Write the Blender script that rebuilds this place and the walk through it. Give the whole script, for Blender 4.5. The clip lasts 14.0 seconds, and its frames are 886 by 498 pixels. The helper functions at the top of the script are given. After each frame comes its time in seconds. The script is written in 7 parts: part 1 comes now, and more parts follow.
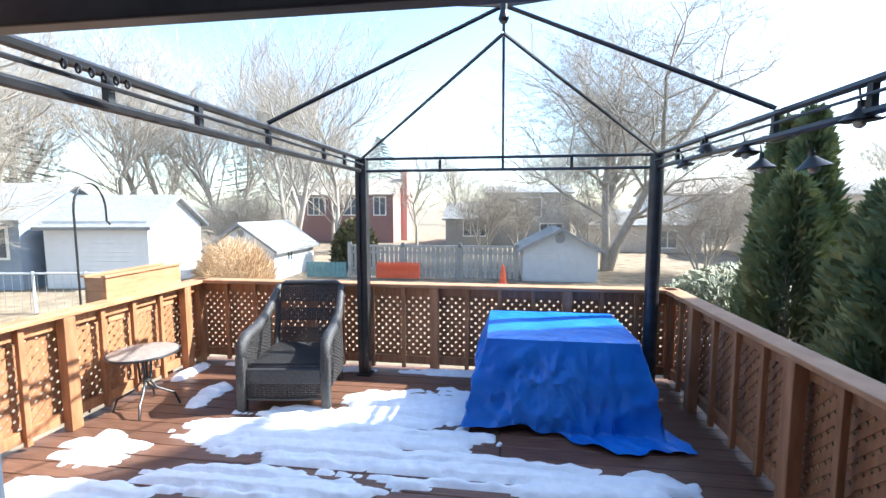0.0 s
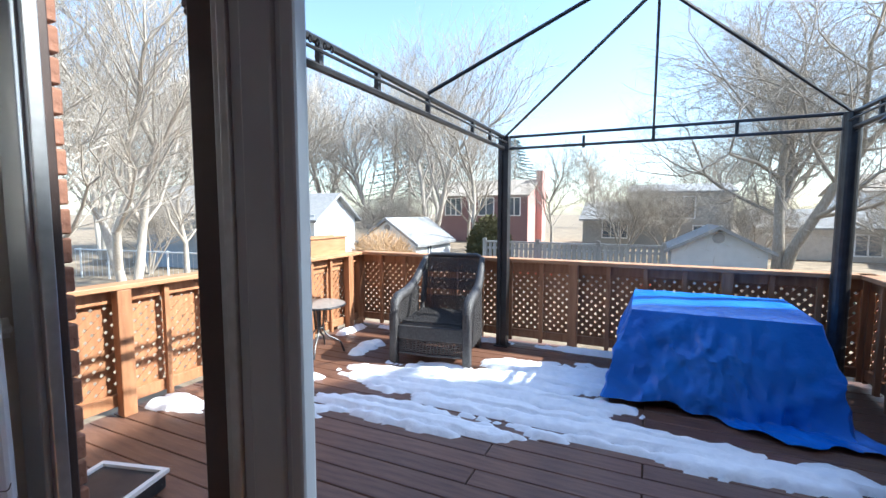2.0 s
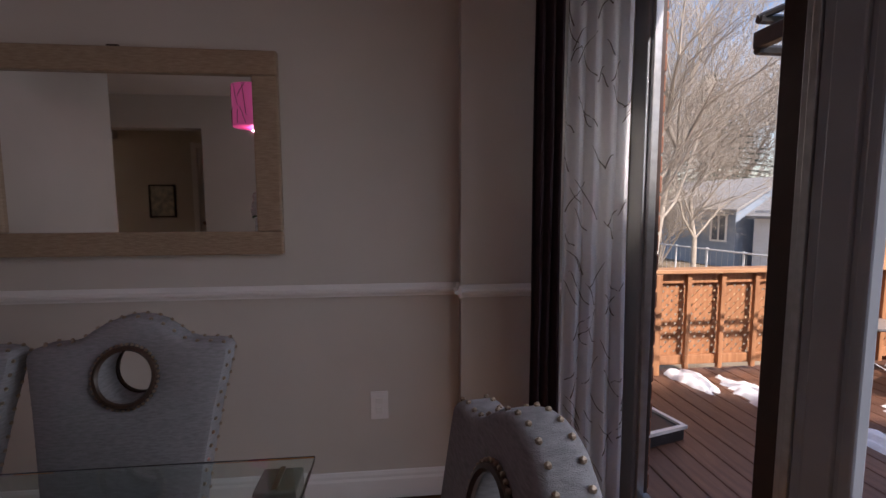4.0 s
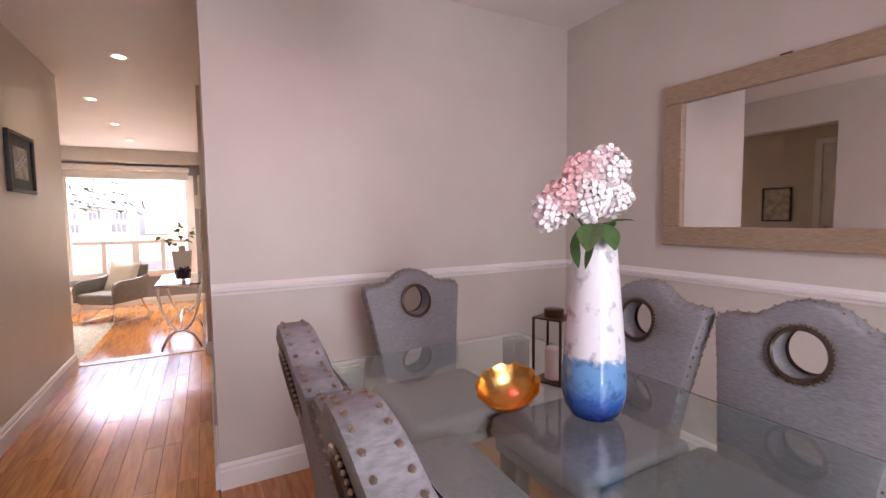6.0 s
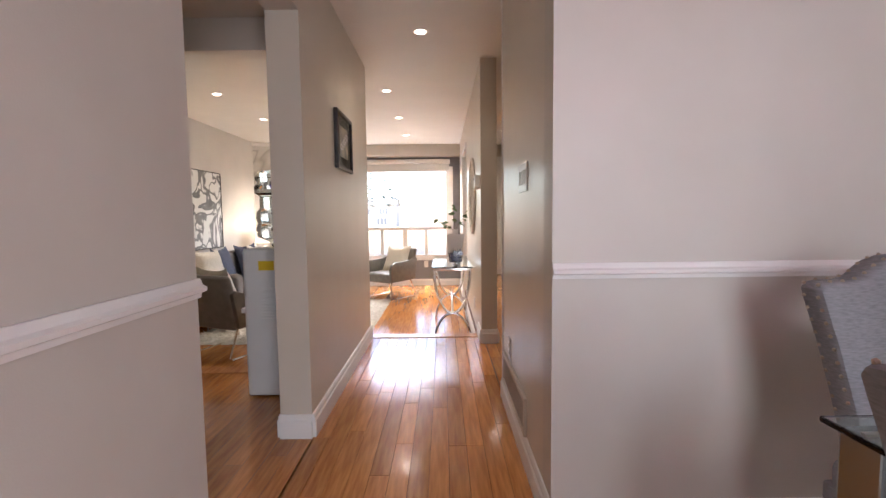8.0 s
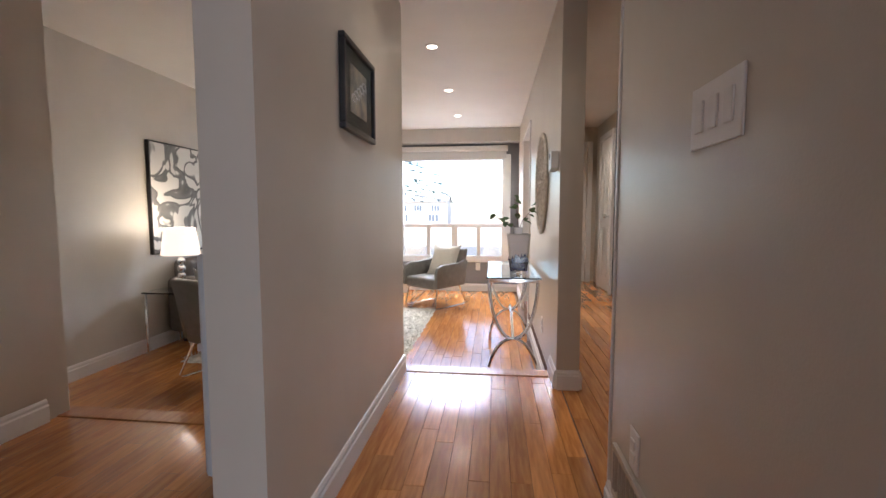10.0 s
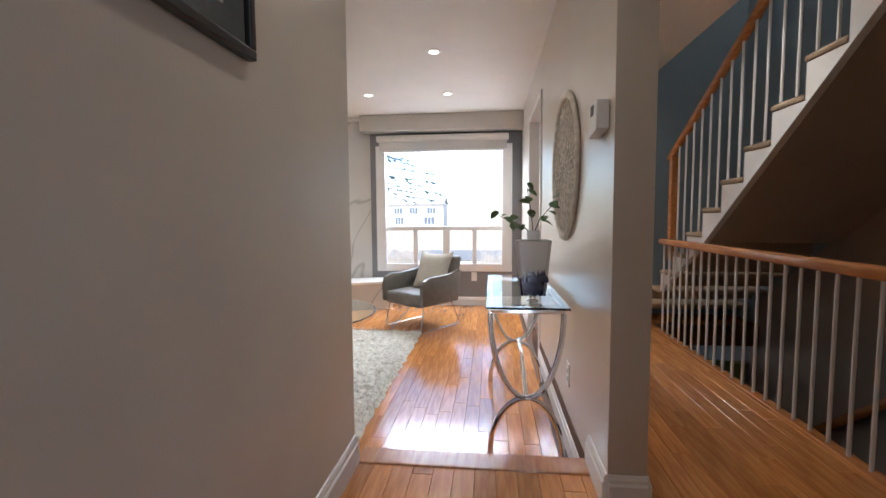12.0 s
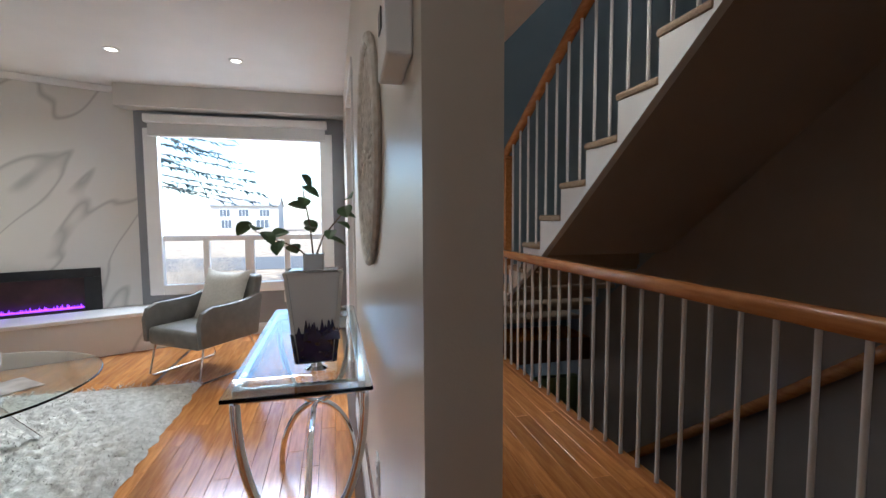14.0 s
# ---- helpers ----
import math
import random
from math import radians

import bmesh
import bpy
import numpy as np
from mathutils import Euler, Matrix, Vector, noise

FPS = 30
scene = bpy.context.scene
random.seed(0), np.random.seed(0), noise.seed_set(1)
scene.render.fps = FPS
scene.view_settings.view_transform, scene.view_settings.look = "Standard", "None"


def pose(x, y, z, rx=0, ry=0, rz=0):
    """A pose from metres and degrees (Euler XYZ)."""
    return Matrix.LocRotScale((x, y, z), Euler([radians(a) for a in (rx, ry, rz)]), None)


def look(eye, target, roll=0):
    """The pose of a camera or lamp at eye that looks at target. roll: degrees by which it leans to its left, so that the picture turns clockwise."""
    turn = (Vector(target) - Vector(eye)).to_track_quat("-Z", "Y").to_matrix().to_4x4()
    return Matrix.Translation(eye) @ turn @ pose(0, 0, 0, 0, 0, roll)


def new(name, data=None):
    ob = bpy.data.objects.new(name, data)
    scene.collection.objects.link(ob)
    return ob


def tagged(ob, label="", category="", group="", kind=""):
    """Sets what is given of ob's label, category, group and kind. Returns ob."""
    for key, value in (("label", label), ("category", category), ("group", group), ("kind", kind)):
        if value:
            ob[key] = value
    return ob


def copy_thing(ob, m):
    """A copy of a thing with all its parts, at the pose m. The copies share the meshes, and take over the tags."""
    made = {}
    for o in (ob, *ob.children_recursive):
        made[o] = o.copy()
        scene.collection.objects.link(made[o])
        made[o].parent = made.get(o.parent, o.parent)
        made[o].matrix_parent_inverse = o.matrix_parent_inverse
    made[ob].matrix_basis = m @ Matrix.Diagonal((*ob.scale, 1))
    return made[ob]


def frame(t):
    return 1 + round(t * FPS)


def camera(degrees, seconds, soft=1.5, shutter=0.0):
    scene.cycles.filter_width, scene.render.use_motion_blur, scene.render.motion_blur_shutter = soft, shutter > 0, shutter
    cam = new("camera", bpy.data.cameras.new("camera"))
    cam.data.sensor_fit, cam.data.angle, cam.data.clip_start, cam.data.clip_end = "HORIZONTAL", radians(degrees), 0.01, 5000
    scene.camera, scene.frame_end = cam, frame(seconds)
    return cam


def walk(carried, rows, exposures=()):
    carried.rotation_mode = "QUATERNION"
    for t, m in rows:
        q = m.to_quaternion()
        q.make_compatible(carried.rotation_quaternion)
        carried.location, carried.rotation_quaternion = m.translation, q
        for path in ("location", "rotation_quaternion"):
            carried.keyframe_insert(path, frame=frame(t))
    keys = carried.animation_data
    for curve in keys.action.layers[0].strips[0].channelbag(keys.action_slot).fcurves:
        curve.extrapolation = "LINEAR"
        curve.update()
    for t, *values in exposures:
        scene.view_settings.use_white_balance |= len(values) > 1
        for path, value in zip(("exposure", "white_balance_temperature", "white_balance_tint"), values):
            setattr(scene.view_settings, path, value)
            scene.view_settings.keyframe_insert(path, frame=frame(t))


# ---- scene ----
cam = camera(90.1, 14.0)
PATH = [
    (0, (1.465, -3.431, 1.444), (1.734, -5.404, 1.257), -0.1),
    (0.5, (1.430, -3.409, 1.412), (1.723, -5.379, 1.231), -0.0),
    (1, (1.433, -3.369, 1.334), (1.803, -5.327, 1.159), 0.1),
    (1.5, (1.437, -3.329, 1.305), (2.022, -5.232, 1.111), -0.1),
    (2, (1.490, -3.252, 1.172), (2.327, -5.061, 1.004), 0.1),
    (2.2, (1.481, -3.252, 1.166), (2.444, -4.996, 0.990), -0.4),
    (4.3, (1.203, -2.853, 1.220), (3.185, -2.654, 1.037), -0.2),
    (5, (1.177, -2.873, 1.225), (2.843, -1.777, 1.066), -0.8),
    (5.5, (1.084, -2.863, 1.228), (2.372, -1.342, 1.057), -0.9),
    (6, (0.981, -2.780, 1.176), (1.923, -1.021, 1.037), -0.7),
    (6.5, (0.859, -2.665, 1.150), (1.490, -0.772, 1.009), -0.7),
    (7, (0.754, -2.523, 1.127), (1.129, -0.563, 0.987), -0.9),
    (7.5, (0.688, -2.320, 1.087), (0.867, -0.333, 0.946), -0.9),
    (8, (0.643, -2.073, 1.060), (0.642, -0.078, 0.913), -0.7),
    (8.5, (0.612, -1.824, 1.038), (0.483, 0.166, 0.891), -0.7),
    (8.7, (0.590, -1.706, 1.039), (0.434, 0.282, 0.891), -0.7),
    (10.8, (0.582, -0.624, 1.014), (0.343, 1.355, 0.853), 0.1),
    (11, (0.562, -0.504, 0.994), (0.339, 1.478, 0.847), -0.3),
    (11.5, (0.553, -0.224, 1.000), (0.335, 1.759, 0.851), -0.4),
    (12, (0.555, 0.045, 1.005), (0.339, 2.028, 0.859), -0.4),
    (12.5, (0.541, 0.297, 1.026), (0.409, 2.287, 0.877), -0.4),
    (13, (0.600, 0.529, 1.018), (0.649, 2.523, 0.871), -0.3),
    (13.5, (0.691, 0.737, 1.034), (0.928, 2.717, 0.883), -0.4),
    (14, (0.824, 0.905, 1.038), (1.304, 2.841, 0.900), -0.3),
]
EXPOSURES = [(0, 1.8, 5900, 4), (1.0, 1.75, 5850, 4), (2.2, 1.45, 5850, 4), (4.3, 0.65, 6900, 24), (4.6, 1.35, 7300, 28), (5.0, 2.08, 8900, 40), (5.5, 2.52, 7700, 34), (6.2, 2.72, 7100, 28),
             (7.0, 2.75, 6800, 22), (8.7, 2.7, 6500, 16), (11.0, 2.25, 5700, 12), (12.5, 2.2, 5700, 10), (14, 1.85, 5400, 8)]
walk(cam, [(t, look(eye, target, roll)) for t, eye, target, roll in PATH], EXPOSURES)

# world: clear late-winter sky, sun high behind the deck
world = bpy.data.worlds.new("sky")
scene.world = world
world.use_nodes = True
wn = world.node_tree
sky = wn.nodes.new("ShaderNodeTexSky")
sky.sky_type = 'NISHITA'
sky.sun_disc = False
sky.sun_elevation = radians(40.3)
sky.sun_rotation = radians(252.8)
wn.links.new(sky.outputs[0], wn.nodes["Background"].inputs[0])
wn.nodes["Background"].inputs[1].default_value = 0.15
SUN_FROM = Vector((-0.87, -0.27, 0.774))
POT_W = 4.2
sun = new("sun", bpy.data.lights.new("sun", 'SUN'))
sun.data.energy = 4.8
sun.data.angle = radians(0.6)
sun.data.color = (1.0, 0.95, 0.87)
sun.matrix_world = look(SUN_FROM, (0, 0, 0))


def daylight(name, m, w, h, watts, color, spread=180):
    """Sky light in an opening, shining along the lamp's -z."""
    lamp = new(name, bpy.data.lights.new(name, 'AREA'))
    lamp.data.shape, lamp.data.size, lamp.data.size_y, lamp.data.energy, lamp.data.color = 'RECTANGLE', w, h, watts, color
    lamp.data.spread = radians(spread)
    lamp.matrix_world = m
    return lamp


daylight("sky_in_patio_door", look((1.45, -3.90, 1.05), (1.45, 0, 0.1)), 0.98, 1.9, 5.4, (0.88, 0.94, 1.0), 135)
daylight("sky_in_front_window", look((-0.08, 6.12, 1.915), (-0.08, 5.2, 1.0)), 1.5, 0.03, 15, (0.92, 0.96, 1.0))


# ---- materials ----
def material(name, color, rough=0.5, metal=0.0, color2=None, scale=8.0, detail=4.0, stretch=(1, 1, 1), bump=0.0, bump_scale=60.0,
             spec=0.5, coat=0.0, coarse=0.0, island=0.0):
    """A surface: two colours mixed by noise at a fine scale, a coarse variation, and fine relief."""
    m = bpy.data.materials.new(name)
    m.use_nodes = True
    n, l = m.node_tree.nodes, m.node_tree.links
    b = n["Principled BSDF"]
    b.inputs["Roughness"].default_value, b.inputs["Metallic"].default_value = rough, metal
    b.inputs["Specular IOR Level"].default_value = spec
    b.inputs["Coat Weight"].default_value = coat
    b.inputs["Coat Roughness"].default_value = 0.08
    b.inputs["Base Color"].default_value = (*color, 1)
    tc = n.new("ShaderNodeTexCoord")
    mp = n.new("ShaderNodeMapping")
    mp.inputs["Scale"].default_value = stretch
    l.new(tc.outputs["Object"], mp.inputs[0])
    last = None
    if color2 is not None:
        tex = n.new("ShaderNodeTexNoise")
        tex.inputs["Scale"].default_value, tex.inputs["Detail"].default_value = scale, detail
        l.new(mp.outputs[0], tex.inputs["Vector"])
        ramp = n.new("ShaderNodeValToRGB")
        ramp.color_ramp.elements[0].position, ramp.color_ramp.elements[1].position = 0.32, 0.68
        ramp.color_ramp.elements[0].color, ramp.color_ramp.elements[1].color = (*color, 1), (*color2, 1)
        l.new(tex.outputs[0], ramp.inputs[0])
        last = ramp.outputs[0]
        if coarse or island:
            mix = n.new("ShaderNodeHueSaturation")
            l.new(last, mix.inputs["Color"])
            add = n.new("ShaderNodeMath")
            add.operation = 'ADD'
            add.inputs[1].default_value = 1 - coarse / 2 - island / 2
            big = n.new("ShaderNodeTexNoise")
            big.inputs["Scale"].default_value, big.inputs["Detail"].default_value = scale / 9, 2
            l.new(tc.outputs["Object"], big.inputs["Vector"])
            mul = n.new("ShaderNodeMath")
            mul.operation = 'MULTIPLY'
            mul.inputs[1].default_value = coarse
            l.new(big.outputs[0], mul.inputs[0])
            l.new(mul.outputs[0], add.inputs[0])
            out = add.outputs[0]
            if island:
                info = n.new("ShaderNodeObjectInfo")
                mad = n.new("ShaderNodeMath")
                mad.operation = 'MULTIPLY_ADD'
                mad.inputs[1].default_value = island
                l.new(info.outputs["Random"], mad.inputs[0])
                l.new(out, mad.inputs[2])
                out = mad.outputs[0]
            l.new(out, mix.inputs["Value"])
            last = mix.outputs[0]
        l.new(last, b.inputs["Base Color"])
    if bump:
        t2 = n.new("ShaderNodeTexNoise")
        t2.inputs["Scale"].default_value, t2.inputs["Detail"].default_value = bump_scale, 3
        l.new(mp.outputs[0], t2.inputs["Vector"])
        bp = n.new("ShaderNodeBump")
        bp.inputs["Strength"].default_value, bp.inputs["Distance"].default_value = bump, 0.01
        l.new(t2.outputs[0], bp.inputs["Height"])
        l.new(bp.outputs[0], b.inputs["Normal"])
    return m


def glass(name, tint=(1, 1, 1), rough=0.0, ior=1.45):
    m = material(name, tint, rough)
    b = m.node_tree.nodes["Principled BSDF"]
    b.inputs["Transmission Weight"].default_value = 1.0
    b.inputs["IOR"].default_value = ior
    return m


def glow(name, color, strength):
    m = material(name, color, 0.5)
    b = m.node_tree.nodes["Principled BSDF"]
    b.inputs["Emission Color"].default_value = (*color, 1)
    b.inputs["Emission Strength"].default_value = strength
    return m


M_WALL = material("wall_paint", (0.56, 0.53, 0.48), 0.45, color2=(0.60, 0.565, 0.515), scale=3, bump=0.05, bump_scale=220, coarse=0.05)
M_HALLWALL = material("satin_hall_paint", (0.58, 0.53, 0.45), 0.32, color2=(0.61, 0.56, 0.48), scale=3, bump=0.05, bump_scale=180, coarse=0.05)
M_GREYWALL = material("grey_paint", (0.22, 0.225, 0.24), 0.5, color2=(0.24, 0.245, 0.26), scale=3, bump=0.05, bump_scale=220, coarse=0.05)
M_BLUEWALL = material("slate_blue_paint", (0.16, 0.21, 0.25), 0.5, color2=(0.18, 0.23, 0.27), scale=3, bump=0.05, bump_scale=220, coarse=0.05)
M_CEIL = material("ceiling_paint", (0.78, 0.765, 0.74), 0.6, color2=(0.81, 0.795, 0.77), scale=3, bump=0.08, bump_scale=160, coarse=0.04)
M_TRIM = material("white_trim_paint", (0.78, 0.77, 0.75), 0.3, color2=(0.82, 0.81, 0.79), scale=5, bump=0.02, bump_scale=90, coarse=0.04)
M_OAK = material("oak_floor", (0.42, 0.15, 0.036), 0.14, color2=(0.66, 0.285, 0.08), scale=5, stretch=(9, 0.9, 9), detail=8, bump=0.05, bump_scale=30, coarse=0.25, island=0.42, coat=0.25)
M_GAP = material("floor_joint", (0.10, 0.045, 0.018), 0.6, color2=(0.13, 0.06, 0.025), scale=8)
M_OAKTRIM = material("oak_varnish", (0.38, 0.14, 0.04), 0.26, color2=(0.54, 0.235, 0.075), scale=6, stretch=(9, 0.9, 9), detail=6, bump=0.04, bump_scale=30, coarse=0.2, coat=0.2)
M_DECK = material("stained_deck_wood", (0.095, 0.043, 0.028), 0.45, color2=(0.175, 0.088, 0.055), scale=5, stretch=(0.8, 8, 8), detail=7, bump=0.15, bump_scale=25, coarse=0.35, island=0.3)
M_FENCE = material("stained_fence_wood", (0.27, 0.115, 0.05), 0.6, color2=(0.40, 0.19, 0.09), scale=5, stretch=(6, 6, 0.8), detail=6, bump=0.15, bump_scale=30, coarse=0.3, island=0.2)
M_RAILWOOD = material("stained_cap_rail", (0.33, 0.16, 0.075), 0.55, color2=(0.46, 0.25, 0.13), scale=5, stretch=(1, 1, 6), detail=6, bump=0.15, bump_scale=30, coarse=0.3)
M_STEEL = material("black_steel", (0.025, 0.025, 0.028), 0.38, 0.3, color2=(0.04, 0.04, 0.044), scale=14, bump=0.03, coarse=0.2)
M_TARP = material("blue_tarp", (0.018, 0.14, 0.58), 0.28, color2=(0.035, 0.21, 0.70), scale=3, bump=0.9, bump_scale=16, coarse=0.2)
M_SNOW = material("old_snow", (0.80, 0.82, 0.86), 0.6, color2=(0.90, 0.91, 0.93), scale=14, bump=0.5, bump_scale=26, coarse=0.08)
M_WICKER = material("dark_wicker", (0.024, 0.022, 0.023), 0.45, color2=(0.066, 0.062, 0.062), scale=60, bump=0.6, bump_scale=120, coarse=0.2)
M_LINEN = material("grey_linen", (0.19, 0.19, 0.20), 0.8, color2=(0.27, 0.27, 0.285), scale=60, stretch=(1, 1, 5), bump=0.35, bump_scale=420, coarse=0.1)
M_CHROME = material("chrome", (0.78, 0.78, 0.79), 0.09, 1.0, color2=(0.84, 0.84, 0.85), scale=20)
M_GLASS = glass("clear_glass", (0.97, 1.0, 0.985))
M_PANE = glass("window_glass", (1, 1, 1), ior=1.02)
M_MIRROR = material("mirror_silver", (0.86, 0.86, 0.86), 0.02, 1.0)
M_CARPET = material("beige_carpet", (0.36, 0.27, 0.185), 0.95, color2=(0.47, 0.365, 0.26), scale=120, bump=0.6, bump_scale=300, coarse=0.1)
M_LAWN = material("dormant_lawn", (0.15, 0.11, 0.07), 0.95, color2=(0.30, 0.235, 0.16), scale=2.5, detail=8, bump=0.6, bump_scale=12, coarse=0.3)


# ---- building helpers ----
def box_bm(x0, y0, z0, x1, y1, z1, bevel=0.0, seg=2):
    bm = bmesh.new()
    bmesh.ops.create_cube(bm, size=1)
    bmesh.ops.scale(bm, vec=(x1 - x0, y1 - y0, z1 - z0), verts=bm.verts)
    bmesh.ops.translate(bm, vec=((x0 + x1) / 2, (y0 + y1) / 2, (z0 + z1) / 2), verts=bm.verts)
    if bevel:
        bmesh.ops.bevel(bm, geom=bm.edges[:], offset=bevel, segments=seg, profile=0.5, affect='EDGES')
    return bm


def join(*bms):
    out = bmesh.new()
    for b in bms:
        me = bpy.data.meshes.new("tmp")
        b.to_mesh(me)
        b.free()
        out.from_mesh(me)
        bpy.data.meshes.remove(me)
    return out


def moved(bm, m):
    bmesh.ops.transform(bm, matrix=m, verts=bm.verts)
    return bm


def lathe_bm(profile, seg=28):
    """A turned solid from (radius, z) pairs, bottom to top."""
    bm = bmesh.new()
    rings = [[bm.verts.new((r * math.cos(a), r * math.sin(a), z)) for a in (2 * math.pi * i / seg for i in range(seg))] for r, z in profile]
    for lo, hi in zip(rings, rings[1:]):
        for i in range(seg):
            bm.faces.new((lo[i], lo[(i + 1) % seg], hi[(i + 1) % seg], hi[i]))
    bm.faces.new(rings[0][::-1])
    bm.faces.new(rings[-1])
    return bm


def tube_bm(points, radius, seg=10, closed=False):
    """A round bar along points; radius is a number or one for each point."""
    pts = [Vector(p) for p in points]
    n = len(pts)
    rad = radius if isinstance(radius, (list, tuple)) else [radius] * n
    bm, rings, side = bmesh.new(), [], None
    for i, p in enumerate(pts):
        a = pts[(i - 1) % n] if closed or i else p
        b = pts[(i + 1) % n] if closed or i < n - 1 else p
        d = (b - a).normalized()
        if side is None:
            side = d.orthogonal().normalized()
        side = (side - d * side.dot(d)).normalized()
        up = d.cross(side)
        rings.append([bm.verts.new(p + (side * math.cos(t) + up * math.sin(t)) * rad[i]) for t in (2 * math.pi * k / seg for k in range(seg))])
    pairs = list(zip(rings, rings[1:])) + ([(rings[-1], rings[0])] if closed else [])
    for lo, hi in pairs:
        for k in range(seg):
            bm.faces.new((lo[k], lo[(k + 1) % seg], hi[(k + 1) % seg], hi[k]))
    if not closed:
        bm.faces.new(rings[0][::-1])
        bm.faces.new(rings[-1])
    return bm


def extrude_bm(outline, depth, holes=(), bevel=0.0):
    """A slab in the xz plane, from an outline of (x, z), depth thick towards +y."""
    bm = bmesh.new()
    edges = []
    for loop in (outline, *holes):
        vs = [bm.verts.new((x, 0, z)) for x, z in loop]
        edges += [bm.edges.new((vs[i], vs[(i + 1) % len(vs)])) for i in range(len(vs))]
    bmesh.ops.triangle_fill(bm, edges=edges, use_beauty=True)
    ext = bmesh.ops.extrude_face_region(bm, geom=bm.faces[:])
    bmesh.ops.translate(bm, vec=(0, depth, 0), verts=[v for v in ext["geom"] if isinstance(v, bmesh.types.BMVert)])
    bmesh.ops.recalc_face_normals(bm, faces=bm.faces[:])
    if bevel:
        rim = [e for e in bm.edges if len(e.link_faces) == 2 and e.calc_face_angle(0) > 1.0]
        bmesh.ops.bevel(bm, geom=rim, offset=bevel, segments=2, profile=0.5, affect='EDGES')
    return bm


def sphere_bm(r, center=(0, 0, 0), scale=(1, 1, 1), sub=2):
    bm = bmesh.new()
    bmesh.ops.create_icosphere(bm, subdivisions=sub, radius=r)
    bmesh.ops.scale(bm, vec=scale, verts=bm.verts)
    bmesh.ops.translate(bm, vec=center, verts=bm.verts)
    return bm


def mesh_ob(name, bm, mat, smooth=False):
    bmesh.ops.recalc_face_normals(bm, faces=bm.faces[:])
    me = bpy.data.meshes.new(name)
    bm.to_mesh(me)
    bm.free()
    for x in (mat if isinstance(mat, (list, tuple)) else [mat]):
        me.materials.append(x)
    if smooth:
        me.shade_smooth()
        me.set_sharp_from_angle(angle=radians(38))
    return new(name, me)


def part(name, bm, mat, parent, label="", smooth=False):
    ob = mesh_ob(name, bm, mat, smooth)
    ob.parent = parent
    return tagged(ob, label)


def thing(name, m, label, category, group=""):
    """An empty at the thing's base, that carries its parts."""
    ob = new(name)
    ob.empty_display_size = 0.1
    ob.matrix_world = m
    return tagged(ob, label, category, group)


def structure(name, bm, mat, label="", smooth=False):
    return tagged(mesh_ob(name, bm, mat, smooth), label, kind="structure")


# ---- the house: hall along +y, dining room by the patio door, sunken living room, stairs ----
H = 2.32          # ceiling
LOW = -0.19       # living room floor
DECK = -0.18      # deck boards
HALL_R = 0.99     # hall's right wall
END_Y = -0.67     # dining room's end wall
MIR_X = 3.0       # dining room's mirror wall
DOOR_Y = -3.78    # inside face of the patio door's wall
STEP_Y = 1.84     # edge of the step down
WIN_Y = 5.95      # living room's window wall
LIV_X = -2.49     # living room's far side wall
LIV_R = 0.955     # wall with the console


def wall_boxes(*boxes):
    return join(*[box_bm(*b) for b in boxes])


structure("wall_dining_end", wall_boxes((HALL_R, END_Y, 0, 3.12, END_Y + 0.12, H)), M_WALL)
structure("wall_mirror", wall_boxes((MIR_X, -3.12, 0, 3.12, END_Y, H), (2.935, DOOR_Y - 0.03, 0, 3.12, -3.12, H)), M_WALL)
structure("wall_dining_left", wall_boxes((-0.15, DOOR_Y - 0.03, 0, 0, -0.93, H), (-0.15, -0.93, 2.0, 0, 0.0, H)), M_WALL)
structure("wall_patio", wall_boxes((0, DOOR_Y - 0.03, 2.06, 2.82, DOOR_Y, H), (0, DOOR_Y - 0.03, 0, 0.92, DOOR_Y, 2.06)), M_WALL)
structure("wall_hall_left", wall_boxes((-0.153, 0.0, -0.3, 0, 1.75, H)), M_HALLWALL)
structure("wall_hall_right", wall_boxes((HALL_R, END_Y + 0.12, 0, 1.11, 0.48, H)), M_HALLWALL)
structure("wall_console", wall_boxes((LIV_R, 1.56, -0.3, LIV_R + 0.13, 3.70, H), (LIV_R, 3.70, 1.97, LIV_R + 0.13, 4.72, H), (LIV_R, 4.72, -0.3, LIV_R + 0.13, WIN_Y, H)), M_HALLWALL)
structure("wall_window", wall_boxes((LIV_X - 0.4, WIN_Y, -0.3, -0.93, WIN_Y + 0.2, H), (0.80, WIN_Y, -0.3, 3.4, WIN_Y + 0.2, H),
                                    (-0.93, WIN_Y, -0.3, 0.80, WIN_Y + 0.2, 0.30), (-0.93, WIN_Y, 1.93, 0.80, WIN_Y + 0.2, H)), M_GREYWALL)
structure("wall_living_left", wall_boxes((LIV_X - 0.12, 0.85, -0.3, LIV_X, WIN_Y, H)), M_WALL)
structure("ceiling", wall_boxes((-3.2, DOOR_Y - 0.03, H, 1.11, 6.3, H + 0.15), (1.11, DOOR_Y - 0.03, H, 3.4, 0.9, H + 0.15), (1.11, 0.9, H, 2.07, 6.3, H + 0.15), (2.07, 4.78, H, 3.4, 6.3, H + 0.15)), M_CEIL)
structure("floor", join(box_bm(-0.153, DOOR_Y - 0.03, -0.25, 3.12, STEP_Y, -0.012), box_bm(-3.2, DOOR_Y - 0.03, -0.25, -0.153, 1.0, -0.012)), M_GAP)
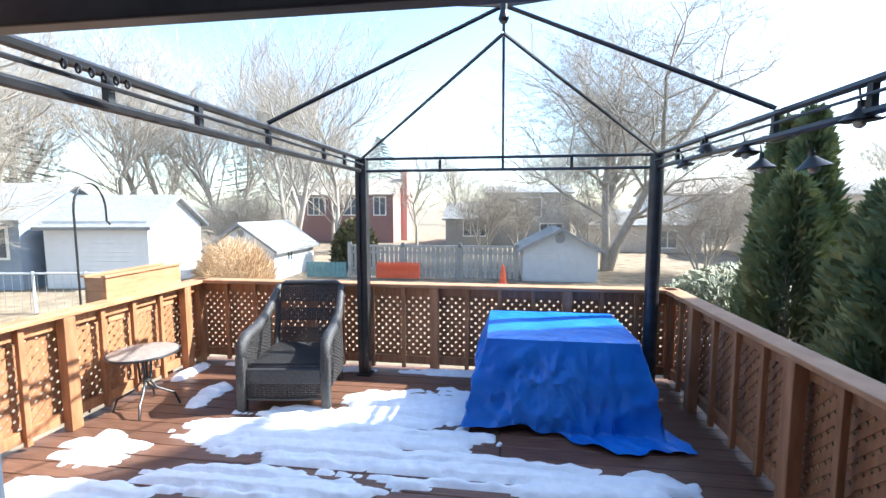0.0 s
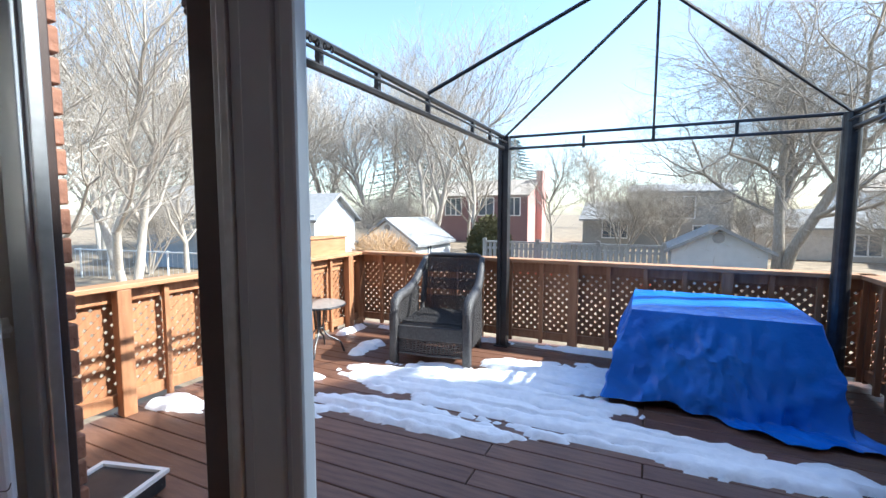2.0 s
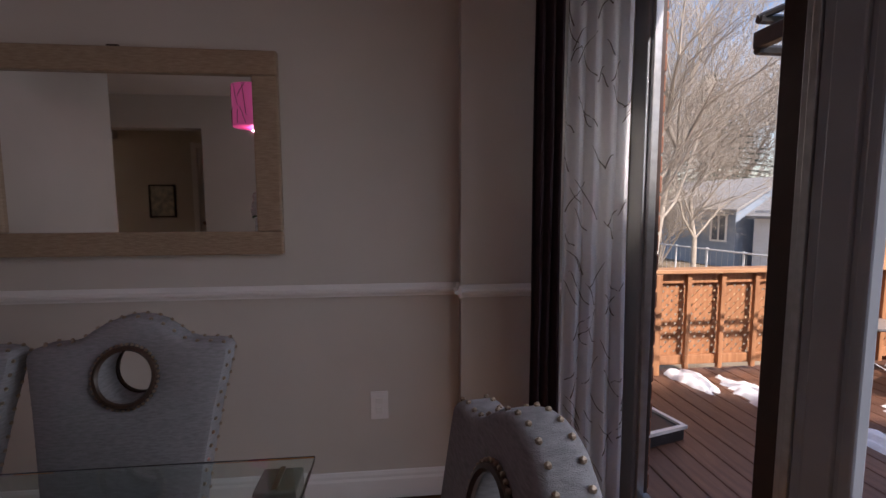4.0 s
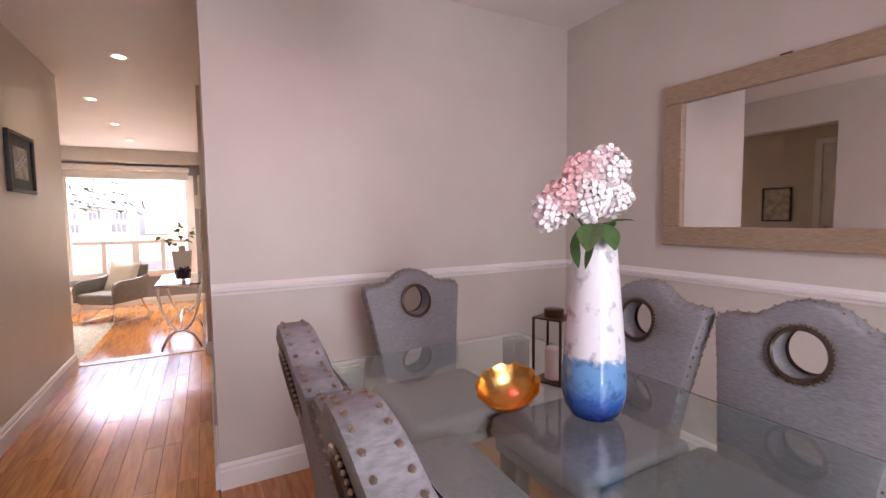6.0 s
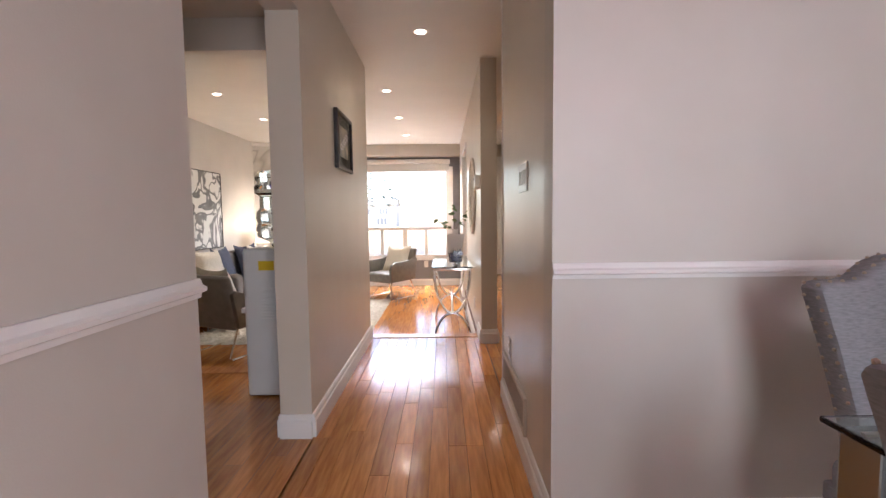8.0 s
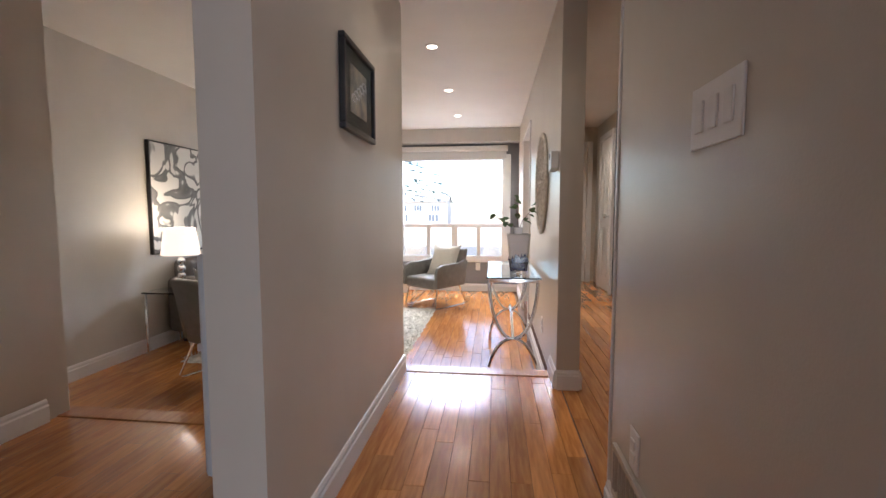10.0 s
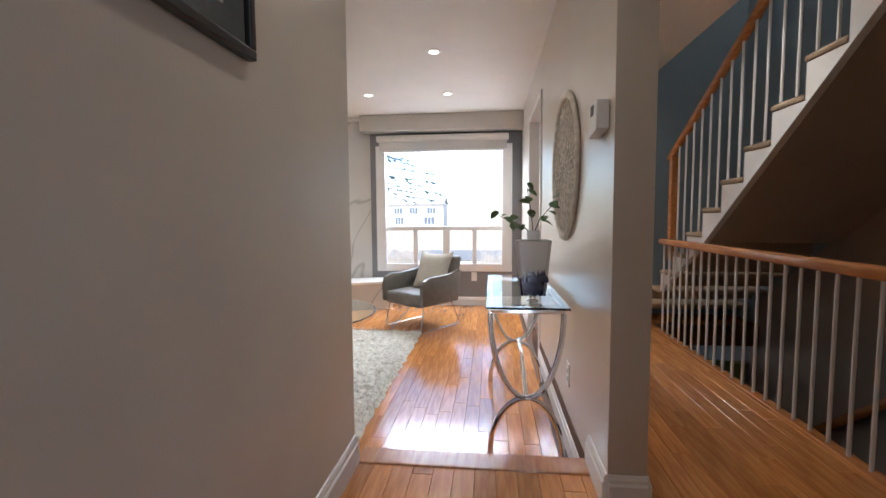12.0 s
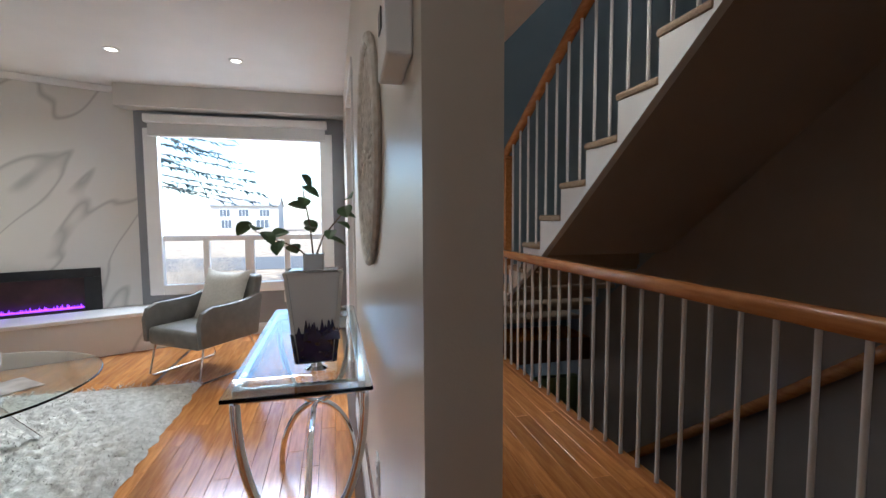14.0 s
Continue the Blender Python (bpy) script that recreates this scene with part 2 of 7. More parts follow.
structure("floor_living", join(box_bm(-0.153, STEP_Y, -0.4, LIV_R + 0.1, 6.1, LOW - 0.012), box_bm(-3.2, 1.0, -0.4, -0.153, 6.1, LOW - 0.012)), M_GAP)
# closing walls: room beyond the side opening, foyer and stairwell
structure("ground", box_bm(-300, -400, -2.0, 300, 400, -1.05), M_LAWN)
structure("wall_side_room", wall_boxes((-1.75, -2.6, 0, -1.63, 0.85, H), (-1.63, -2.6, 0, -0.15, -2.48, H), (-3.2, 0.85, 0, -1.63, 0.97, H)), M_HALLWALL)
structure("beam_living", wall_boxes((-1.63, 0.80, 2.12, -0.153, 0.95, H)), M_CEIL)
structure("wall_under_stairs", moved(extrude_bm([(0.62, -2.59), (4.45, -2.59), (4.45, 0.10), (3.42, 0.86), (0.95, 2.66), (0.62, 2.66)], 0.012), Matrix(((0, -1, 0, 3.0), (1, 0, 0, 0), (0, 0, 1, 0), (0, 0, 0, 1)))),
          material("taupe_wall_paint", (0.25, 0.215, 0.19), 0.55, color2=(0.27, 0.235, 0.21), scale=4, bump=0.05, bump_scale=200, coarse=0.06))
structure("wall_stairwell", wall_boxes((3.0, 0.6, -2.6, 3.12, 6.2, 5.0)), M_BLUEWALL)
structure("wall_foyer_near", wall_boxes((1.11, 0.36, 0, 3.12, 0.48, H)), M_HALLWALL)
structure("wall_foyer_far", wall_boxes((1.09, WIN_Y - 0.06, -0.3, 3.12, WIN_Y - 0.002, H)), M_HALLWALL)
structure("wall_upper_landing", wall_boxes((1.95, 0.6, H + 0.15, 2.07, 4.72, 5.0), (1.95, 0.6, H + 0.15, 3.12, 0.9, 5.0)), M_HALLWALL)
structure("wall_stair_end", wall_boxes((2.1, 4.72, -0.2, 3.0, 4.84, 5.0)), M_BLUEWALL)
structure("wall_closet", wall_boxes((2.1, 4.84, -0.012, 2.22, 5.88, H)), M_HALLWALL)
structure("wall_basement_end", wall_boxes((2.02, 4.5, -2.6, 3.0, 4.56, -0.42)), material("pale_green_paint", (0.25, 0.36, 0.16), 0.7, color2=(0.29, 0.41, 0.19), scale=6, coarse=0.1))
structure("ceiling_upper", box_bm(1.9, 0.48, 5.0, 3.12, 6.2, 5.1), M_CEIL)
structure("floor_basement", box_bm(1.9, 0.4, -2.7, 3.12, 6.2, -2.6), M_CARPET)
structure("wall_basement", wall_boxes((1.9, 0.48, -2.6, 2.02, 4.3, -0.2), (1.9, 0.36, -2.6, 3.12, 0.48, 0), (1.9, 6.1, -2.6, 3.12, 6.2, -0.2)), M_GREYWALL)
structure("floor_foyer", join(box_bm(0.95, STEP_Y, -0.2, 2.06, 4.3, -0.012), box_bm(1.09, 4.3, -0.2, 3.12, 6.1, -0.012)), M_GAP)


def moulding(p0, p1, normal, profile, z=0.0):
    """A strip of trim along a wall: profile of (distance from the wall, height)."""
    bm = bmesh.new()
    a, b, n = Vector((*p0, z)), Vector((*p1, z)), Vector((*normal, 0)).normalized()
    ends = [[bm.verts.new(p + n * d + Vector((0, 0, h))) for d, h in profile] for p in (a, b)]
    k = len(profile)
    for i in range(k):
        bm.faces.new((ends[0][i], ends[0][(i + 1) % k], ends[1][(i + 1) % k], ends[1][i]))
    bm.faces.new(ends[0][::-1])
    bm.faces.new(ends[1])
    return bm


BASE = [(0.0005, 0), (0.018, 0), (0.018, 0.082), (0.012, 0.09), (0.012, 0.102), (0.006, 0.114), (0.0005, 0.116)]
RAIL = [(0.0005, 0), (0.010, 0), (0.012, 0.012), (0.026, 0.018), (0.027, 0.028), (0.016, 0.034), (0.012, 0.044), (0.009, 0.05), (0.0005, 0.05)]
MX = MIR_X


def trim_run(name, runs, profile, z=0.0):
    return structure(name, join(*[moulding(a, b, n, profile, z) for a, b, n in runs]), M_TRIM)


trim_run("baseboard_dining", [((HALL_R, END_Y), (MX, END_Y), (0, -1)), ((MX, END_Y), (MX, -3.12), (-1, 0)), ((2.935, -3.12), (2.935, DOOR_Y), (-1, 0)),
                              ((0, -0.93), (0, DOOR_Y), (1, 0)), ((0, DOOR_Y), (0.92, DOOR_Y), (0, 1))], BASE)
trim_run("chair_rail", [((HALL_R, END_Y), (MX, END_Y), (0, -1)), ((MX, END_Y), (MX, -3.12), (-1, 0)), ((MX, -3.12), (2.908, -3.12), (0, 1)),
                        ((2.935, -3.12), (2.935, DOOR_Y), (-1, 0)), ((0, -0.93), (0, DOOR_Y), (1, 0))], RAIL, 0.857)
trim_run("baseboard_hall", [((0, 0), (0, 1.75), (1, 0)), ((-0.153, 0), (0, 0), (0, -1)), ((-0.153, 0), (-0.153, 0.9), (-1, 0)), ((0, 1.75), (-0.153, 1.75), (0, 1)),
                            ((HALL_R, END_Y), (HALL_R, 0.48), (-1, 0)), ((LIV_R, 1.56), (LIV_R + 0.13, 1.56), (0, -1)), ((LIV_R, 1.56), (LIV_R, STEP_Y), (-1, 0)),
                            ((LIV_R + 0.13, 1.56), (LIV_R + 0.13, 3.66), (1, 0)), ((LIV_R + 0.13, 4.76), (LIV_R + 0.13, 5.85), (1, 0)), ((-1.63, -2.48), (-1.63, 0.85), (1, 0))], BASE)
trim_run("baseboard_living", [((LIV_R, STEP_Y), (LIV_R, 3.66), (-1, 0)), ((LIV_R, 4.76), (LIV_R, WIN_Y), (-1, 0)), ((-0.95, WIN_Y), (LIV_R, WIN_Y), (0, -1)),
                              ((LIV_X, 0.97), (LIV_X, 5.3), (1, 0)), ((-0.153, 1.02), (-0.153, 1.75), (-1, 0))], BASE, LOW)
structure("trim_hall_corner", join(box_bm(HALL_R - 0.006, 0.474, 0.0, HALL_R + 0.01, 0.494, H, 0.004)), M_TRIM)
structure("trim_opening", join(box_bm(LIV_R - 0.012, 3.66, LOW, LIV_R + 0.142, 3.715, 2.0, 0.004), box_bm(LIV_R - 0.012, 4.705, LOW, LIV_R + 0.142, 4.76, 2.0, 0.004), box_bm(LIV_R - 0.012, 3.715, 1.95, LIV_R + 0.142, 4.705, 2.0, 0.004)), M_TRIM)
# step edge down to the living room
structure("step_nosing", join(box_bm(0.0, STEP_Y - 0.10, -0.02, LIV_R, STEP_Y + 0.02, 0.006, 0.006),
                              box_bm(-2.49, 0.90, -0.02, -0.153, 1.02, 0.006, 0.006)), M_OAKTRIM)
structure("step_riser", join(box_bm(0.0, STEP_Y - 0.01, LOW, LIV_R, STEP_Y, -0.02), box_bm(-2.49, 1.0, LOW, -0.153, 1.008, -0.02)), M_TRIM)
structure("crown_bulkhead", box_bm(-1.145, 5.73, 2.115, LIV_R, WIN_Y, H - 0.002), M_WALL)

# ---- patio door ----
# white vinyl darkened to blue-grey: the frame's shade is in its colour
M_SHADEDFRAME = material("shade_grey_vinyl", (0.25, 0.28, 0.32), 0.35, color2=(0.29, 0.32, 0.36), scale=6, coarse=0.05)
M_BROWNFRAME = material("brown_aluminium", (0.035, 0.022, 0.018), 0.4, color2=(0.05, 0.03, 0.025), scale=9, coarse=0.1)
M_ALU = material("worn_aluminium", (0.45, 0.46, 0.47), 0.3, 0.9, color2=(0.55, 0.56, 0.57), scale=30, coarse=0.2)
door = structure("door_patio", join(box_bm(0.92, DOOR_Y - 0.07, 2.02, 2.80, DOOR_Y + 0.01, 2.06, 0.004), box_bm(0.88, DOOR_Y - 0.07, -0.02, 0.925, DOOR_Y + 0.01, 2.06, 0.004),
                                    box_bm(2.775, DOOR_Y - 0.03, -0.02, 2.875, DOOR_Y + 0.012, 2.02, 0.006)), M_SHADEDFRAME, "white vinyl sliding patio door, slid open")
part("stile", join(box_bm(1.972, DOOR_Y - 0.02, 0, 2.0, DOOR_Y + 0.012, 2.02, 0.006), box_bm(2.0, DOOR_Y - 0.025, 0, 2.015, DOOR_Y + 0.002, 2.02), box_bm(2.015, DOOR_Y - 0.03, 0, 2.085, DOOR_Y + 0.012, 2.02, 0.006), box_bm(2.085, DOOR_Y - 0.03, 0, 2.116, DOOR_Y + 0.002, 2.02, 0.004)), M_SHADEDFRAME, door)
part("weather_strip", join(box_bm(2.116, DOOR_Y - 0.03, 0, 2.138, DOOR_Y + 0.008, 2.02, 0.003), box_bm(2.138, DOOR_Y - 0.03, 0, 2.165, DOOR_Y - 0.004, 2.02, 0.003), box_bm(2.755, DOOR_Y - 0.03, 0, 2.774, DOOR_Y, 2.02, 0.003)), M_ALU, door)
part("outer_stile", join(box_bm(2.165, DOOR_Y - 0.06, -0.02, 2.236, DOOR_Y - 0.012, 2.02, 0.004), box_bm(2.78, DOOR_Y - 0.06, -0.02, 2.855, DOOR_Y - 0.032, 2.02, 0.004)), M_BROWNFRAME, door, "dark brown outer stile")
part("bottom_rail", box_bm(2.237, DOOR_Y - 0.06, 0, 2.779, DOOR_Y - 0.025, 0.09, 0.004), M_SHADEDFRAME, door)
pane = part("pane", box_bm(2.23, DOOR_Y - 0.046, 0.08, 2.785, DOOR_Y - 0.040, 2.02), M_PANE, door)
pane.visible_shadow = False
part("threshold", join(box_bm(0.92, DOOR_Y - 0.10, -0.04, 2.80, DOOR_Y + 0.02, 0.012, 0.004), box_bm(0.92, DOOR_Y - 0.07, 0.012, 2.80, DOOR_Y - 0.06, 0.026), box_bm(0.92, DOOR_Y - 0.04, 0.012, 2.80, DOOR_Y - 0.03, 0.026)), M_ALU, door)
structure("wall_exterior", join(box_bm(2.86, DOOR_Y - 0.075, -1.1, 6.5, DOOR_Y - 0.03, 2.6), box_bm(-3.3, DOOR_Y - 0.075, -1.1, 0.90, DOOR_Y - 0.03, 2.6), box_bm(0.90, DOOR_Y - 0.075, 2.08, 2.80, DOOR_Y - 0.03, 2.6),
                                box_bm(0.90, DOOR_Y - 0.075, -1.1, 2.80, DOOR_Y - 0.03, -0.05)), M_BROWNFRAME)
M_BRICK = material("brown_brick", (0.19, 0.085, 0.055), 0.85, color2=(0.29, 0.14, 0.09), scale=25, bump=0.5, bump_scale=60, coarse=0.3, island=0.25)
EXT = structure("brick_facing", box_bm(2.875, DOOR_Y - 0.10, -1.1, 6.5, DOOR_Y - 0.0755, 2.6), material("mortar", (0.30, 0.27, 0.24), 0.9, color2=(0.36, 0.33, 0.30), scale=40, bump=0.3))
brick_mesh = None
for c in range(36):
    for k in range(3):
        z, x = -0.18 + c * 0.076, 2.86 + k * 0.215 - (c % 2) * 0.004
        if brick_mesh is None:
            b = part("brick", box_bm(0, -0.085, 0, 0.205, -0.045, 0.066, 0.004, 1), M_BRICK, EXT)
            brick_mesh = b.data
        else:
            b = new("brick", brick_mesh)
            b.parent = EXT
        b.location = (x, DOOR_Y - 0.03, z)

# ---- living room window ----
WIN = structure("window_1", join(box_bm(-0.99, WIN_Y - 0.02, 0.27, -0.86, WIN_Y + 0.06, 1.95, 0.008), box_bm(0.70, WIN_Y - 0.02, 0.27, 0.83, WIN_Y + 0.06, 1.95, 0.008),
                                 box_bm(-0.86, WIN_Y - 0.02, 1.87, 0.70, WIN_Y + 0.06, 1.95, 0.008), box_bm(-0.86, WIN_Y - 0.02, 0.27, 0.70, WIN_Y + 0.06, 0.37, 0.008)), M_TRIM,
                "large white-framed front window over four small sliding panes")
part("window_frame", join(box_bm(-0.86, WIN_Y + 0.01, 0.82, 0.70, WIN_Y + 0.08, 0.875, 0.005), *[box_bm(x - w, WIN_Y + 0.012, 0.37, x + w, WIN_Y + 0.075, 0.82, 0.004) for x, w in ((-0.465, 0.028), (-0.045, 0.045), (0.335, 0.028))]), M_TRIM, WIN)
for x0, x1, z0, z1 in ((-0.86, 0.70, 0.875, 1.87), (-0.86, -0.49, 0.37, 0.82), (-0.44, -0.09, 0.37, 0.82), (0.0, 0.31, 0.37, 0.82), (0.36, 0.70, 0.37, 0.82)):
    g = part("pane", box_bm(x0, WIN_Y + 0.045, z0, x1, WIN_Y + 0.05, z1), M_PANE, WIN)
    g.visible_shadow = False
M_BLIND = material("white_blind_fabric", (0.62, 0.62, 0.60), 0.7, color2=(0.68, 0.68, 0.66), scale=40, stretch=(1, 1, 6), bump=0.1, bump_scale=200)
blind = thing("roller_blind", pose(-0.08, WIN_Y - 0.05, 1.86), "white sheer roller blind rolled up over the window", "blind")
part("cassette", box_bm(-0.88, -0.05, 0.135, 0.86, 0.03, 0.215, 0.012), M_TRIM, blind)
part("fabric", box_bm(-0.85, -0.008, 0.015, 0.84, -0.002, 0.14), M_BLIND, blind)
part("bottom_bar", tube_bm([(-0.85, -0.005, 0.012), (0.84, -0.005, 0.012)], 0.013, 8), M_TRIM, blind, smooth=True)


# ---- stairs and balustrade ----
M_RISER = material("white_stringer_paint", (0.72, 0.72, 0.72), 0.4, color2=(0.76, 0.76, 0.76), scale=6, coarse=0.05)
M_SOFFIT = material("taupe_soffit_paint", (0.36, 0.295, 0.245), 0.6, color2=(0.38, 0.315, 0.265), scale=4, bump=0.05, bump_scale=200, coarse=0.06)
M_SPINDLE = material("white_spindle_paint", (0.70, 0.70, 0.70), 0.3, color2=(0.75, 0.75, 0.75), scale=9, coarse=0.05)
LOWSLOPE = 0.74
RISE, RUN, NOSE_Y, NOSE_Z = 0.18, 0.253, 3.19, 1.235
stairs = thing("staircase", pose(2.1, 4.7, 0), "white stairs with beige carpet treads and an oak handrail", "staircase")


def stair_local(*c):
    return (c[0] - 2.1, c[1] - 4.7, c[2], c[3] - 2.1, c[4] - 4.7, c[5])


low_line = lambda y: 0.80 + LOWSLOPE * (3.42 - y) if y < 3.42 else 0.80 + 0.62 * (3.42 - y)
for i in range(-6, 9):
    y, z = NOSE_Y - i * RUN, NOSE_Z + i * RISE
    tread = join(box_bm(*stair_local(2.07, y - RUN, z - 0.035, 2.99, y + 0.015, z), 0.014))
    part("tread", tread, M_CARPET, stairs, "beige carpeted tread", True)
    part("riser", box_bm(*stair_local(2.09, y - 0.012, min(z - 0.08, max(z - RISE, low_line(y) + 0.055)), 2.99, y - 0.002, z - 0.034)), M_CARPET, stairs)
# closed stringer: a board stepped under the treads
for i in range(-4, 9):
    y, z = NOSE_Y - i * RUN, NOSE_Z + i * RISE
    bm = bmesh.new()
    ring = [[bm.verts.new((x, yy - 4.7, zz)) for yy, zz in ((y, max(0.0, low_line(y))), (y, z - 0.036), (y - RUN, z - 0.036), (y - RUN, max(0.0, low_line(y - RUN))))] for x in (-0.02, 0.02)]
    bm.faces.new(ring[0])
    bm.faces.new(ring[1][::-1])
    for k in range(4):
        bm.faces.new((ring[0][k], ring[1][k], ring[1][(k + 1) % 4], ring[0][(k + 1) % 4]))
    part("stringer", bm, M_RISER, stairs)
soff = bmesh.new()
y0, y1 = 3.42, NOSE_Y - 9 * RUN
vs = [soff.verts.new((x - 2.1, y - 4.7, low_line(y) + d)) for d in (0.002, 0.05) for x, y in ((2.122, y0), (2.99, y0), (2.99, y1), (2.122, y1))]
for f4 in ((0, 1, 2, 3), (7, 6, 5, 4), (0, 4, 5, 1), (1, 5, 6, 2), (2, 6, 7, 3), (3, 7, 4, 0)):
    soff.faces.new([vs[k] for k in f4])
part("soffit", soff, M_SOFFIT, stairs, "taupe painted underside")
hand_z = lambda y: 1.49 + 0.56 * (4.07 - y) if y > 2.9 else 2.145 + 0.7 * (2.9 - y)
part("newel", join(box_bm(*stair_local(2.055, 3.96, 0.62, 2.115, 4.02, 1.47), 0.006), box_bm(*stair_local(2.045, 3.95, 1.47, 2.125, 4.03, 1.492), 0.006)), M_OAKTRIM, stairs)
rail_pts = [(-0.015, y - 4.7, hand_z(y)) for y in (4.07, 3.6, 3.2, 2.9, 2.5, 2.0, 1.4)]
part("handrail", tube_bm(rail_pts, 0.03, 10), M_OAKTRIM, stairs, "oak handrail", True)
sp = None
for i in range(-3, 8):
    for k in (0.06, 0.185):
        y, z = NOSE_Y - i * RUN - k, NOSE_Z + i * RISE
        if y > 4.02:
            continue
        part("spindle", tube_bm([(-0.015, y - 4.7, z), (-0.015, y - 4.7, hand_z(y) - 0.02)], 0.008, 8), M_SPINDLE, stairs, "", True)

guard = thing("balustrade", pose(2.03, 2.6, 0), "oak rail on white spindles beside the basement stairwell", "balustrade")
part("handrail", box_bm(-0.033, -2.0, 0.752, 0.033, 1.46, 0.808, 0.018, 3), M_OAKTRIM, guard, "oak handrail", True)
part("shoe", box_bm(-0.03, -2.1, -0.02, 0.03, 1.5, 0.004, 0.004), M_OAKTRIM, guard)
first = part("spindle", tube_bm([(0, 0, 0), (0, 0, 0.76)], 0.0085, 10), M_SPINDLE, guard, "", True)
first.location = (0, 1.399, 0)
for i in range(1, 30):
    s = new("spindle", first.data)
    s.parent, s.location = guard, (0, 1.399 - i * 0.112, 0)
base = thing("basement_handrail", pose(2.95, 2.4, -0.5), "oak handrail descending along the basement stairs wall", "handrail")
part("rail", tube_bm([(0, -0.9, 1.55), (0, 0.2, 0.63), (0, 1.3, -0.27)], 0.03, 10), M_OAKTRIM, base, smooth=True)
bst = thing("basement_stairs", pose(2.5, 2.4, -2.6), "carpeted stairs going down to the basement", "staircase")
for i in range(13):
    part("tread", box_bm(-0.45, -1.75 + i * 0.23, 0, 0.45, -1.75 + (i + 1) * 0.23 + 0.02, 2.5 - i * 0.19, 0.008), M_CARPET, bst)
# upstairs ceiling light, out of view, added to brighten the stairwell
up = thing("landing_light", pose(2.5, 3.0, 5.0), "unseen round ceiling light added to brighten the stairs", "ceiling light")
part("shade", lathe_bm([(0.15, -0.001), (0.15, -0.05), (0.10, -0.09), (0.02, -0.10)], 28), glow("stair_fill_shade", (1.0, 0.9, 0.76), 1.5), up, "", True)
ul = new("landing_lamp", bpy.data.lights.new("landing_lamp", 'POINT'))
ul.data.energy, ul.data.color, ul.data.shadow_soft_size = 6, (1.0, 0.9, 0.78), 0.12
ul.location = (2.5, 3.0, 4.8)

# foyer: closet door and front door
M_DOORW = material("door_white_paint", (0.74, 0.73, 0.70), 0.35, color2=(0.78, 0.77, 0.74), scale=5, bump=0.02, coarse=0.05)


def panel_door(name, m, w, h, label, lite=False):
    d = structure(name, box_bm(-w / 2, 0, 0.01, w / 2, 0.04, h, 0.003), M_DOORW, label)
    d.matrix_world = m
    rows = ((0.2, 0.85), (1.0, h - 0.18))
    for z0, z1 in rows:
        for sx in (-1, 1):
            x0, x1 = sorted((sx * 0.06, sx * (w / 2 - 0.1)))
            part("panel", join(box_bm(x0, -0.012, z0, x1, 0.0, z1, 0.008)), M_DOORW, d)
    part("casing", join(box_bm(-w / 2 - 0.08, -0.015, 0, -w / 2 - 0.005, 0.02, h + 0.08, 0.004), box_bm(w / 2 + 0.005, -0.015, 0, w / 2 + 0.08, 0.02, h + 0.08, 0.004),
                        box_bm(-w / 2 - 0.005, -0.015, h + 0.005, w / 2 + 0.005, 0.02, h + 0.08, 0.004)), M_TRIM, d)
    part("knob", join(moved(lathe_bm([(0.012, 0), (0.012, 0.03), (0.028, 0.04), (0.03, 0.055), (0.018, 0.07)], 14), pose(w / 2 - 0.07, 0, 1.0, 90, 0, 0))), M_CHROME, d, "metal knob", True)
    return d


panel_door("door_closet", pose(2.058, 5.12, 0, 0, 0, -90), 0.55, 2.02, "white panelled closet door")
panel_door("door_front", pose(1.55, WIN_Y - 0.11, 0), 0.8, 2.02, "white front door with panels")
panel_door("door_side_room", pose(-1.62, -0.55, 0, 0, 0, 90), 0.7, 2.0, "white interior door")


# ---- dining room ----
M_BRASS = material("antique_brass", (0.36, 0.29, 0.22), 0.35, 1.0, color2=(0.48, 0.40, 0.32), scale=40)
M_DARKLINEN = material("taupe_linen", (0.22, 0.20, 0.185), 0.85, color2=(0.29, 0.265, 0.25), scale=60, stretch=(1, 1, 5), bump=0.35, bump_scale=420, coarse=0.1)
M_LEG = material("dark_walnut", (0.035, 0.02, 0.014), 0.35, color2=(0.06, 0.035, 0.022), scale=10, stretch=(6, 6, 1), coarse=0.2)


def arc(cx, cz, r, a0, a1, n):
    return [(cx + r * math.cos(radians(a0 + (a1 - a0) * i / n)), cz + r * math.sin(radians(a0 + (a1 - a0) * i / n))) for i in range(n + 1)]


def back_outline():
    """Half-round crest between two shoulders, sides flaring upward from a narrow waist."""
    right = [(0.160, 0.36), (0.168, 0.48), (0.182, 0.60), (0.203, 0.74), (0.222, 0.84), (0.226, 0.868), (0.219, 0.884), (0.19, 0.888), (0.15, 0.889), (0.115, 0.899), (0.09, 0.918), (0.06, 0.937), (0.03, 0.947)]
    return right + [(0, 0.950)] + [(-x, z) for x, z in reversed(right)]


HOLE_Z = 0.818


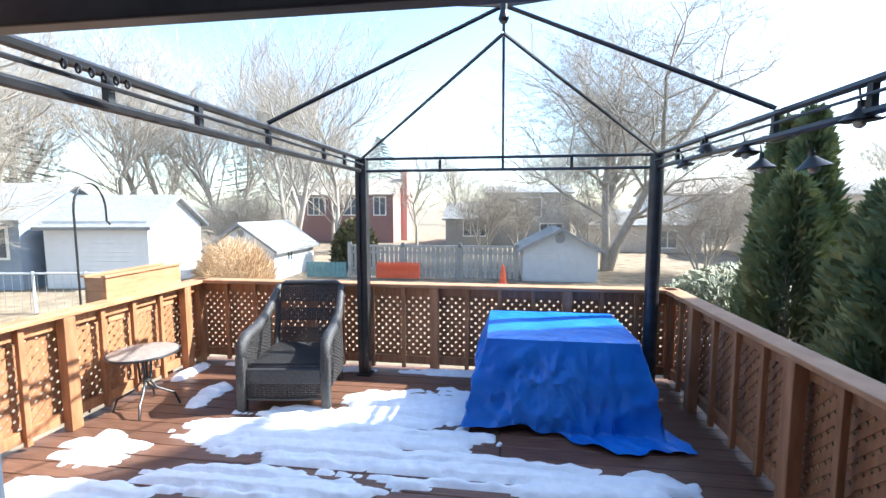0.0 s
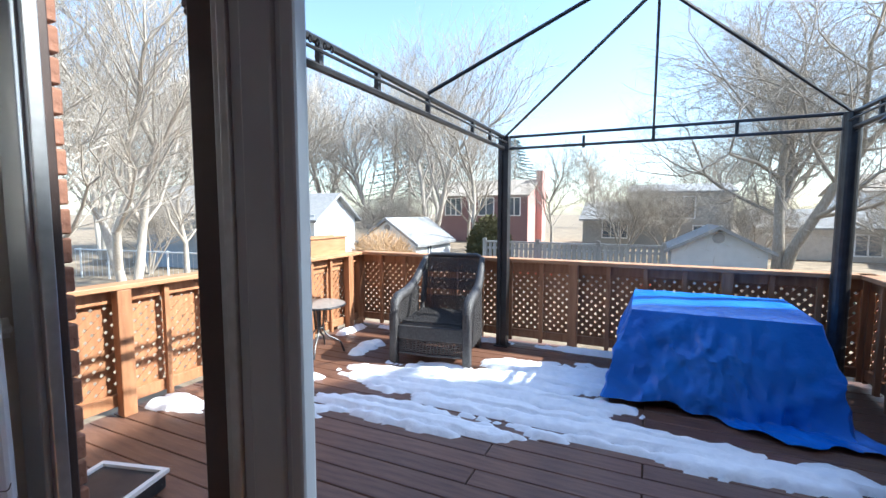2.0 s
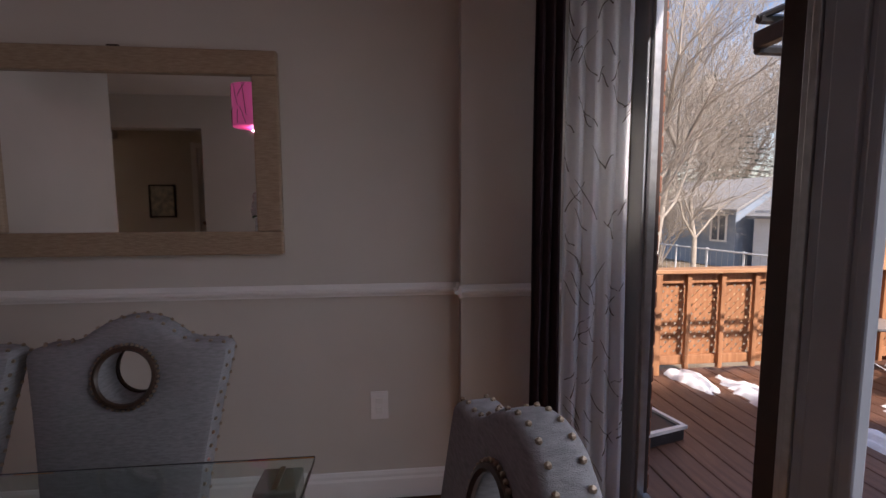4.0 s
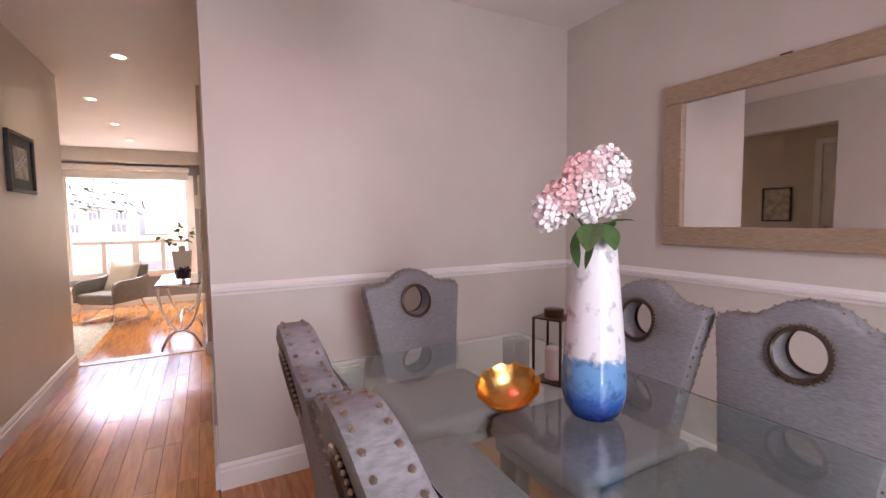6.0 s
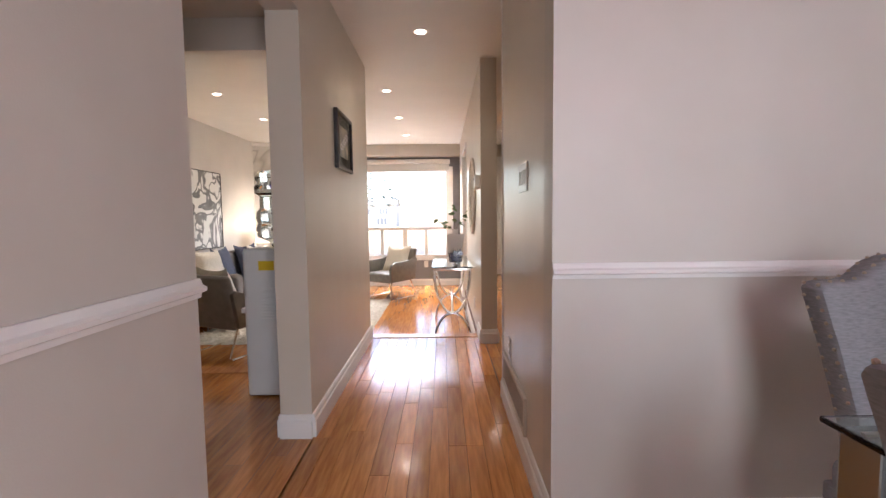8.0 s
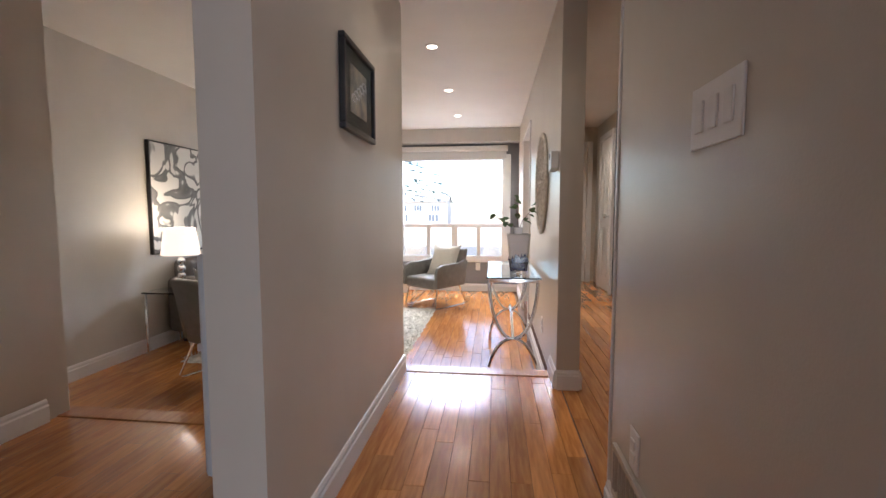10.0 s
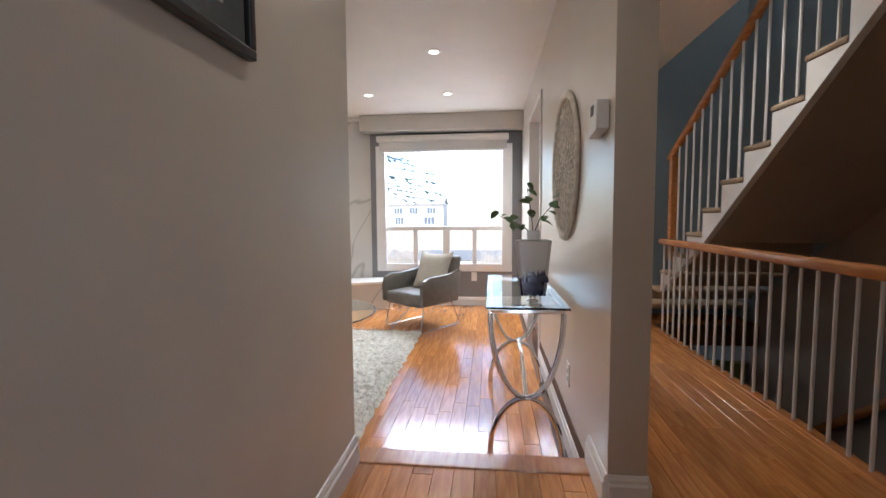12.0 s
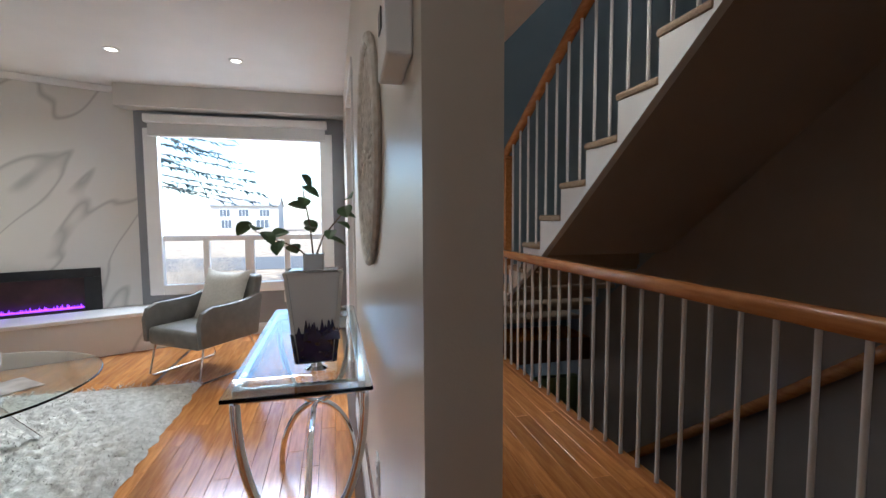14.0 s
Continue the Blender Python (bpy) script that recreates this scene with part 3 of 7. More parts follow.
def dining_chair(m, label):
    c = thing("dining_chair", m, label, "chair", "chairs round the glass table")
    hole = arc(0, HOLE_Z, 0.060, 0, 360, 28)[:-1]
    bm = extrude_bm(back_outline(), 0.075, [hole], bevel=0.014)
    for v in bm.verts:
        v.co.y += -0.235 - 0.22 * max(0.0, v.co.z - 0.45) ** 1.2
    part("backrest", bm, M_LINEN, c, "grey linen back with a round cut-out", True)
    lean_y = lambda z: -0.235 - 0.22 * max(0.0, z - 0.45) ** 1.2
    ring = []
    for y_off in (-0.004, 0.079):
        ring.append(tube_bm([(x, lean_y(z) + y_off, z) for x, z in arc(0, HOLE_Z, 0.066, 0, 360, 36)[:-1]], 0.007, 6, True))
    part("welt", join(*ring), M_LEG, c, "dark welt round the opening", True)
    studs = []
    for y_off in (-0.004, 0.079):
        for x, z in arc(0, HOLE_Z, 0.074, 0, 360, 40)[:-1]:
            studs.append(sphere_bm(0.0042, (x, lean_y(z) + y_off, z), sub=1))
    line = back_outline()
    dist, step = 0.0, 0.031
    for (xa, za), (xb, zb) in zip(line, line[1:]):
        seg = math.hypot(xb - xa, zb - za)
        while dist < seg:
            f = dist / seg
            x, z = xa + (xb - xa) * f, za + (zb - za) * f
            if z > 0.5:
                nx, nz = (zb - za) / seg, -(xb - xa) / seg
                for y_off in (0.016, 0.059):
                    studs.append(sphere_bm(0.0052, (x + nx * 0.001, lean_y(z) + y_off, z + nz * 0.001), sub=1))
            dist += step
        dist -= seg
    tagged(part("nailhead_trim", join(*studs), M_BRASS, c, "brass nailheads along the edge", True), kind="stuff")
    seat = box_bm(-0.23, -0.20, 0.40, 0.23, 0.24, 0.485, 0.03, 4)
    for v in seat.verts:
        if v.co.z > 0.44:
            v.co.z += 0.02 * max(0, 1 - (v.co.x / 0.23) ** 2) * max(0, 1 - ((v.co.y - 0.02) / 0.22) ** 2)
    part("seat", seat, M_LINEN, c, "", True)
    part("seat_frame", box_bm(-0.22, -0.22, 0.36, 0.22, 0.22, 0.41, 0.008), M_LINEN, c)
    for sx in (-1, 1):
        for sy in (-1, 1):
            leg = tube_bm([(sx * 0.185, sy * 0.185, 0.37), (sx * 0.19, sy * 0.195, 0.0)], [0.03, 0.018], 4)
            part("leg", leg, M_LEG, c)
    return c


chair_first = dining_chair(pose(1.782, -1.255, 0, 0, 0, 180), "grey linen dining chair with keyhole back at the table end")
for x, y, r, text in ((2.06, -1.762, 90, "grey linen dining chair with keyhole back below the wall mirror"), (2.075, -2.234, 90, "grey linen dining chair with keyhole back below the wall mirror"),
                      (1.435, -1.795, -92, "grey linen dining chair with keyhole back beside the hall"), (1.430, -2.268, -92, "grey linen dining chair with keyhole back beside the hall"),
                      (1.70, -2.76, 8, "grey linen dining chair with keyhole back beside the patio door")):
    tagged(copy_thing(chair_first, pose(x, y, 0, 0, 0, r)), text)

# glass table on glass-block posts
M_TOPGLASS = glass("table_glass", (0.86, 0.95, 0.92))
TX0, TX1, TY0, TY1, TZ = 1.325, 2.14, -2.695, -1.29, 0.69
table = thing("dining_table", pose((TX0 + TX1) / 2, (TY0 + TY1) / 2, 0), "rectangular clear glass dining table on glass block posts", "table")
w, d = (TX1 - TX0) / 2, (TY1 - TY0) / 2
top = part("tabletop", box_bm(-w, -d, TZ - 0.012, w, d, TZ, 0.003), M_TOPGLASS, table)
top.visible_shadow = False
M_BLOCK = material("smoked_mirror_block", (0.30, 0.33, 0.31), 0.12, 0.85, color2=(0.38, 0.41, 0.39), scale=5)
for sx in (-1, 1):
    for sy in (-1, 1):
        cx, cy = sx * (w - 0.06), sy * (d - 0.06)
        leg = part("leg", box_bm(cx - 0.04, cy - 0.04, 0, cx + 0.04, cy + 0.04, TZ - 0.018, 0.004), M_BLOCK, table)
        part("clip", box_bm(cx - 0.035, cy - 0.005, TZ - 0.017, cx + 0.035, cy + 0.005, TZ - 0.0125), M_BRASS, leg)
part("stretcher", box_bm(-w + 0.1, -0.03, 0.05, w - 0.1, 0.03, 0.11, 0.006), M_BLOCK, table)

# tall vase, white over blue
M_VASE = material("marbled_vase_glaze", (0.72, 0.72, 0.74), 0.12, coat=0.5)
n, l = M_VASE.node_tree.nodes, M_VASE.node_tree.links
tc, sep, nz, wob = n.new("ShaderNodeTexCoord"), n.new("ShaderNodeSeparateXYZ"), n.new("ShaderNodeTexNoise"), n.new("ShaderNodeMath")
nz.inputs["Scale"].default_value, nz.inputs["Detail"].default_value, nz.inputs["Distortion"].default_value = 22, 6, 2.5
wob.operation, wob.inputs[1].default_value = 'MULTIPLY_ADD', 0.05
ramp = n.new("ShaderNodeValToRGB")
els = ramp.color_ramp.elements
els[0].position, els[0].color = 0.035, (0.004, 0.012, 0.10, 1)
els[1].position, els[1].color = 1.0, (0.78, 0.78, 0.80, 1)
for p_, c_ in ((0.082, (0.02, 0.09, 0.32, 1)), (0.12, (0.10, 0.27, 0.52, 1)), (0.172, (0.13, 0.31, 0.55, 1)), (0.184, (0.74, 0.74, 0.77, 1))):
    els.new(p_).color = c_
l.new(tc.outputs["Object"], sep.inputs[0])
l.new(tc.outputs["Object"], nz.inputs["Vector"])
l.new(nz.outputs[0], wob.inputs[0])
l.new(sep.outputs["Z"], wob.inputs[2])
l.new(wob.outputs[0], ramp.inputs[0])
mott = n.new("ShaderNodeTexNoise")
mott.inputs["Scale"].default_value, mott.inputs["Detail"].default_value = 30, 5
mr = n.new("ShaderNodeValToRGB")
mr.color_ramp.elements[0].position, mr.color_ramp.elements[0].color = 0.30, (0.45, 0.46, 0.50, 1)
mr.color_ramp.elements[1].position, mr.color_ramp.elements[1].color = 0.46, (1, 1, 1, 1)
mx = n.new("ShaderNodeMix")
mx.data_type, mx.blend_type = 'RGBA', 'MULTIPLY'
mx.inputs[0].default_value = 1.0
l.new(tc.outputs["Object"], mott.inputs["Vector"])
l.new(mott.outputs[0], mr.inputs[0])
l.new(ramp.outputs[0], mx.inputs[6])
l.new(mr.outputs[0], mx.inputs[7])
l.new(mx.outputs[2], n["Principled BSDF"].inputs["Base Color"])
VX, VY = 1.80, -2.022
vase = thing("flower_vase", pose(VX, VY, TZ), "tall glossy vase, marbled white over a blue base, with hydrangeas", "vase")
part("body", lathe_bm([(0.034, 0.0), (0.054, 0.006), (0.070, 0.032), (0.0765, 0.066), (0.0755, 0.11), (0.069, 0.20), (0.060, 0.30), (0.052, 0.39), (0.0465, 0.450), (0.0455, 0.456), (0.041, 0.453), (0.041, 0.40)], 40), M_VASE, vase, "", True)
M_PETAL = material("pale_petal", (0.82, 0.77, 0.78), 0.7, color2=(0.88, 0.86, 0.87), scale=30, island=0.0, bump=0.1)
M_PETALP = material("blush_petal", (0.80, 0.46, 0.46), 0.7, color2=(0.85, 0.70, 0.70), scale=30, bump=0.1)
M_LEAF = material("hydrangea_leaf", (0.03, 0.09, 0.025), 0.5, color2=(0.06, 0.15, 0.04), scale=20, bump=0.2)


def leaf_bm(length, width, fold=0.25, n_=6):
    bm = bmesh.new()
    rows = []
    for i in range(n_ + 1):
        u = i / n_
        hw = width / 2 * math.sin(math.pi * min(1, u * 0.92 + 0.06)) ** 0.8
        droop = -0.25 * length * u * u
        rows.append([bm.verts.new((s * hw, u * length, droop + abs(s) * hw * fold)) for s in (-1, 0, 1)])
    for a, b in zip(rows, rows[1:]):
        for k in (0, 1):
            bm.faces.new((a[k], a[k + 1], b[k + 1], b[k]))
    return bm


def floret_mesh(bm, center, normal, size, rng):
    """Four rounded petals round a centre."""
    q = normal.to_track_quat('Z', 'Y').to_matrix() @ Matrix.Rotation(rng.random() * 6.28, 3, 'Z')
    for k in range(4):
        a = k * math.pi / 2
        shape = [(0.12, 0), (0.5, -0.42), (0.95, -0.36), (1.05, 0), (0.95, 0.36), (0.5, 0.42)]
        vs = [bm.verts.new(center + q @ (Matrix.Rotation(a, 3, 'Z') @ Vector((u * size, v * size, 0.22 * size * u * u)))) for u, v in shape]
        bm.faces.new(vs)


rng = random.Random(4)
right5 = Vector((0.844, -0.537, 0))
for (sx, dz, r, n_, mat) in ((0.020, 0.592, 0.056, 75, M_PETAL), (-0.028, 0.585, 0.046, 50, M_PETALP), (-0.022, 0.532, 0.056, 80, M_PETAL), (-0.078, 0.530, 0.044, 50, M_PETALP), (0.035, 0.535, 0.045, 50, M_PETAL), (-0.108, 0.497, 0.042, 45, M_PETAL)):
    bm = bmesh.new()
    c0 = Vector((right5.x * sx, right5.y * sx, dz))
    for k in range(n_):
        z = 1 - 2 * (k + 0.5) / n_
        a = k * 2.39996
        v = Vector((math.sqrt(1 - z * z) * math.cos(a), math.sqrt(1 - z * z) * math.sin(a), z))
        floret_mesh(bm, c0 + v * r * rng.uniform(0.85, 1.03), (v + Vector((rng.uniform(-.4, .4), rng.uniform(-.4, .4), rng.uniform(-.4, .4)))).normalized(), 0.0165, rng)
    part("flower_head", bm, mat, vase, "blush and white hydrangea head")
for k, (a, tilt, ln) in enumerate(((215, 20, 0.10), (190, 65, 0.11), (20, -5, 0.075), (-30, -20, 0.06), (250, 30, 0.08))):
    part("leaf", moved(leaf_bm(ln, ln * 0.6), pose(0, 0, 0.468, 0, 0, a - 90 + 0) @ pose(0, 0.03, 0, -tilt, 0, 0)), M_LEAF, vase, "dark green leaf")
part("stem", join(*[tube_bm([(0, 0, 0.41), (right5.x * s * 0.5, right5.y * s * 0.5, 0.48), (right5.x * s, right5.y * s, z)], 0.003, 6) for s, z in ((0.01, 0.60), (-0.03, 0.53), (-0.08, 0.51))]), M_LEAF, vase)

# gold bowl with a wavy rim
M_GOLD = material("hammered_gold", (0.72, 0.36, 0.10), 0.26, 1.0, color2=(0.80, 0.44, 0.14), scale=18, bump=0.12, bump_scale=40, coarse=0.2)
bowl = thing("gold_bowl", pose(1.652, -1.872, TZ + 0.009, 20, -14, 0) @ Matrix.Scale(1.13, 4), "oval hammered gold bowl with a ragged rim", "bowl")
bm = bmesh.new()
rings, seg = [], 48
for k, (r, z) in enumerate(((0.0, 0.006), (0.025, 0.006), (0.045, 0.016), (0.061, 0.033), (0.070, 0.052), (0.072, 0.053), (0.062, 0.031), (0.046, 0.012), (0.025, 0.0), (0.0, 0.0))):
    ring = []
    for i in range(seg):
        a = 2 * math.pi * i / seg
        rim = (0.0022 * math.sin(11 * a) + 0.0016 * math.sin(17 * a + 1)) if z > 0.05 else 0
        ring.append(bm.verts.new(((r + rim) * math.cos(a) * 1.06, (r + rim) * math.sin(a) * 0.92, z + rim)))
    rings.append(ring)
for a_, b_ in zip(rings, rings[1:]):
    for i in range(seg):
        bm.faces.new((a_[i], a_[(i + 1) % seg], b_[(i + 1) % seg], b_[i]))
bmesh.ops.remove_doubles(bm, verts=bm.verts, dist=0.0004)
part("shell", bm, M_GOLD, bowl, "", True)

lant = thing("candle_lantern", pose(1.878, -1.795, TZ, 0, 0, 20), "small bronze-framed glass lantern with a candle", "lantern")
M_BRONZE = material("dark_bronze", (0.09, 0.055, 0.03), 0.35, 0.9, color2=(0.14, 0.09, 0.05), scale=20)
bars = [box_bm(sx * 0.043 - 0.003, sy * 0.043 - 0.003, 0, sx * 0.043 + 0.003, sy * 0.043 + 0.003, 0.19) for sx in (-1, 1) for sy in (-1, 1)]
part("frame", join(*bars, box_bm(-0.046, -0.046, 0, 0.046, 0.046, 0.006), box_bm(-0.046, -0.046, 0.188, 0.046, 0.046, 0.193)), M_BRONZE, lant)
part("ring", lathe_bm([(0.028, 0.193), (0.029, 0.196), (0.029, 0.214), (0.026, 0.216)], 24), M_BRONZE, lant, "", True)
for k in range(4):
    g = part("pane", moved(box_bm(-0.04, 0.042, 0.008, 0.04, 0.044, 0.186), pose(0, 0, 0, 0, 0, 90 * k)), M_PANE, lant)
    g.visible_shadow = False
part("candle", lathe_bm([(0.026, 0.007), (0.026, 0.095), (0.022, 0.1)], 20), material("wax", (0.75, 0.72, 0.63), 0.5, color2=(0.8, 0.77, 0.69), scale=10), lant, "cream pillar candle", True)

# wall mirror in a broad ribbed frame
M_MFRAME = material("champagne_frame", (0.36, 0.27, 0.19), 0.42, 0.25, color2=(0.47, 0.365, 0.26), scale=26, stretch=(1, 1, 7), bump=0.55, bump_scale=45, coarse=0.1)
mirror = thing("wall_mirror", pose(MIR_X - 0.004, -1.902, 1.41), "wide wall mirror in a ribbed champagne frame", "mirror")
for y0, y1, z0, z1 in ((-0.535, 0.535, 0.288, 0.376), (-0.535, 0.535, -0.376, -0.288), (-0.535, -0.443, -0.288, 0.288), (0.443, 0.535, -0.288, 0.288)):
    part("frame", box_bm(-0.035, y0, z0, 0.0, y1, z1, 0.006), M_MFRAME, mirror)
part("silvered_glass", box_bm(-0.016, -0.445, -0.290, -0.004, 0.445, 0.290), M_MIRROR, mirror)
part("hanger", box_bm(-0.012, 0.02, 0.376, 0.0, 0.06, 0.388), M_LEG, mirror)

# pink drum pendant over the table
M_PINK = glow("lit_pink_drum_shade", (0.95, 0.16, 0.46), 0.12)
M_PINKLIT = glow("pink_diffuser", (1.0, 0.30, 0.72), 0.30)
pend = thing("pendant_lamp", pose(1.44, -1.87, -0.07), "pink drum pendant lamp with a twig pattern, switched on", "lamp")
part("shade", lathe_bm([(0.126, 1.84), (0.13, 1.84), (0.13, 2.12), (0.126, 2.12)], 40), M_PINK, pend, "", True)
part("diffuser", lathe_bm([(0.02, 1.845), (0.124, 1.845), (0.124, 1.852), (0.02, 1.852)], 40), M_PINKLIT, pend)
part("rod", tube_bm([(0, 0, 1.85), (0, 0, H + 0.10)], 0.006, 8), M_CHROME, pend)
part("canopy", lathe_bm([(0.06, H + 0.095), (0.06, H + 0.119)], 24), M_CHROME, pend)
for k in range(40):
    a, z = rng.random() * 6.28, 1.88 + rng.random() * 0.2
    b = a + rng.uniform(-0.5, 0.5)
    part("twig_pattern", tube_bm([(0.132 * math.cos(a + (b - a) * u), 0.132 * math.sin(a + (b - a) * u), z + (2.115 - z if k % 2 else 1.85 - z) * u) for u in (0, 0.5, 1)], 0.0022, 4), M_BRONZE, pend)

pl = new("pendant_light", bpy.data.lights.new("pendant_light", 'POINT'))
pl.data.energy, pl.data.color, pl.data.shadow_soft_size = 0.45, (1.0, 0.28, 0.5), 0.0
pl.location = (1.44, -1.87, 1.75)

# curtains beside the patio door
def curtain(name, m, width, height, folds, depth, mat, label):
    c = thing(name, m, label, "curtain")
    bm = bmesh.new()
    nu, nv = folds * 10, 14
    rows = []
    for j in range(nv + 1):
        v = j / nv
        row = []
        for i in range(nu + 1):
            u = i / nu
            ph = 2 * math.pi * folds * u
            amp = depth * (0.55 + 0.45 * (1 - v)) * (0.8 + 0.2 * math.sin(3.1 * u * folds))
            row.append(bm.verts.new(((u - 0.5) * width * (1 + 0.12 * (1 - v)), amp * math.sin(ph) + 0.006 * math.sin(9 * v + 5 * u), v * height)))
        rows.append(row)
    for a, b in zip(rows, rows[1:]):
        for i in range(nu):
            bm.faces.new((a[i], a[i + 1], b[i + 1], b[i]))
    cl = part("cloth", bm, mat, c, "", True)
    so = cl.modifiers.new("thick", 'SOLIDIFY')
    so.thickness = 0.003
    return c


M_SHEER = material("twig_print_voile", (0.78, 0.79, 0.82), 0.8, color2=(0.84, 0.85, 0.87), scale=60, bump=0.15, bump_scale=300)
n, l = M_SHEER.node_tree.nodes, M_SHEER.node_tree.links
thin, blendn = n.new("ShaderNodeBsdfTranslucent"), n.new("ShaderNodeMixShader")
thin.inputs[0].default_value, blendn.inputs[0].default_value = (0.92, 0.94, 0.97, 1), 0.6
l.new(n["Principled BSDF"].outputs[0], blendn.inputs[1])
l.new(thin.outputs[0], blendn.inputs[2])
l.new(blendn.outputs[0], n["Material Output"].inputs[0])
M_PLUM = material("dark_plum_velvet", (0.020, 0.010, 0.014), 0.9, color2=(0.035, 0.018, 0.024), scale=30, bump=0.2, bump_scale=200)
curtain("dark_curtain", pose(2.77, -3.405, 0.03, 0, 0, 92), 0.10, 2.2, 3, 0.022, M_PLUM, "dark plum curtain gathered at the wall")
twig = curtain("printed_curtain", pose(2.765, -3.585, 0.03, 0, 0, 86), 0.22, 2.2, 4, 0.022, M_SHEER, "white curtain printed with dark twigs beside the door")
sheet = twig.children[0]
for k in range(84):
    u, z = rng.uniform(-0.105, 0.105), rng.uniform(0.1, 2.05)
    length, dirn = rng.uniform(0.04, 0.12), rng.choice((-1, 1))
    pts = []
    for s_ in range(7):
        f_ = s_ / 6
        uu, zz = u + dirn * length * 0.55 * f_, z + length * f_ + 0.01 * math.sin(5 * f_ + k)
        v_ = zz / 2.2
        uu = max(-0.11, min(0.11, uu))
        un = uu / 0.22 + 0.5
        amp = 0.022 * (0.55 + 0.45 * (1 - v_)) * (0.8 + 0.2 * math.sin(3.1 * un * 4))
        pts.append((uu * (1 + 0.12 * (1 - v_)), amp * math.sin(2 * math.pi * 4 * un) + 0.006 * math.sin(9 * v_ + 5 * un) + 0.004, zz))
    part("printed_twig", tube_bm(pts, [0.0022 - 0.0002 * q for q in range(7)], 4), M_LEG, sheet)
part("rod", tube_bm([(2.78 - 2.7, 0, 2.22), (0.0, 0.02, 2.22), (-0.2, 0.05, 2.22)], 0.012, 8), M_STEEL, twig)


# small wall fittings
def wall_plate(name, m, wdt, hgt, label, holes):
    p = thing(name, m, label, "fitting")
    part("plate", box_bm(-wdt / 2, -0.006, -hgt / 2, wdt / 2, 0, hgt / 2, 0.002), M_TRIM, p)
    for (x, z, a, b) in holes:
        part("insert", box_bm(x - a / 2, -0.010, z - b / 2, x + a / 2, -0.005, z + b / 2, 0.002), M_DOORW, p)
    return p


OUT = [(0, 0.02, 0.03, 0.026), (0, -0.02, 0.03, 0.026)]
wall_plate("wall_outlet", pose(MIR_X, -2.79, 0.40, 0, 0, -90), 0.072, 0.118, "white electrical outlet on the dining wall", OUT)
wall_plate("wall_outlet", pose(HALL_R, 0.22, 0.36, 0, 0, -90), 0.072, 0.118, "white electrical outlet in the hall", OUT)
wall_plate("wall_outlet", pose(LIV_R, 2.34, 0.19, 0, 0, -90), 0.072, 0.118, "white electrical outlet by the console", OUT)
wall_plate("wall_outlet", pose(0.33, WIN_Y - 0.0, 0.20), 0.072, 0.118, "white electrical outlet below the window", OUT)
wall_plate("light_switch", pose(HALL_R, -0.165, 1.22, 0, 0, -90), 0.19, 0.12, "white triple light switch plate", [(-0.055, 0, 0.03, 0.06), (0, 0, 0.03, 0.06), (0.055, 0, 0.03, 0.06)])
vent = thing("floor_register", pose(HALL_R, 0.08, 0.20, 0, 0, -90), "white slatted return-air grille low on the hall wall", "vent")
part("frame", join(box_bm(-0.33, -0.014, 0.065, 0.33, 0, 0.085, 0.002), box_bm(-0.33, -0.014, -0.085, 0.33, 0, -0.065, 0.002), box_bm(-0.33, -0.014, -0.065, -0.31, 0, 0.065), box_bm(0.31, -0.014, -0.065, 0.33, 0, 0.065)), M_HALLWALL, vent)
part("backing", box_bm(-0.31, -0.003, -0.065, 0.31, -0.0005, 0.065), M_SOFFIT, vent)
for k in range(16):
    part("slat", box_bm(-0.3 + k * 0.04 - 0.003, -0.012, -0.065, -0.3 + k * 0.04 + 0.003, -0.002, 0.065), M_HALLWALL, vent)


# ---- hall and living room ----
M_BLACK = material("black_frame", (0.012, 0.012, 0.013), 0.35, color2=(0.02, 0.02, 0.021), scale=20)
M_MAT = material("grey_green_mat", (0.10, 0.11, 0.10), 0.8, color2=(0.12, 0.13, 0.12), scale=30)
M_PRINT = material("faded_print", (0.62, 0.58, 0.45), 0.7, color2=(0.32, 0.33, 0.30), scale=16, detail=2)
pic = thing("framed_picture", pose(0.0, 0.815, 1.537), "framed print with a dark mat on the hall wall", "picture")
for y0, y1, z0, z1 in ((-0.215, 0.215, 0.155, 0.178), (-0.215, 0.215, -0.178, -0.155), (-0.215, -0.192, -0.155, 0.155), (0.192, 0.215, -0.155, 0.155)):
    part("frame", box_bm(0.001, y0, z0, 0.026, y1, z1, 0.004), M_BLACK, pic)
part("mat", box_bm(0.002, -0.193, -0.156, 0.010, 0.193, 0.156), M_MAT, pic)
part("print", box_bm(0.009, -0.11, -0.095, 0.013, 0.11, 0.095), M_PRINT, pic, "pale printed panel with scroll shapes")
for k in range(5):
    part("scroll", moved(tube_bm([(0, 0.03 * math.cos(t / 5), 0.022 * math.sin(t / 5) + 0.001 * t) for t in range(0, 26)], 0.004, 5), pose(0.013, -0.07 + 0.035 * k, -0.05 + 0.02 * k)), M_DOORW, pic)
part("glazing", box_bm(0.016, -0.19, -0.153, 0.0175, 0.19, 0.153), M_PANE, pic)

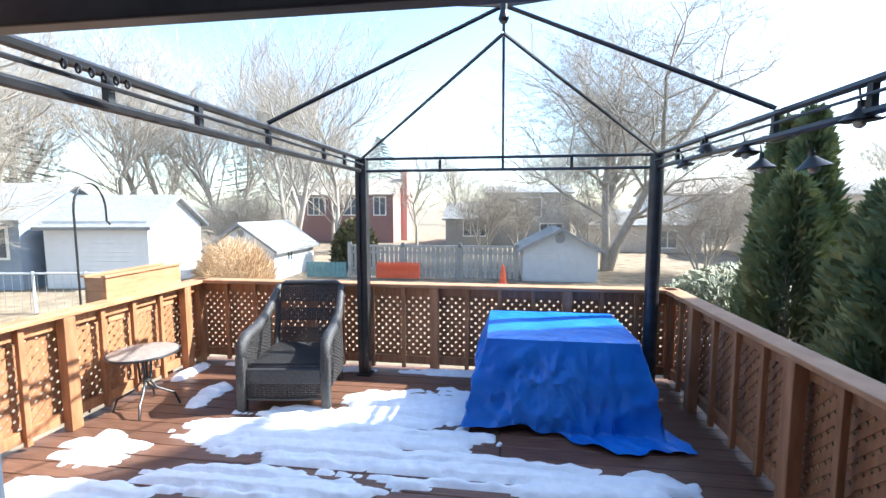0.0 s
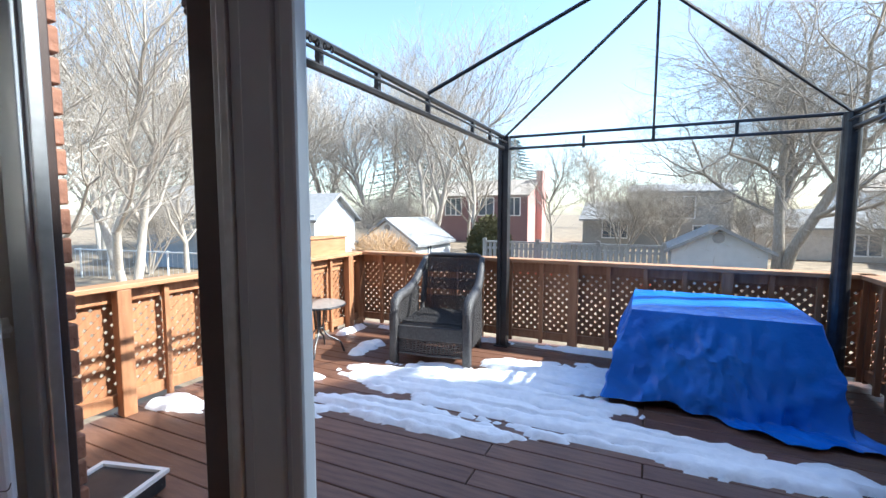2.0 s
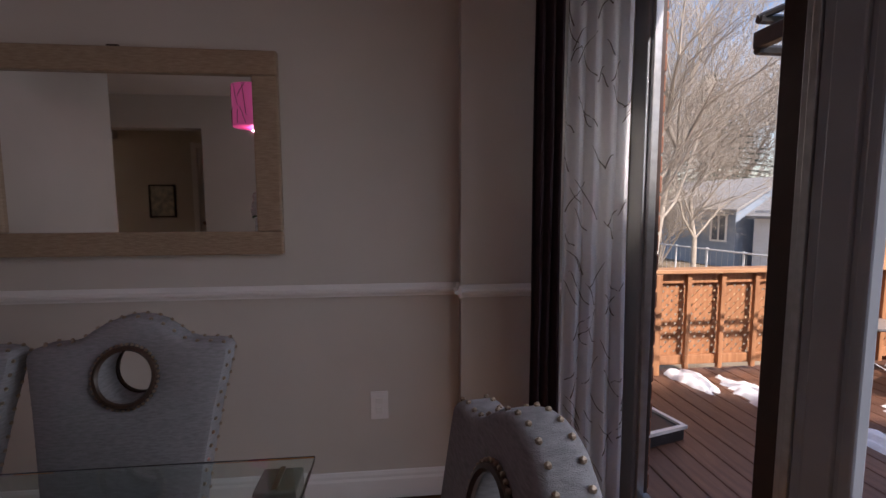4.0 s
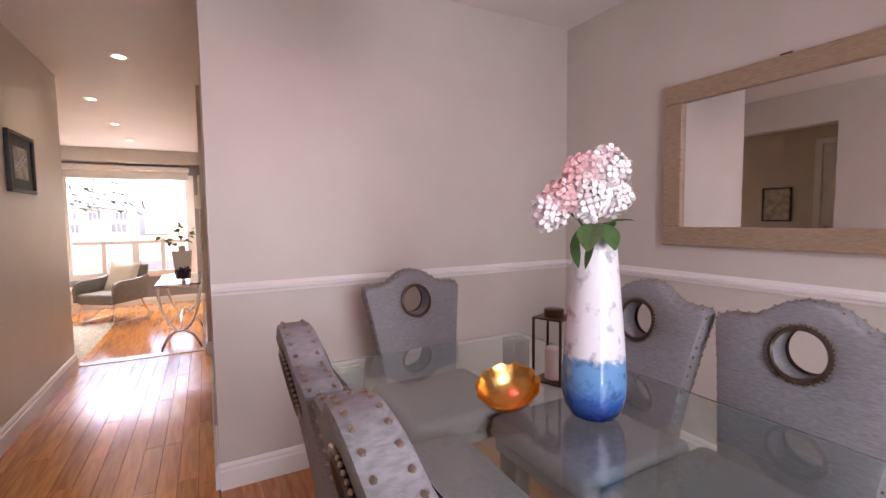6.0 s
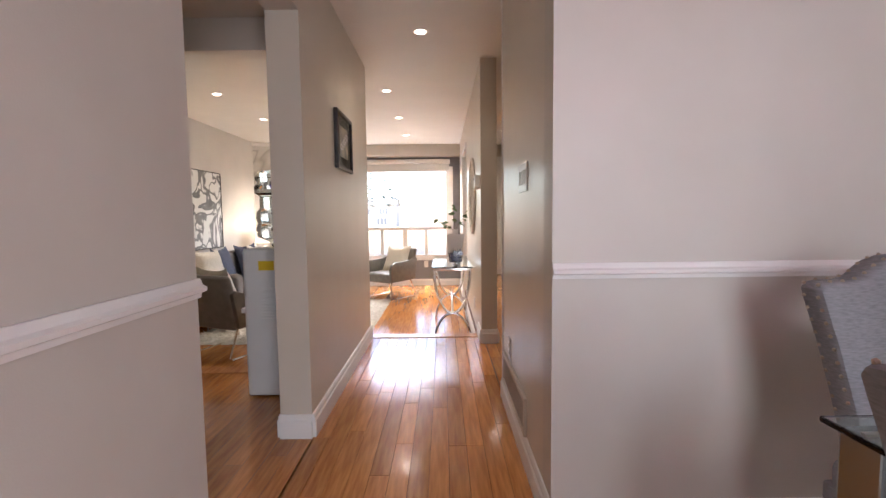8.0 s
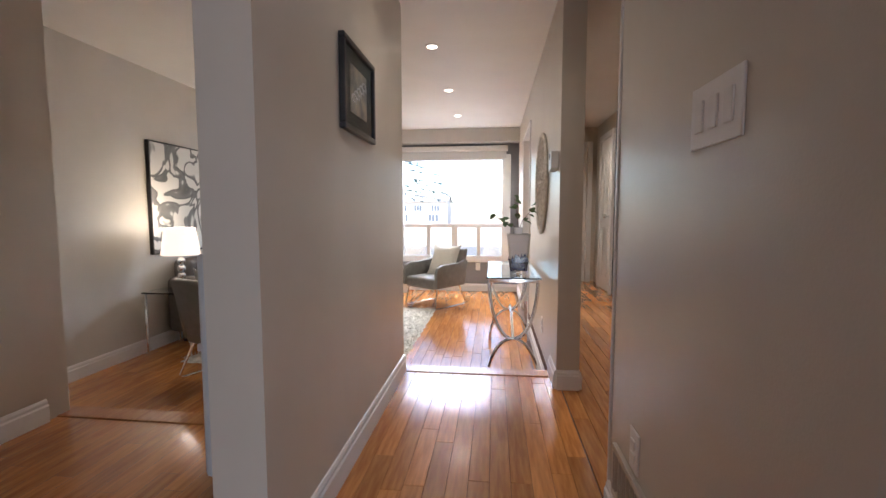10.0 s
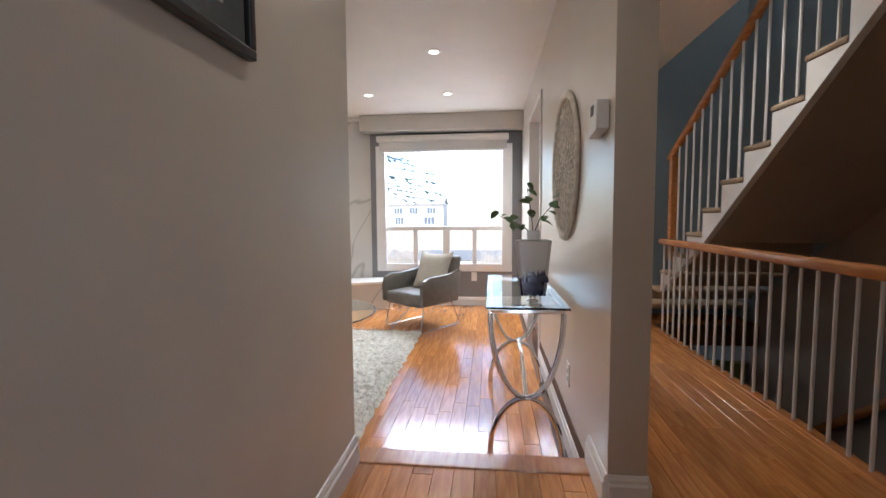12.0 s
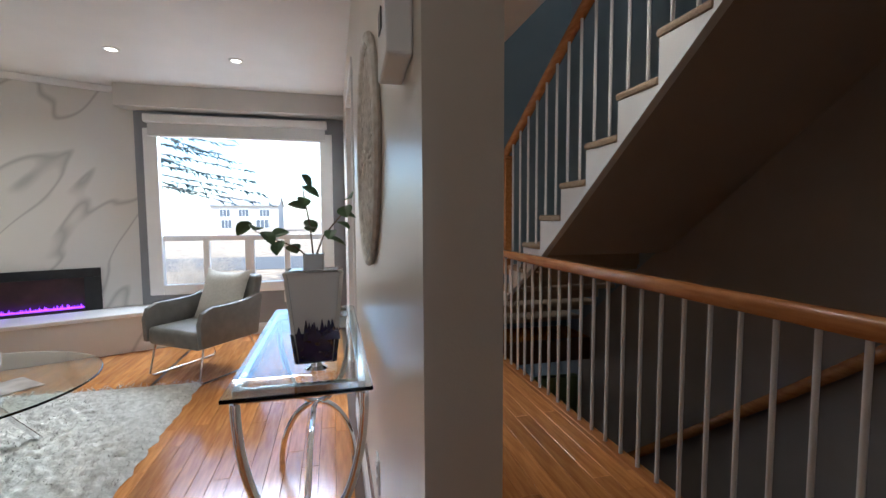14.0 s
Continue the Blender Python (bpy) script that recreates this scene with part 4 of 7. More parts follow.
# carved round wall medallion
M_WHITEWASH = material("whitewashed_wood", (0.52, 0.47, 0.40), 0.7, color2=(0.70, 0.66, 0.60), scale=30, bump=0.3, bump_scale=80, coarse=0.15)
M_CARVED = material("weathered_carving", (0.46, 0.41, 0.35), 0.8, color2=(0.68, 0.63, 0.56), scale=40, bump=0.4, bump_scale=90)
med = thing("wall_medallion", pose(LIV_R, 2.49, 1.263) @ Matrix.Diagonal((0.65, 1, 1, 1)), "round carved whitewashed wooden wall medallion", "wall decoration")
R = 0.39
turn = pose(0, 0, 0, 0, -90, 0)
part("rim", tube_bm([(-0.018, (R - 0.02) * math.cos(t), (R - 0.02) * math.sin(t)) for t in (2 * math.pi * k / 64 for k in range(64))], 0.021, 8, True), M_WHITEWASH, med, "", True)
part("backing", moved(lathe_bm([(R - 0.03, 0.001), (R - 0.03, 0.006)], 48), turn), M_CARVED, med)
scrolls = []
for ring_r, count, size in ((0.06, 8, 0.035), (0.14, 14, 0.042), (0.22, 22, 0.042), (0.30, 30, 0.042)):
    for k in range(count):
        a = 2 * math.pi * k / count
        cy, cz = ring_r * math.cos(a), ring_r * math.sin(a)
        scrolls.append(tube_bm([(-0.014, cy + size * math.cos(a) * math.cos(t) - size * 0.55 * math.sin(a) * math.sin(t), cz + size * math.sin(a) * math.cos(t) + size * 0.55 * math.cos(a) * math.sin(t)) for t in (2 * math.pi * q / 12 for q in range(12))], 0.0065, 5, True))
part("carving", join(*scrolls), M_CARVED, med, "openwork petal carving", True)

th = thing("thermostat", pose(LIV_R, 1.685, 1.345), "white wall thermostat box with a sloped base", "thermostat")
part("case", extrude_bm([(-0.06, -0.045), (0.06, -0.06), (0.06, 0.055), (-0.06, 0.055)], 0.045, bevel=0.005), M_DOORW, th)
th.children[0].matrix_local = pose(0, 0, 0, 0, 0, 90) @ pose(0, 0, 0)
part("display", box_bm(-0.0475, -0.02, 0.01, -0.0455, 0.02, 0.045), M_BLACK, th)

# console table: glass top on crossing chrome arcs
con = thing("console_table", pose(0.727, 2.685, LOW), "glass-topped console table on crossed chrome arcs", "table")
CT = 0.77
tp = part("tabletop", box_bm(-0.195, -0.585, CT - 0.012, 0.195, 0.585, CT, 0.003), M_TOPGLASS, con)
tp.visible_shadow = False
part("apron", join(*[box_bm(-0.18, y - 0.012, CT - 0.045, 0.18, y + 0.012, CT - 0.013, 0.004) for y in (-0.50, 0.50)], *[box_bm(x - 0.012, -0.49, CT - 0.045, x + 0.012, 0.49, CT - 0.013, 0.004) for x in (-0.17, 0.17)]), M_CHROME, con)
for y in (-0.50, 0.50):
    for s in (-1, 1):
        upper = [(s * (0.175 * math.cos(t)), y, CT - 0.045 - 0.42 * math.sin(t)) for t in (math.pi / 2 * k / 14 for k in range(15))]
        lower = [(s * 0.178 * math.sin(t), y, 0.305 * math.cos(t)) for t in (math.pi / 2 * k / 12 for k in range(13))]
        part("upper_leg", tube_bm(upper, 0.014, 10), M_CHROME, con, "chrome arc", True)
        part("lower_leg", tube_bm(lower, 0.014, 10), M_CHROME, con, "chrome arc", True)
part("stretcher", tube_bm([(0, -0.5, 0.305), (0, -0.16, 0.42), (0, 0.16, 0.42), (0, 0.5, 0.305)], 0.011, 8), M_CHROME, con, "", True)

# tall vase with a black crystal base and leafy branches
M_CERAMIC = material("white_ceramic", (0.66, 0.65, 0.62), 0.25, color2=(0.70, 0.69, 0.66), scale=8, coat=0.3)
M_INK = material("dark_blue_glaze", (0.008, 0.006, 0.035), 0.12, color2=(0.02, 0.015, 0.07), scale=30, coat=0.5)
VB = thing("ceramic_vase", pose(0.765, 2.30, LOW + CT), "tapered white ceramic vase with dark blue base and green branches", "vase")


def square_taper(levels, bevel=0.012):
    bm = bmesh.new()
    rings = []
    for hw, hd, z in levels:
        ring = []
        for sx, sy in ((1, -1), (1, 1), (-1, 1), (-1, -1)):
            for ax, ay in ((0, sy), (sx, 0)) if sx * sy > 0 else ((sx, 0), (0, sy)):
                ring.append(bm.verts.new((sx * hw - (bevel * sx if ax == 0 else 0), sy * hd - (bevel * sy if ay == 0 else 0), z)))
        rings.append(ring)
    for a, b in zip(rings, rings[1:]):
        for i in range(8):
            bm.faces.new((a[i], a[(i + 1) % 8], b[(i + 1) % 8], b[i]))
    bm.faces.new(rings[0][::-1])
    bm.faces.new(rings[-1])
    return bm


part("body", square_taper([(0.060, 0.045, 0.03), (0.085, 0.06, 0.29), (0.088, 0.062, 0.30), (0.08, 0.056, 0.306)]), M_CERAMIC, VB)
part("neck", square_taper([(0.03, 0.025, 0.306), (0.03, 0.025, 0.35), (0.033, 0.028, 0.353)], 0.006), M_CERAMIC, VB)
part("foot", lathe_bm([(0.035, 0.0), (0.018, 0.008), (0.016, 0.02), (0.05, 0.034)], 24), M_CHROME, VB, "clear crystal foot", True)
part("glaze", square_taper([(0.0608, 0.0458, 0.028), (0.0705, 0.0525, 0.110), (0.0722, 0.0535, 0.118)]), M_INK, VB, "dark blue dripped glaze", False)
for k in range(46):
    side = (-1) ** k
    x = -0.066 + 0.132 * rng.random()
    h_ = rng.uniform(0.02, 0.065)
    part("drip", moved(lathe_bm([(0.009, 0), (0.006, h_ * 0.55), (0.0008, h_)], 6), pose(x, side * 0.0535, 0.10) @ Matrix.Diagonal((1, 0.35, 1, 1))), M_INK, VB)
M_VINE = material("ivy_leaf", (0.05, 0.10, 0.035), 0.45, color2=(0.09, 0.16, 0.06), scale=25, bump=0.2)
M_TWIG = material("branch_bark", (0.10, 0.07, 0.045), 0.8, color2=(0.16, 0.11, 0.07), scale=40)
for k, (dx, dy, h_) in enumerate(((-0.17, -0.02, 0.10), (-0.03, 0.02, 0.24), (0.10, -0.02, 0.17))):
    pts = [Vector((0, 0, 0.33)), Vector((dx * 0.3, dy * 0.3, 0.33 + h_ * 0.45)), Vector((dx * 0.8, dy * 0.8, 0.33 + h_ * 0.8)), Vector((dx, dy, 0.33 + h_))]
    part("branch", tube_bm(pts, [0.003, 0.0025, 0.002, 0.0012], 6), M_TWIG, VB)
    for q in range(6):
        f_ = 0.30 + 0.70 * q / 5
        base_p = pts[0].lerp(pts[3], f_) + Vector((dx * 0.12 * math.sin(3 * f_), 0, 0.02))
        part("leaf", moved(leaf_bm(rng.uniform(0.045, 0.062), rng.uniform(0.036, 0.05)), Matrix.Translation(base_p) @ pose(0, 0, 0, rng.uniform(-50, 40), rng.uniform(-40, 40), rng.uniform(0, 360))), M_VINE, VB)

# armchairs on a bent metal sled base
M_LEATHER = material("grey_green_leather", (0.135, 0.128, 0.11), 0.42, color2=(0.18, 0.17, 0.15), scale=14, bump=0.15, bump_scale=160, coarse=0.15)
M_CUSHION = material("cream_cushion", (0.52, 0.49, 0.42), 0.9, color2=(0.60, 0.57, 0.50), scale=50, bump=0.3, bump_scale=350)
M_SATIN = material("champagne_metal", (0.70, 0.60, 0.50), 0.22, 1.0, color2=(0.76, 0.66, 0.56), scale=20)


def pillow_bm(w_, h_, t_):
    bm = bmesh.new()
    n_ = 12
    for s in (1, -1):
        grid = [[bm.verts.new((w_ * (i / n_ - 0.5) * (1 + 0.10 * (abs(2 * i / n_ - 1) * abs(2 * j / n_ - 1)) ** 2), s * t_ / 2 * ((1 - (2 * i / n_ - 1) ** 4) * (1 - (2 * j / n_ - 1) ** 4)) ** 0.6,
                               h_ * (j / n_) + 0.10 * h_ * (abs(2 * i / n_ - 1) ** 3) * (1 if j > n_ / 2 else -0.3) * abs(2 * j / n_ - 1))) for i in range(n_ + 1)] for j in range(n_ + 1)]
        for a, b in zip(grid, grid[1:]):
            for i in range(n_):
                bm.faces.new((a[i], a[i + 1], b[i + 1], b[i]))
    bmesh.ops.remove_doubles(bm, verts=bm.verts, dist=0.0005)
    return bm


def armchair(m, label):
    """Front faces -y."""
    c = thing("armchair", m, label, "armchair", "pair of leather armchairs")
    part("seat", box_bm(-0.27, -0.30, 0.26, 0.27, 0.26, 0.40, 0.035, 4), M_LEATHER, c, "", True)
    back = box_bm(-0.28, 0.20, 0.27, 0.28, 0.29, 0.76, 0.035, 4)
    for v in back.verts:
        v.co.y += 0.26 * max(0, v.co.z - 0.30) + 0.0
        v.co.x *= 1 + 0.03 * (v.co.z - 0.3)
        v.co.y -= 0.05 * (abs(v.co.x) / 0.28) ** 2
    part("backrest", back, M_LEATHER, c, "", True)
    for s in (-1, 1):
        prof = [(-0.30, 0.28), (-0.31, 0.46), (-0.28, 0.54), (-0.20, 0.575), (-0.02, 0.575), (0.14, 0.585), (0.26, 0.62), (0.30, 0.60), (0.24, 0.28)]
        arm = extrude_bm(prof, 0.05, bevel=0.012)
        moved(arm, Matrix(((0, 1, 0, s * 0.295 - 0.025), (1, 0, 0, 0), (0, 0, 1, 0), (0, 0, 0, 1))))
        part("armrest", arm, M_LEATHER, c, "", True)
        part("sled_base", tube_bm([(s * 0.26, -0.24, 0.27), (s * 0.27, -0.29, 0.03), (s * 0.27, -0.27, 0.009), (s * 0.27, 0.29, 0.009), (s * 0.27, 0.31, 0.03), (s * 0.25, 0.20, 0.27)], 0.009, 8), M_SATIN, c, "champagne metal sled base", True)
    return c


a1 = armchair(pose(-0.20, 4.82, LOW, 0, 0, -36), "grey leather armchair with a metal sled base by the window")
armchair_copy = tagged(copy_thing(a1, pose(-1.36, 2.10, LOW, 0, 0, 158)), "grey leather armchair with metal sled base and cream cushion")
for m, t in ((pose(-0.20, 4.82, LOW + 0.40, 0, 0, -36) @ pose(0.0, 0.10, 0.005, -24, 0, 6), "cream cushion on the armchair"), (pose(-1.36, 2.10, LOW + 0.40, 0, 0, 158) @ pose(0.02, 0.06, 0.005, -20, 0, -8), "cream cushion on the armchair")):
    tagged(mesh_ob("cushion", pillow_bm(0.42, 0.40, 0.13), M_CUSHION, True), t, "cushion").matrix_world = m

# shag rug
M_RUG = material("cream_shag", (0.46, 0.44, 0.38), 0.95, color2=(0.74, 0.72, 0.66), scale=24, detail=6, bump=0.8, bump_scale=60, coarse=0.2)
rug = thing("shag_rug", pose(-1.07, 3.38, LOW + 0.002), "cream and grey shag rug on the oak floor", "rug")
rx, ry, nx_, ny_ = 0.92, 1.13, 110, 130
verts, faces = [], []
for j in range(ny_ + 1):
    for i in range(nx_ + 1):
        u, v = 2 * i / nx_ - 1, 2 * j / ny_ - 1
        edge = min(1.0, 8 * (1 - max(abs(u), abs(v))))
        p3 = Vector((u * rx * 9, v * ry * 9, 0))
        hgt = 0.03 * edge ** 0.5 + 0.022 * edge * (noise.noise(p3 * 2.2) + 0.7 * noise.noise(p3 * 5.1))
        verts.append((u * rx + 0.02 * noise.noise(p3 * 1.3), v * ry + 0.02 * noise.noise(p3 * 1.7 + Vector((9, 0, 0))), max(0.001, hgt)))
for j in range(ny_):
    for i in range(nx_):
        a = j * (nx_ + 1) + i
        faces.append((a, a + 1, a + nx_ + 2, a + nx_ + 1))
me = bpy.data.meshes.new("rug_base")
me.from_pydata(verts, [], faces)
me.materials.append(M_RUG)
me.shade_smooth()
pile = new("rug_base", me)
pile.parent = rug
tuft_v, tuft_f = [], []
for k in range(9000):
    x, y = rng.uniform(-rx * 0.99, rx * 0.99), rng.uniform(-ry * 0.99, ry * 0.99)
    a, ln = rng.random() * 6.28, rng.uniform(0.018, 0.04)
    ex, ey, w_ = math.cos(a) * ln, math.sin(a) * ln, 0.0035
    z = 0.022
    o = len(tuft_v)
    tuft_v += [(x - ey / ln * w_, y + ex / ln * w_, z), (x + ey / ln * w_, y - ex / ln * w_, z), (x + ex, y + ey, z + rng.uniform(0.012, 0.03))]
    tuft_f.append((o, o + 1, o + 2))
me = bpy.data.meshes.new("tuft")
me.from_pydata(tuft_v, [], tuft_f)
me.materials.append(M_RUG)
tuft = tagged(new("tuft", me), kind="stuff")
tuft.parent = rug

# round glass coffee table on flat chrome legs
ct = thing("coffee_table", pose(-1.03, 3.42, LOW + 0.028), "round glass coffee table on splayed chrome legs", "table")
t2 = part("tabletop", lathe_bm([(0.655, 0.395), (0.66, 0.398), (0.66, 0.404), (0.655, 0.407)], 72), M_TOPGLASS, ct)
t2.visible_shadow = False
for deg in (-38, 50, 165, 255):
    a = radians(deg)
    leg = box_bm(-0.012, -0.032, 0, 0.012, 0.032, 0.475, 0.003)
    part("leg", moved(leg, pose(0.40 * math.cos(a), 0.40 * math.sin(a), 0.008, 0, 0, deg) @ pose(0, 0, 0, 0, -36, 0)), M_CHROME, ct)
part("hub", lathe_bm([(0.06, 0.372), (0.06, 0.394)], 24), M_CHROME, ct)
TOPZ = LOW + 0.028 + 0.407
M_BLUEG = glass("cobalt_glass", (0.03, 0.10, 0.42))
bv = thing("blue_bottle_vase", pose(-1.13, 3.42, TOPZ), "cobalt blue glass bottle vase with eucalyptus", "vase")
part("body", lathe_bm([(0.06, 0), (0.10, 0.02), (0.112, 0.07), (0.105, 0.12), (0.06, 0.165), (0.028, 0.20), (0.026, 0.26), (0.034, 0.275)], 32), material("cobalt_glaze", (0.01, 0.03, 0.20), 0.08, color2=(0.015, 0.05, 0.28), scale=8, coat=0.6), bv, "", True)
M_EUC = material("eucalyptus_leaf", (0.12, 0.20, 0.13), 0.6, color2=(0.19, 0.28, 0.19), scale=20)
for k in range(26):
    a, r_ = rng.random() * 6.28, rng.uniform(0.02, 0.15)
    part("leaf", moved(leaf_bm(0.06, 0.05), pose(r_ * math.cos(a), r_ * math.sin(a), 0.30 + rng.uniform(0, 0.14), rng.uniform(-50, 50), rng.uniform(-40, 40), math.degrees(a) - 90)), M_EUC, bv)
part("stem", join(*[tube_bm([(0, 0, 0.2), (0.04 * math.cos(t), 0.04 * math.sin(t), 0.32), (0.12 * math.cos(t), 0.12 * math.sin(t), 0.42)], 0.003, 5) for t in (0, 1.3, 2.6, 3.9, 5.1)]), M_EUC, bv)
jar = thing("white_jar", pose(-0.93, 3.56, TOPZ), "round white ceramic jar with a short neck", "jar")
part("body", lathe_bm([(0.05, 0), (0.085, 0.015), (0.10, 0.06), (0.10, 0.12), (0.085, 0.155), (0.06, 0.17), (0.06, 0.19), (0.068, 0.195), (0.06, 0.19)], 32), M_CERAMIC, jar, "", True)
orb = thing("wire_orb", pose(-0.97, 3.38, TOPZ + 0.046), "small bronze wire orb ornament", "ornament")
for k in range(5):
    part("hoop", moved(tube_bm([(0.045 * math.cos(t), 0.045 * math.sin(t), 0) for t in (2 * math.pi * q / 24 for q in range(24))], 0.004, 6, True), pose(0, 0, 0, 36 * k, 70, 50 * k)), M_BRONZE, orb, "", True)
M_PAPER = material("magazine_paper", (0.62, 0.60, 0.56), 0.35, color2=(0.30, 0.27, 0.24), scale=9, detail=1)
for k, (x, y, r_) in enumerate(((-0.84, 3.14, 35), (-0.72, 3.36, -40), (-0.96, 3.12, 60))):
    mg = thing("magazine", pose(x, y, TOPZ + 0.007 * (k == 2), 0, 0, r_), "open glossy magazine on the coffee table", "magazine", "magazines on the table")
    part("cover", box_bm(-0.11, -0.14, 0, 0.11, 0.14, 0.006, 0.002), M_PAPER, mg)

# marble chimney wall set at an angle, with an electric fire
M_MARBLE = material("polished_marble", (0.66, 0.65, 0.62), 0.10, coat=0.2)
n, l = M_MARBLE.node_tree.nodes, M_MARBLE.node_tree.links
tc, mp, wv, rp = n.new("ShaderNodeTexCoord"), n.new("ShaderNodeMapping"), n.new("ShaderNodeTexNoise"), n.new("ShaderNodeValToRGB")
mp.vector_type = 'TEXTURE'
mp.inputs["Rotation"].default_value = (0, radians(-48), 0)
mp.inputs["Scale"].default_value = (2.2, 1, 0.6)
wv.inputs["Scale"].default_value, wv.inputs["Detail"].default_value, wv.inputs["Distortion"].default_value = 0.95, 2.2, 0.25
rp.color_ramp.elements[0].position, rp.color_ramp.elements[0].color = 0.488, (0.62, 0.60, 0.56, 1)
rp.color_ramp.elements[1].position, rp.color_ramp.elements[1].color = 0.512, (0.64, 0.62, 0.58, 1)
rp.color_ramp.elements.new(0.5).color = (0.42, 0.405, 0.38, 1)
l.new(tc.outputs["Object"], mp.inputs[0])
l.new(mp.outputs[0], wv.inputs["Vector"])
l.new(wv.outputs[0], rp.inputs[0])
l.new(rp.outputs[0], n["Principled BSDF"].inputs["Base Color"])
FIRE = Matrix.Translation((-0.985, 5.985, LOW)) @ Matrix.Rotation(math.atan2(-0.645, -1.505) + math.pi, 4, 'Z')
fp = thing("fireplace", FIRE, "white marble fireplace wall with a wide electric fire and hearth", "fireplace")
ZF = lambda z: z - LOW
part("chimney_breast", join(box_bm(-1.66, 0, 0, 0, 0.25, ZF(0.09)), box_bm(-1.66, 0, ZF(0.585), 0, 0.25, ZF(H) - 0.06), box_bm(-1.66, 0, ZF(0.09), -1.30, 0.25, ZF(0.585)), box_bm(-0.41, 0, ZF(0.09), 0, 0.25, ZF(0.585))), M_MARBLE, fp, "polished white marble slabs with grey veins")
part("hearth", box_bm(-1.7, -0.42, 0, 0.11, -0.002, ZF(0.145), 0.006), M_MARBLE, fp)
part("hearth_slab", box_bm(-1.71, -0.44, ZF(0.145), 0.13, -0.002, ZF(0.18), 0.006), M_TRIM, fp)
part("ledge", box_bm(-1.66, -0.03, ZF(H) - 0.058, 0, 0.25, ZF(H) - 0.002, 0.01), M_TRIM, fp)
part("fire_surround", join(box_bm(-1.30, -0.02, ZF(0.50), -0.41, 0.02, ZF(0.585), 0.004), box_bm(-1.30, -0.02, ZF(0.09), -0.41, 0.02, ZF(0.19), 0.004), box_bm(-1.30, -0.02, ZF(0.19), -1.17, 0.02, ZF(0.50)), box_bm(-0.54, -0.02, ZF(0.19), -0.41, 0.02, ZF(0.50))), M_BLACK, fp, "black glass surround")
part("fire_box", join(box_bm(-1.17, 0.16, ZF(0.19), -0.54, 0.2, ZF(0.5)), box_bm(-1.17, 0.02, ZF(0.19), -0.54, 0.16, ZF(0.20))), material("ember_brown", (0.06, 0.03, 0.025), 0.3, color2=(0.11, 0.05, 0.04), scale=6), fp)
M_FLAME = glow("violet_flame", (0.30, 0.05, 0.95), 0.9)
flame = []
for k in range(48):
    x = -1.15 + 0.0125 * k
    hh = 0.018 + 0.03 * rng.random() ** 2
    flame.append(moved(lathe_bm([(0.007, 0), (0.006, hh * 0.4), (0.001, hh)], 6), pose(x, 0.06 + 0.02 * rng.random(), ZF(0.20))))
part("flame_bed", join(*flame), M_FLAME, fp, "violet electric flames")

# sofa, lamps, art along the side wall
M_SOFA = material("grey_tufted_velvet", (0.13, 0.12, 0.115), 0.8, color2=(0.18, 0.17, 0.165), scale=16, bump=0.2, bump_scale=250, coarse=0.15)
sofa = thing("sofa", pose(-2.02, 3.75, LOW, 0, 0, 90), "grey tufted velvet sofa along the side wall", "sofa")
part("base", box_bm(-0.95, -0.42, 0.10, 0.95, 0.42, 0.30, 0.03, 3), M_SOFA, sofa, "", True)
for x0, x1 in ((-0.80, 0.0), (0.0, 0.80)):
    part("seat_cushion", box_bm(x0 + 0.005, -0.44, 0.30, x1 - 0.005, 0.26, 0.45, 0.05, 4), M_SOFA, sofa, "", True)
bb = box_bm(-0.95, 0.24, 0.30, 0.95, 0.44, 0.80, 0.06, 4)
part("backrest", bb, M_SOFA, sofa, "deep-buttoned back", True)
for i in range(9):
    for j in range(3):
        part("button_tuft", sphere_bm(0.014, (-0.8 + 0.2 * i + 0.1 * (j % 2), 0.235, 0.5 + 0.1 * j), sub=1), M_SOFA, sofa)
for s in (-1, 1):
    part("armrest", box_bm(s * 0.97 - 0.10, -0.42, 0.12, s * 0.97 + 0.10, 0.42, 0.64, 0.06, 4), M_SOFA, sofa, "", True)
    for y in (-0.36, 0.36):
        part("foot", tube_bm([(s * 0.9, y, 0.11), (s * 0.9, y, 0)], [0.025, 0.018], 8), M_LEG, sofa)
M_NAVY = material("navy_cushion", (0.03, 0.04, 0.075), 0.85, color2=(0.05, 0.06, 0.10), scale=40, bump=0.3, bump_scale=300)
for y, mat, t, r_ in ((3.2, M_CUSHION, "cream cushion on the grey sofa", 82), (3.55, M_NAVY, "navy cushion on the grey sofa", 95), (4.25, M_NAVY, "navy cushion on the grey sofa", 80), (4.5, M_CUSHION, "cream cushion on the grey sofa", 100)):
    tagged(mesh_ob("cushion", pillow_bm(0.44, 0.42, 0.14), mat, True), t, "cushion").matrix_world = pose(-2.10, y, LOW + 0.45, 0, 0, r_) @ pose(0, 0, 0, -16, 0, 0)
M_SHADE = glow("lit_lampshade", (1.0, 0.84, 0.64), 0.22)


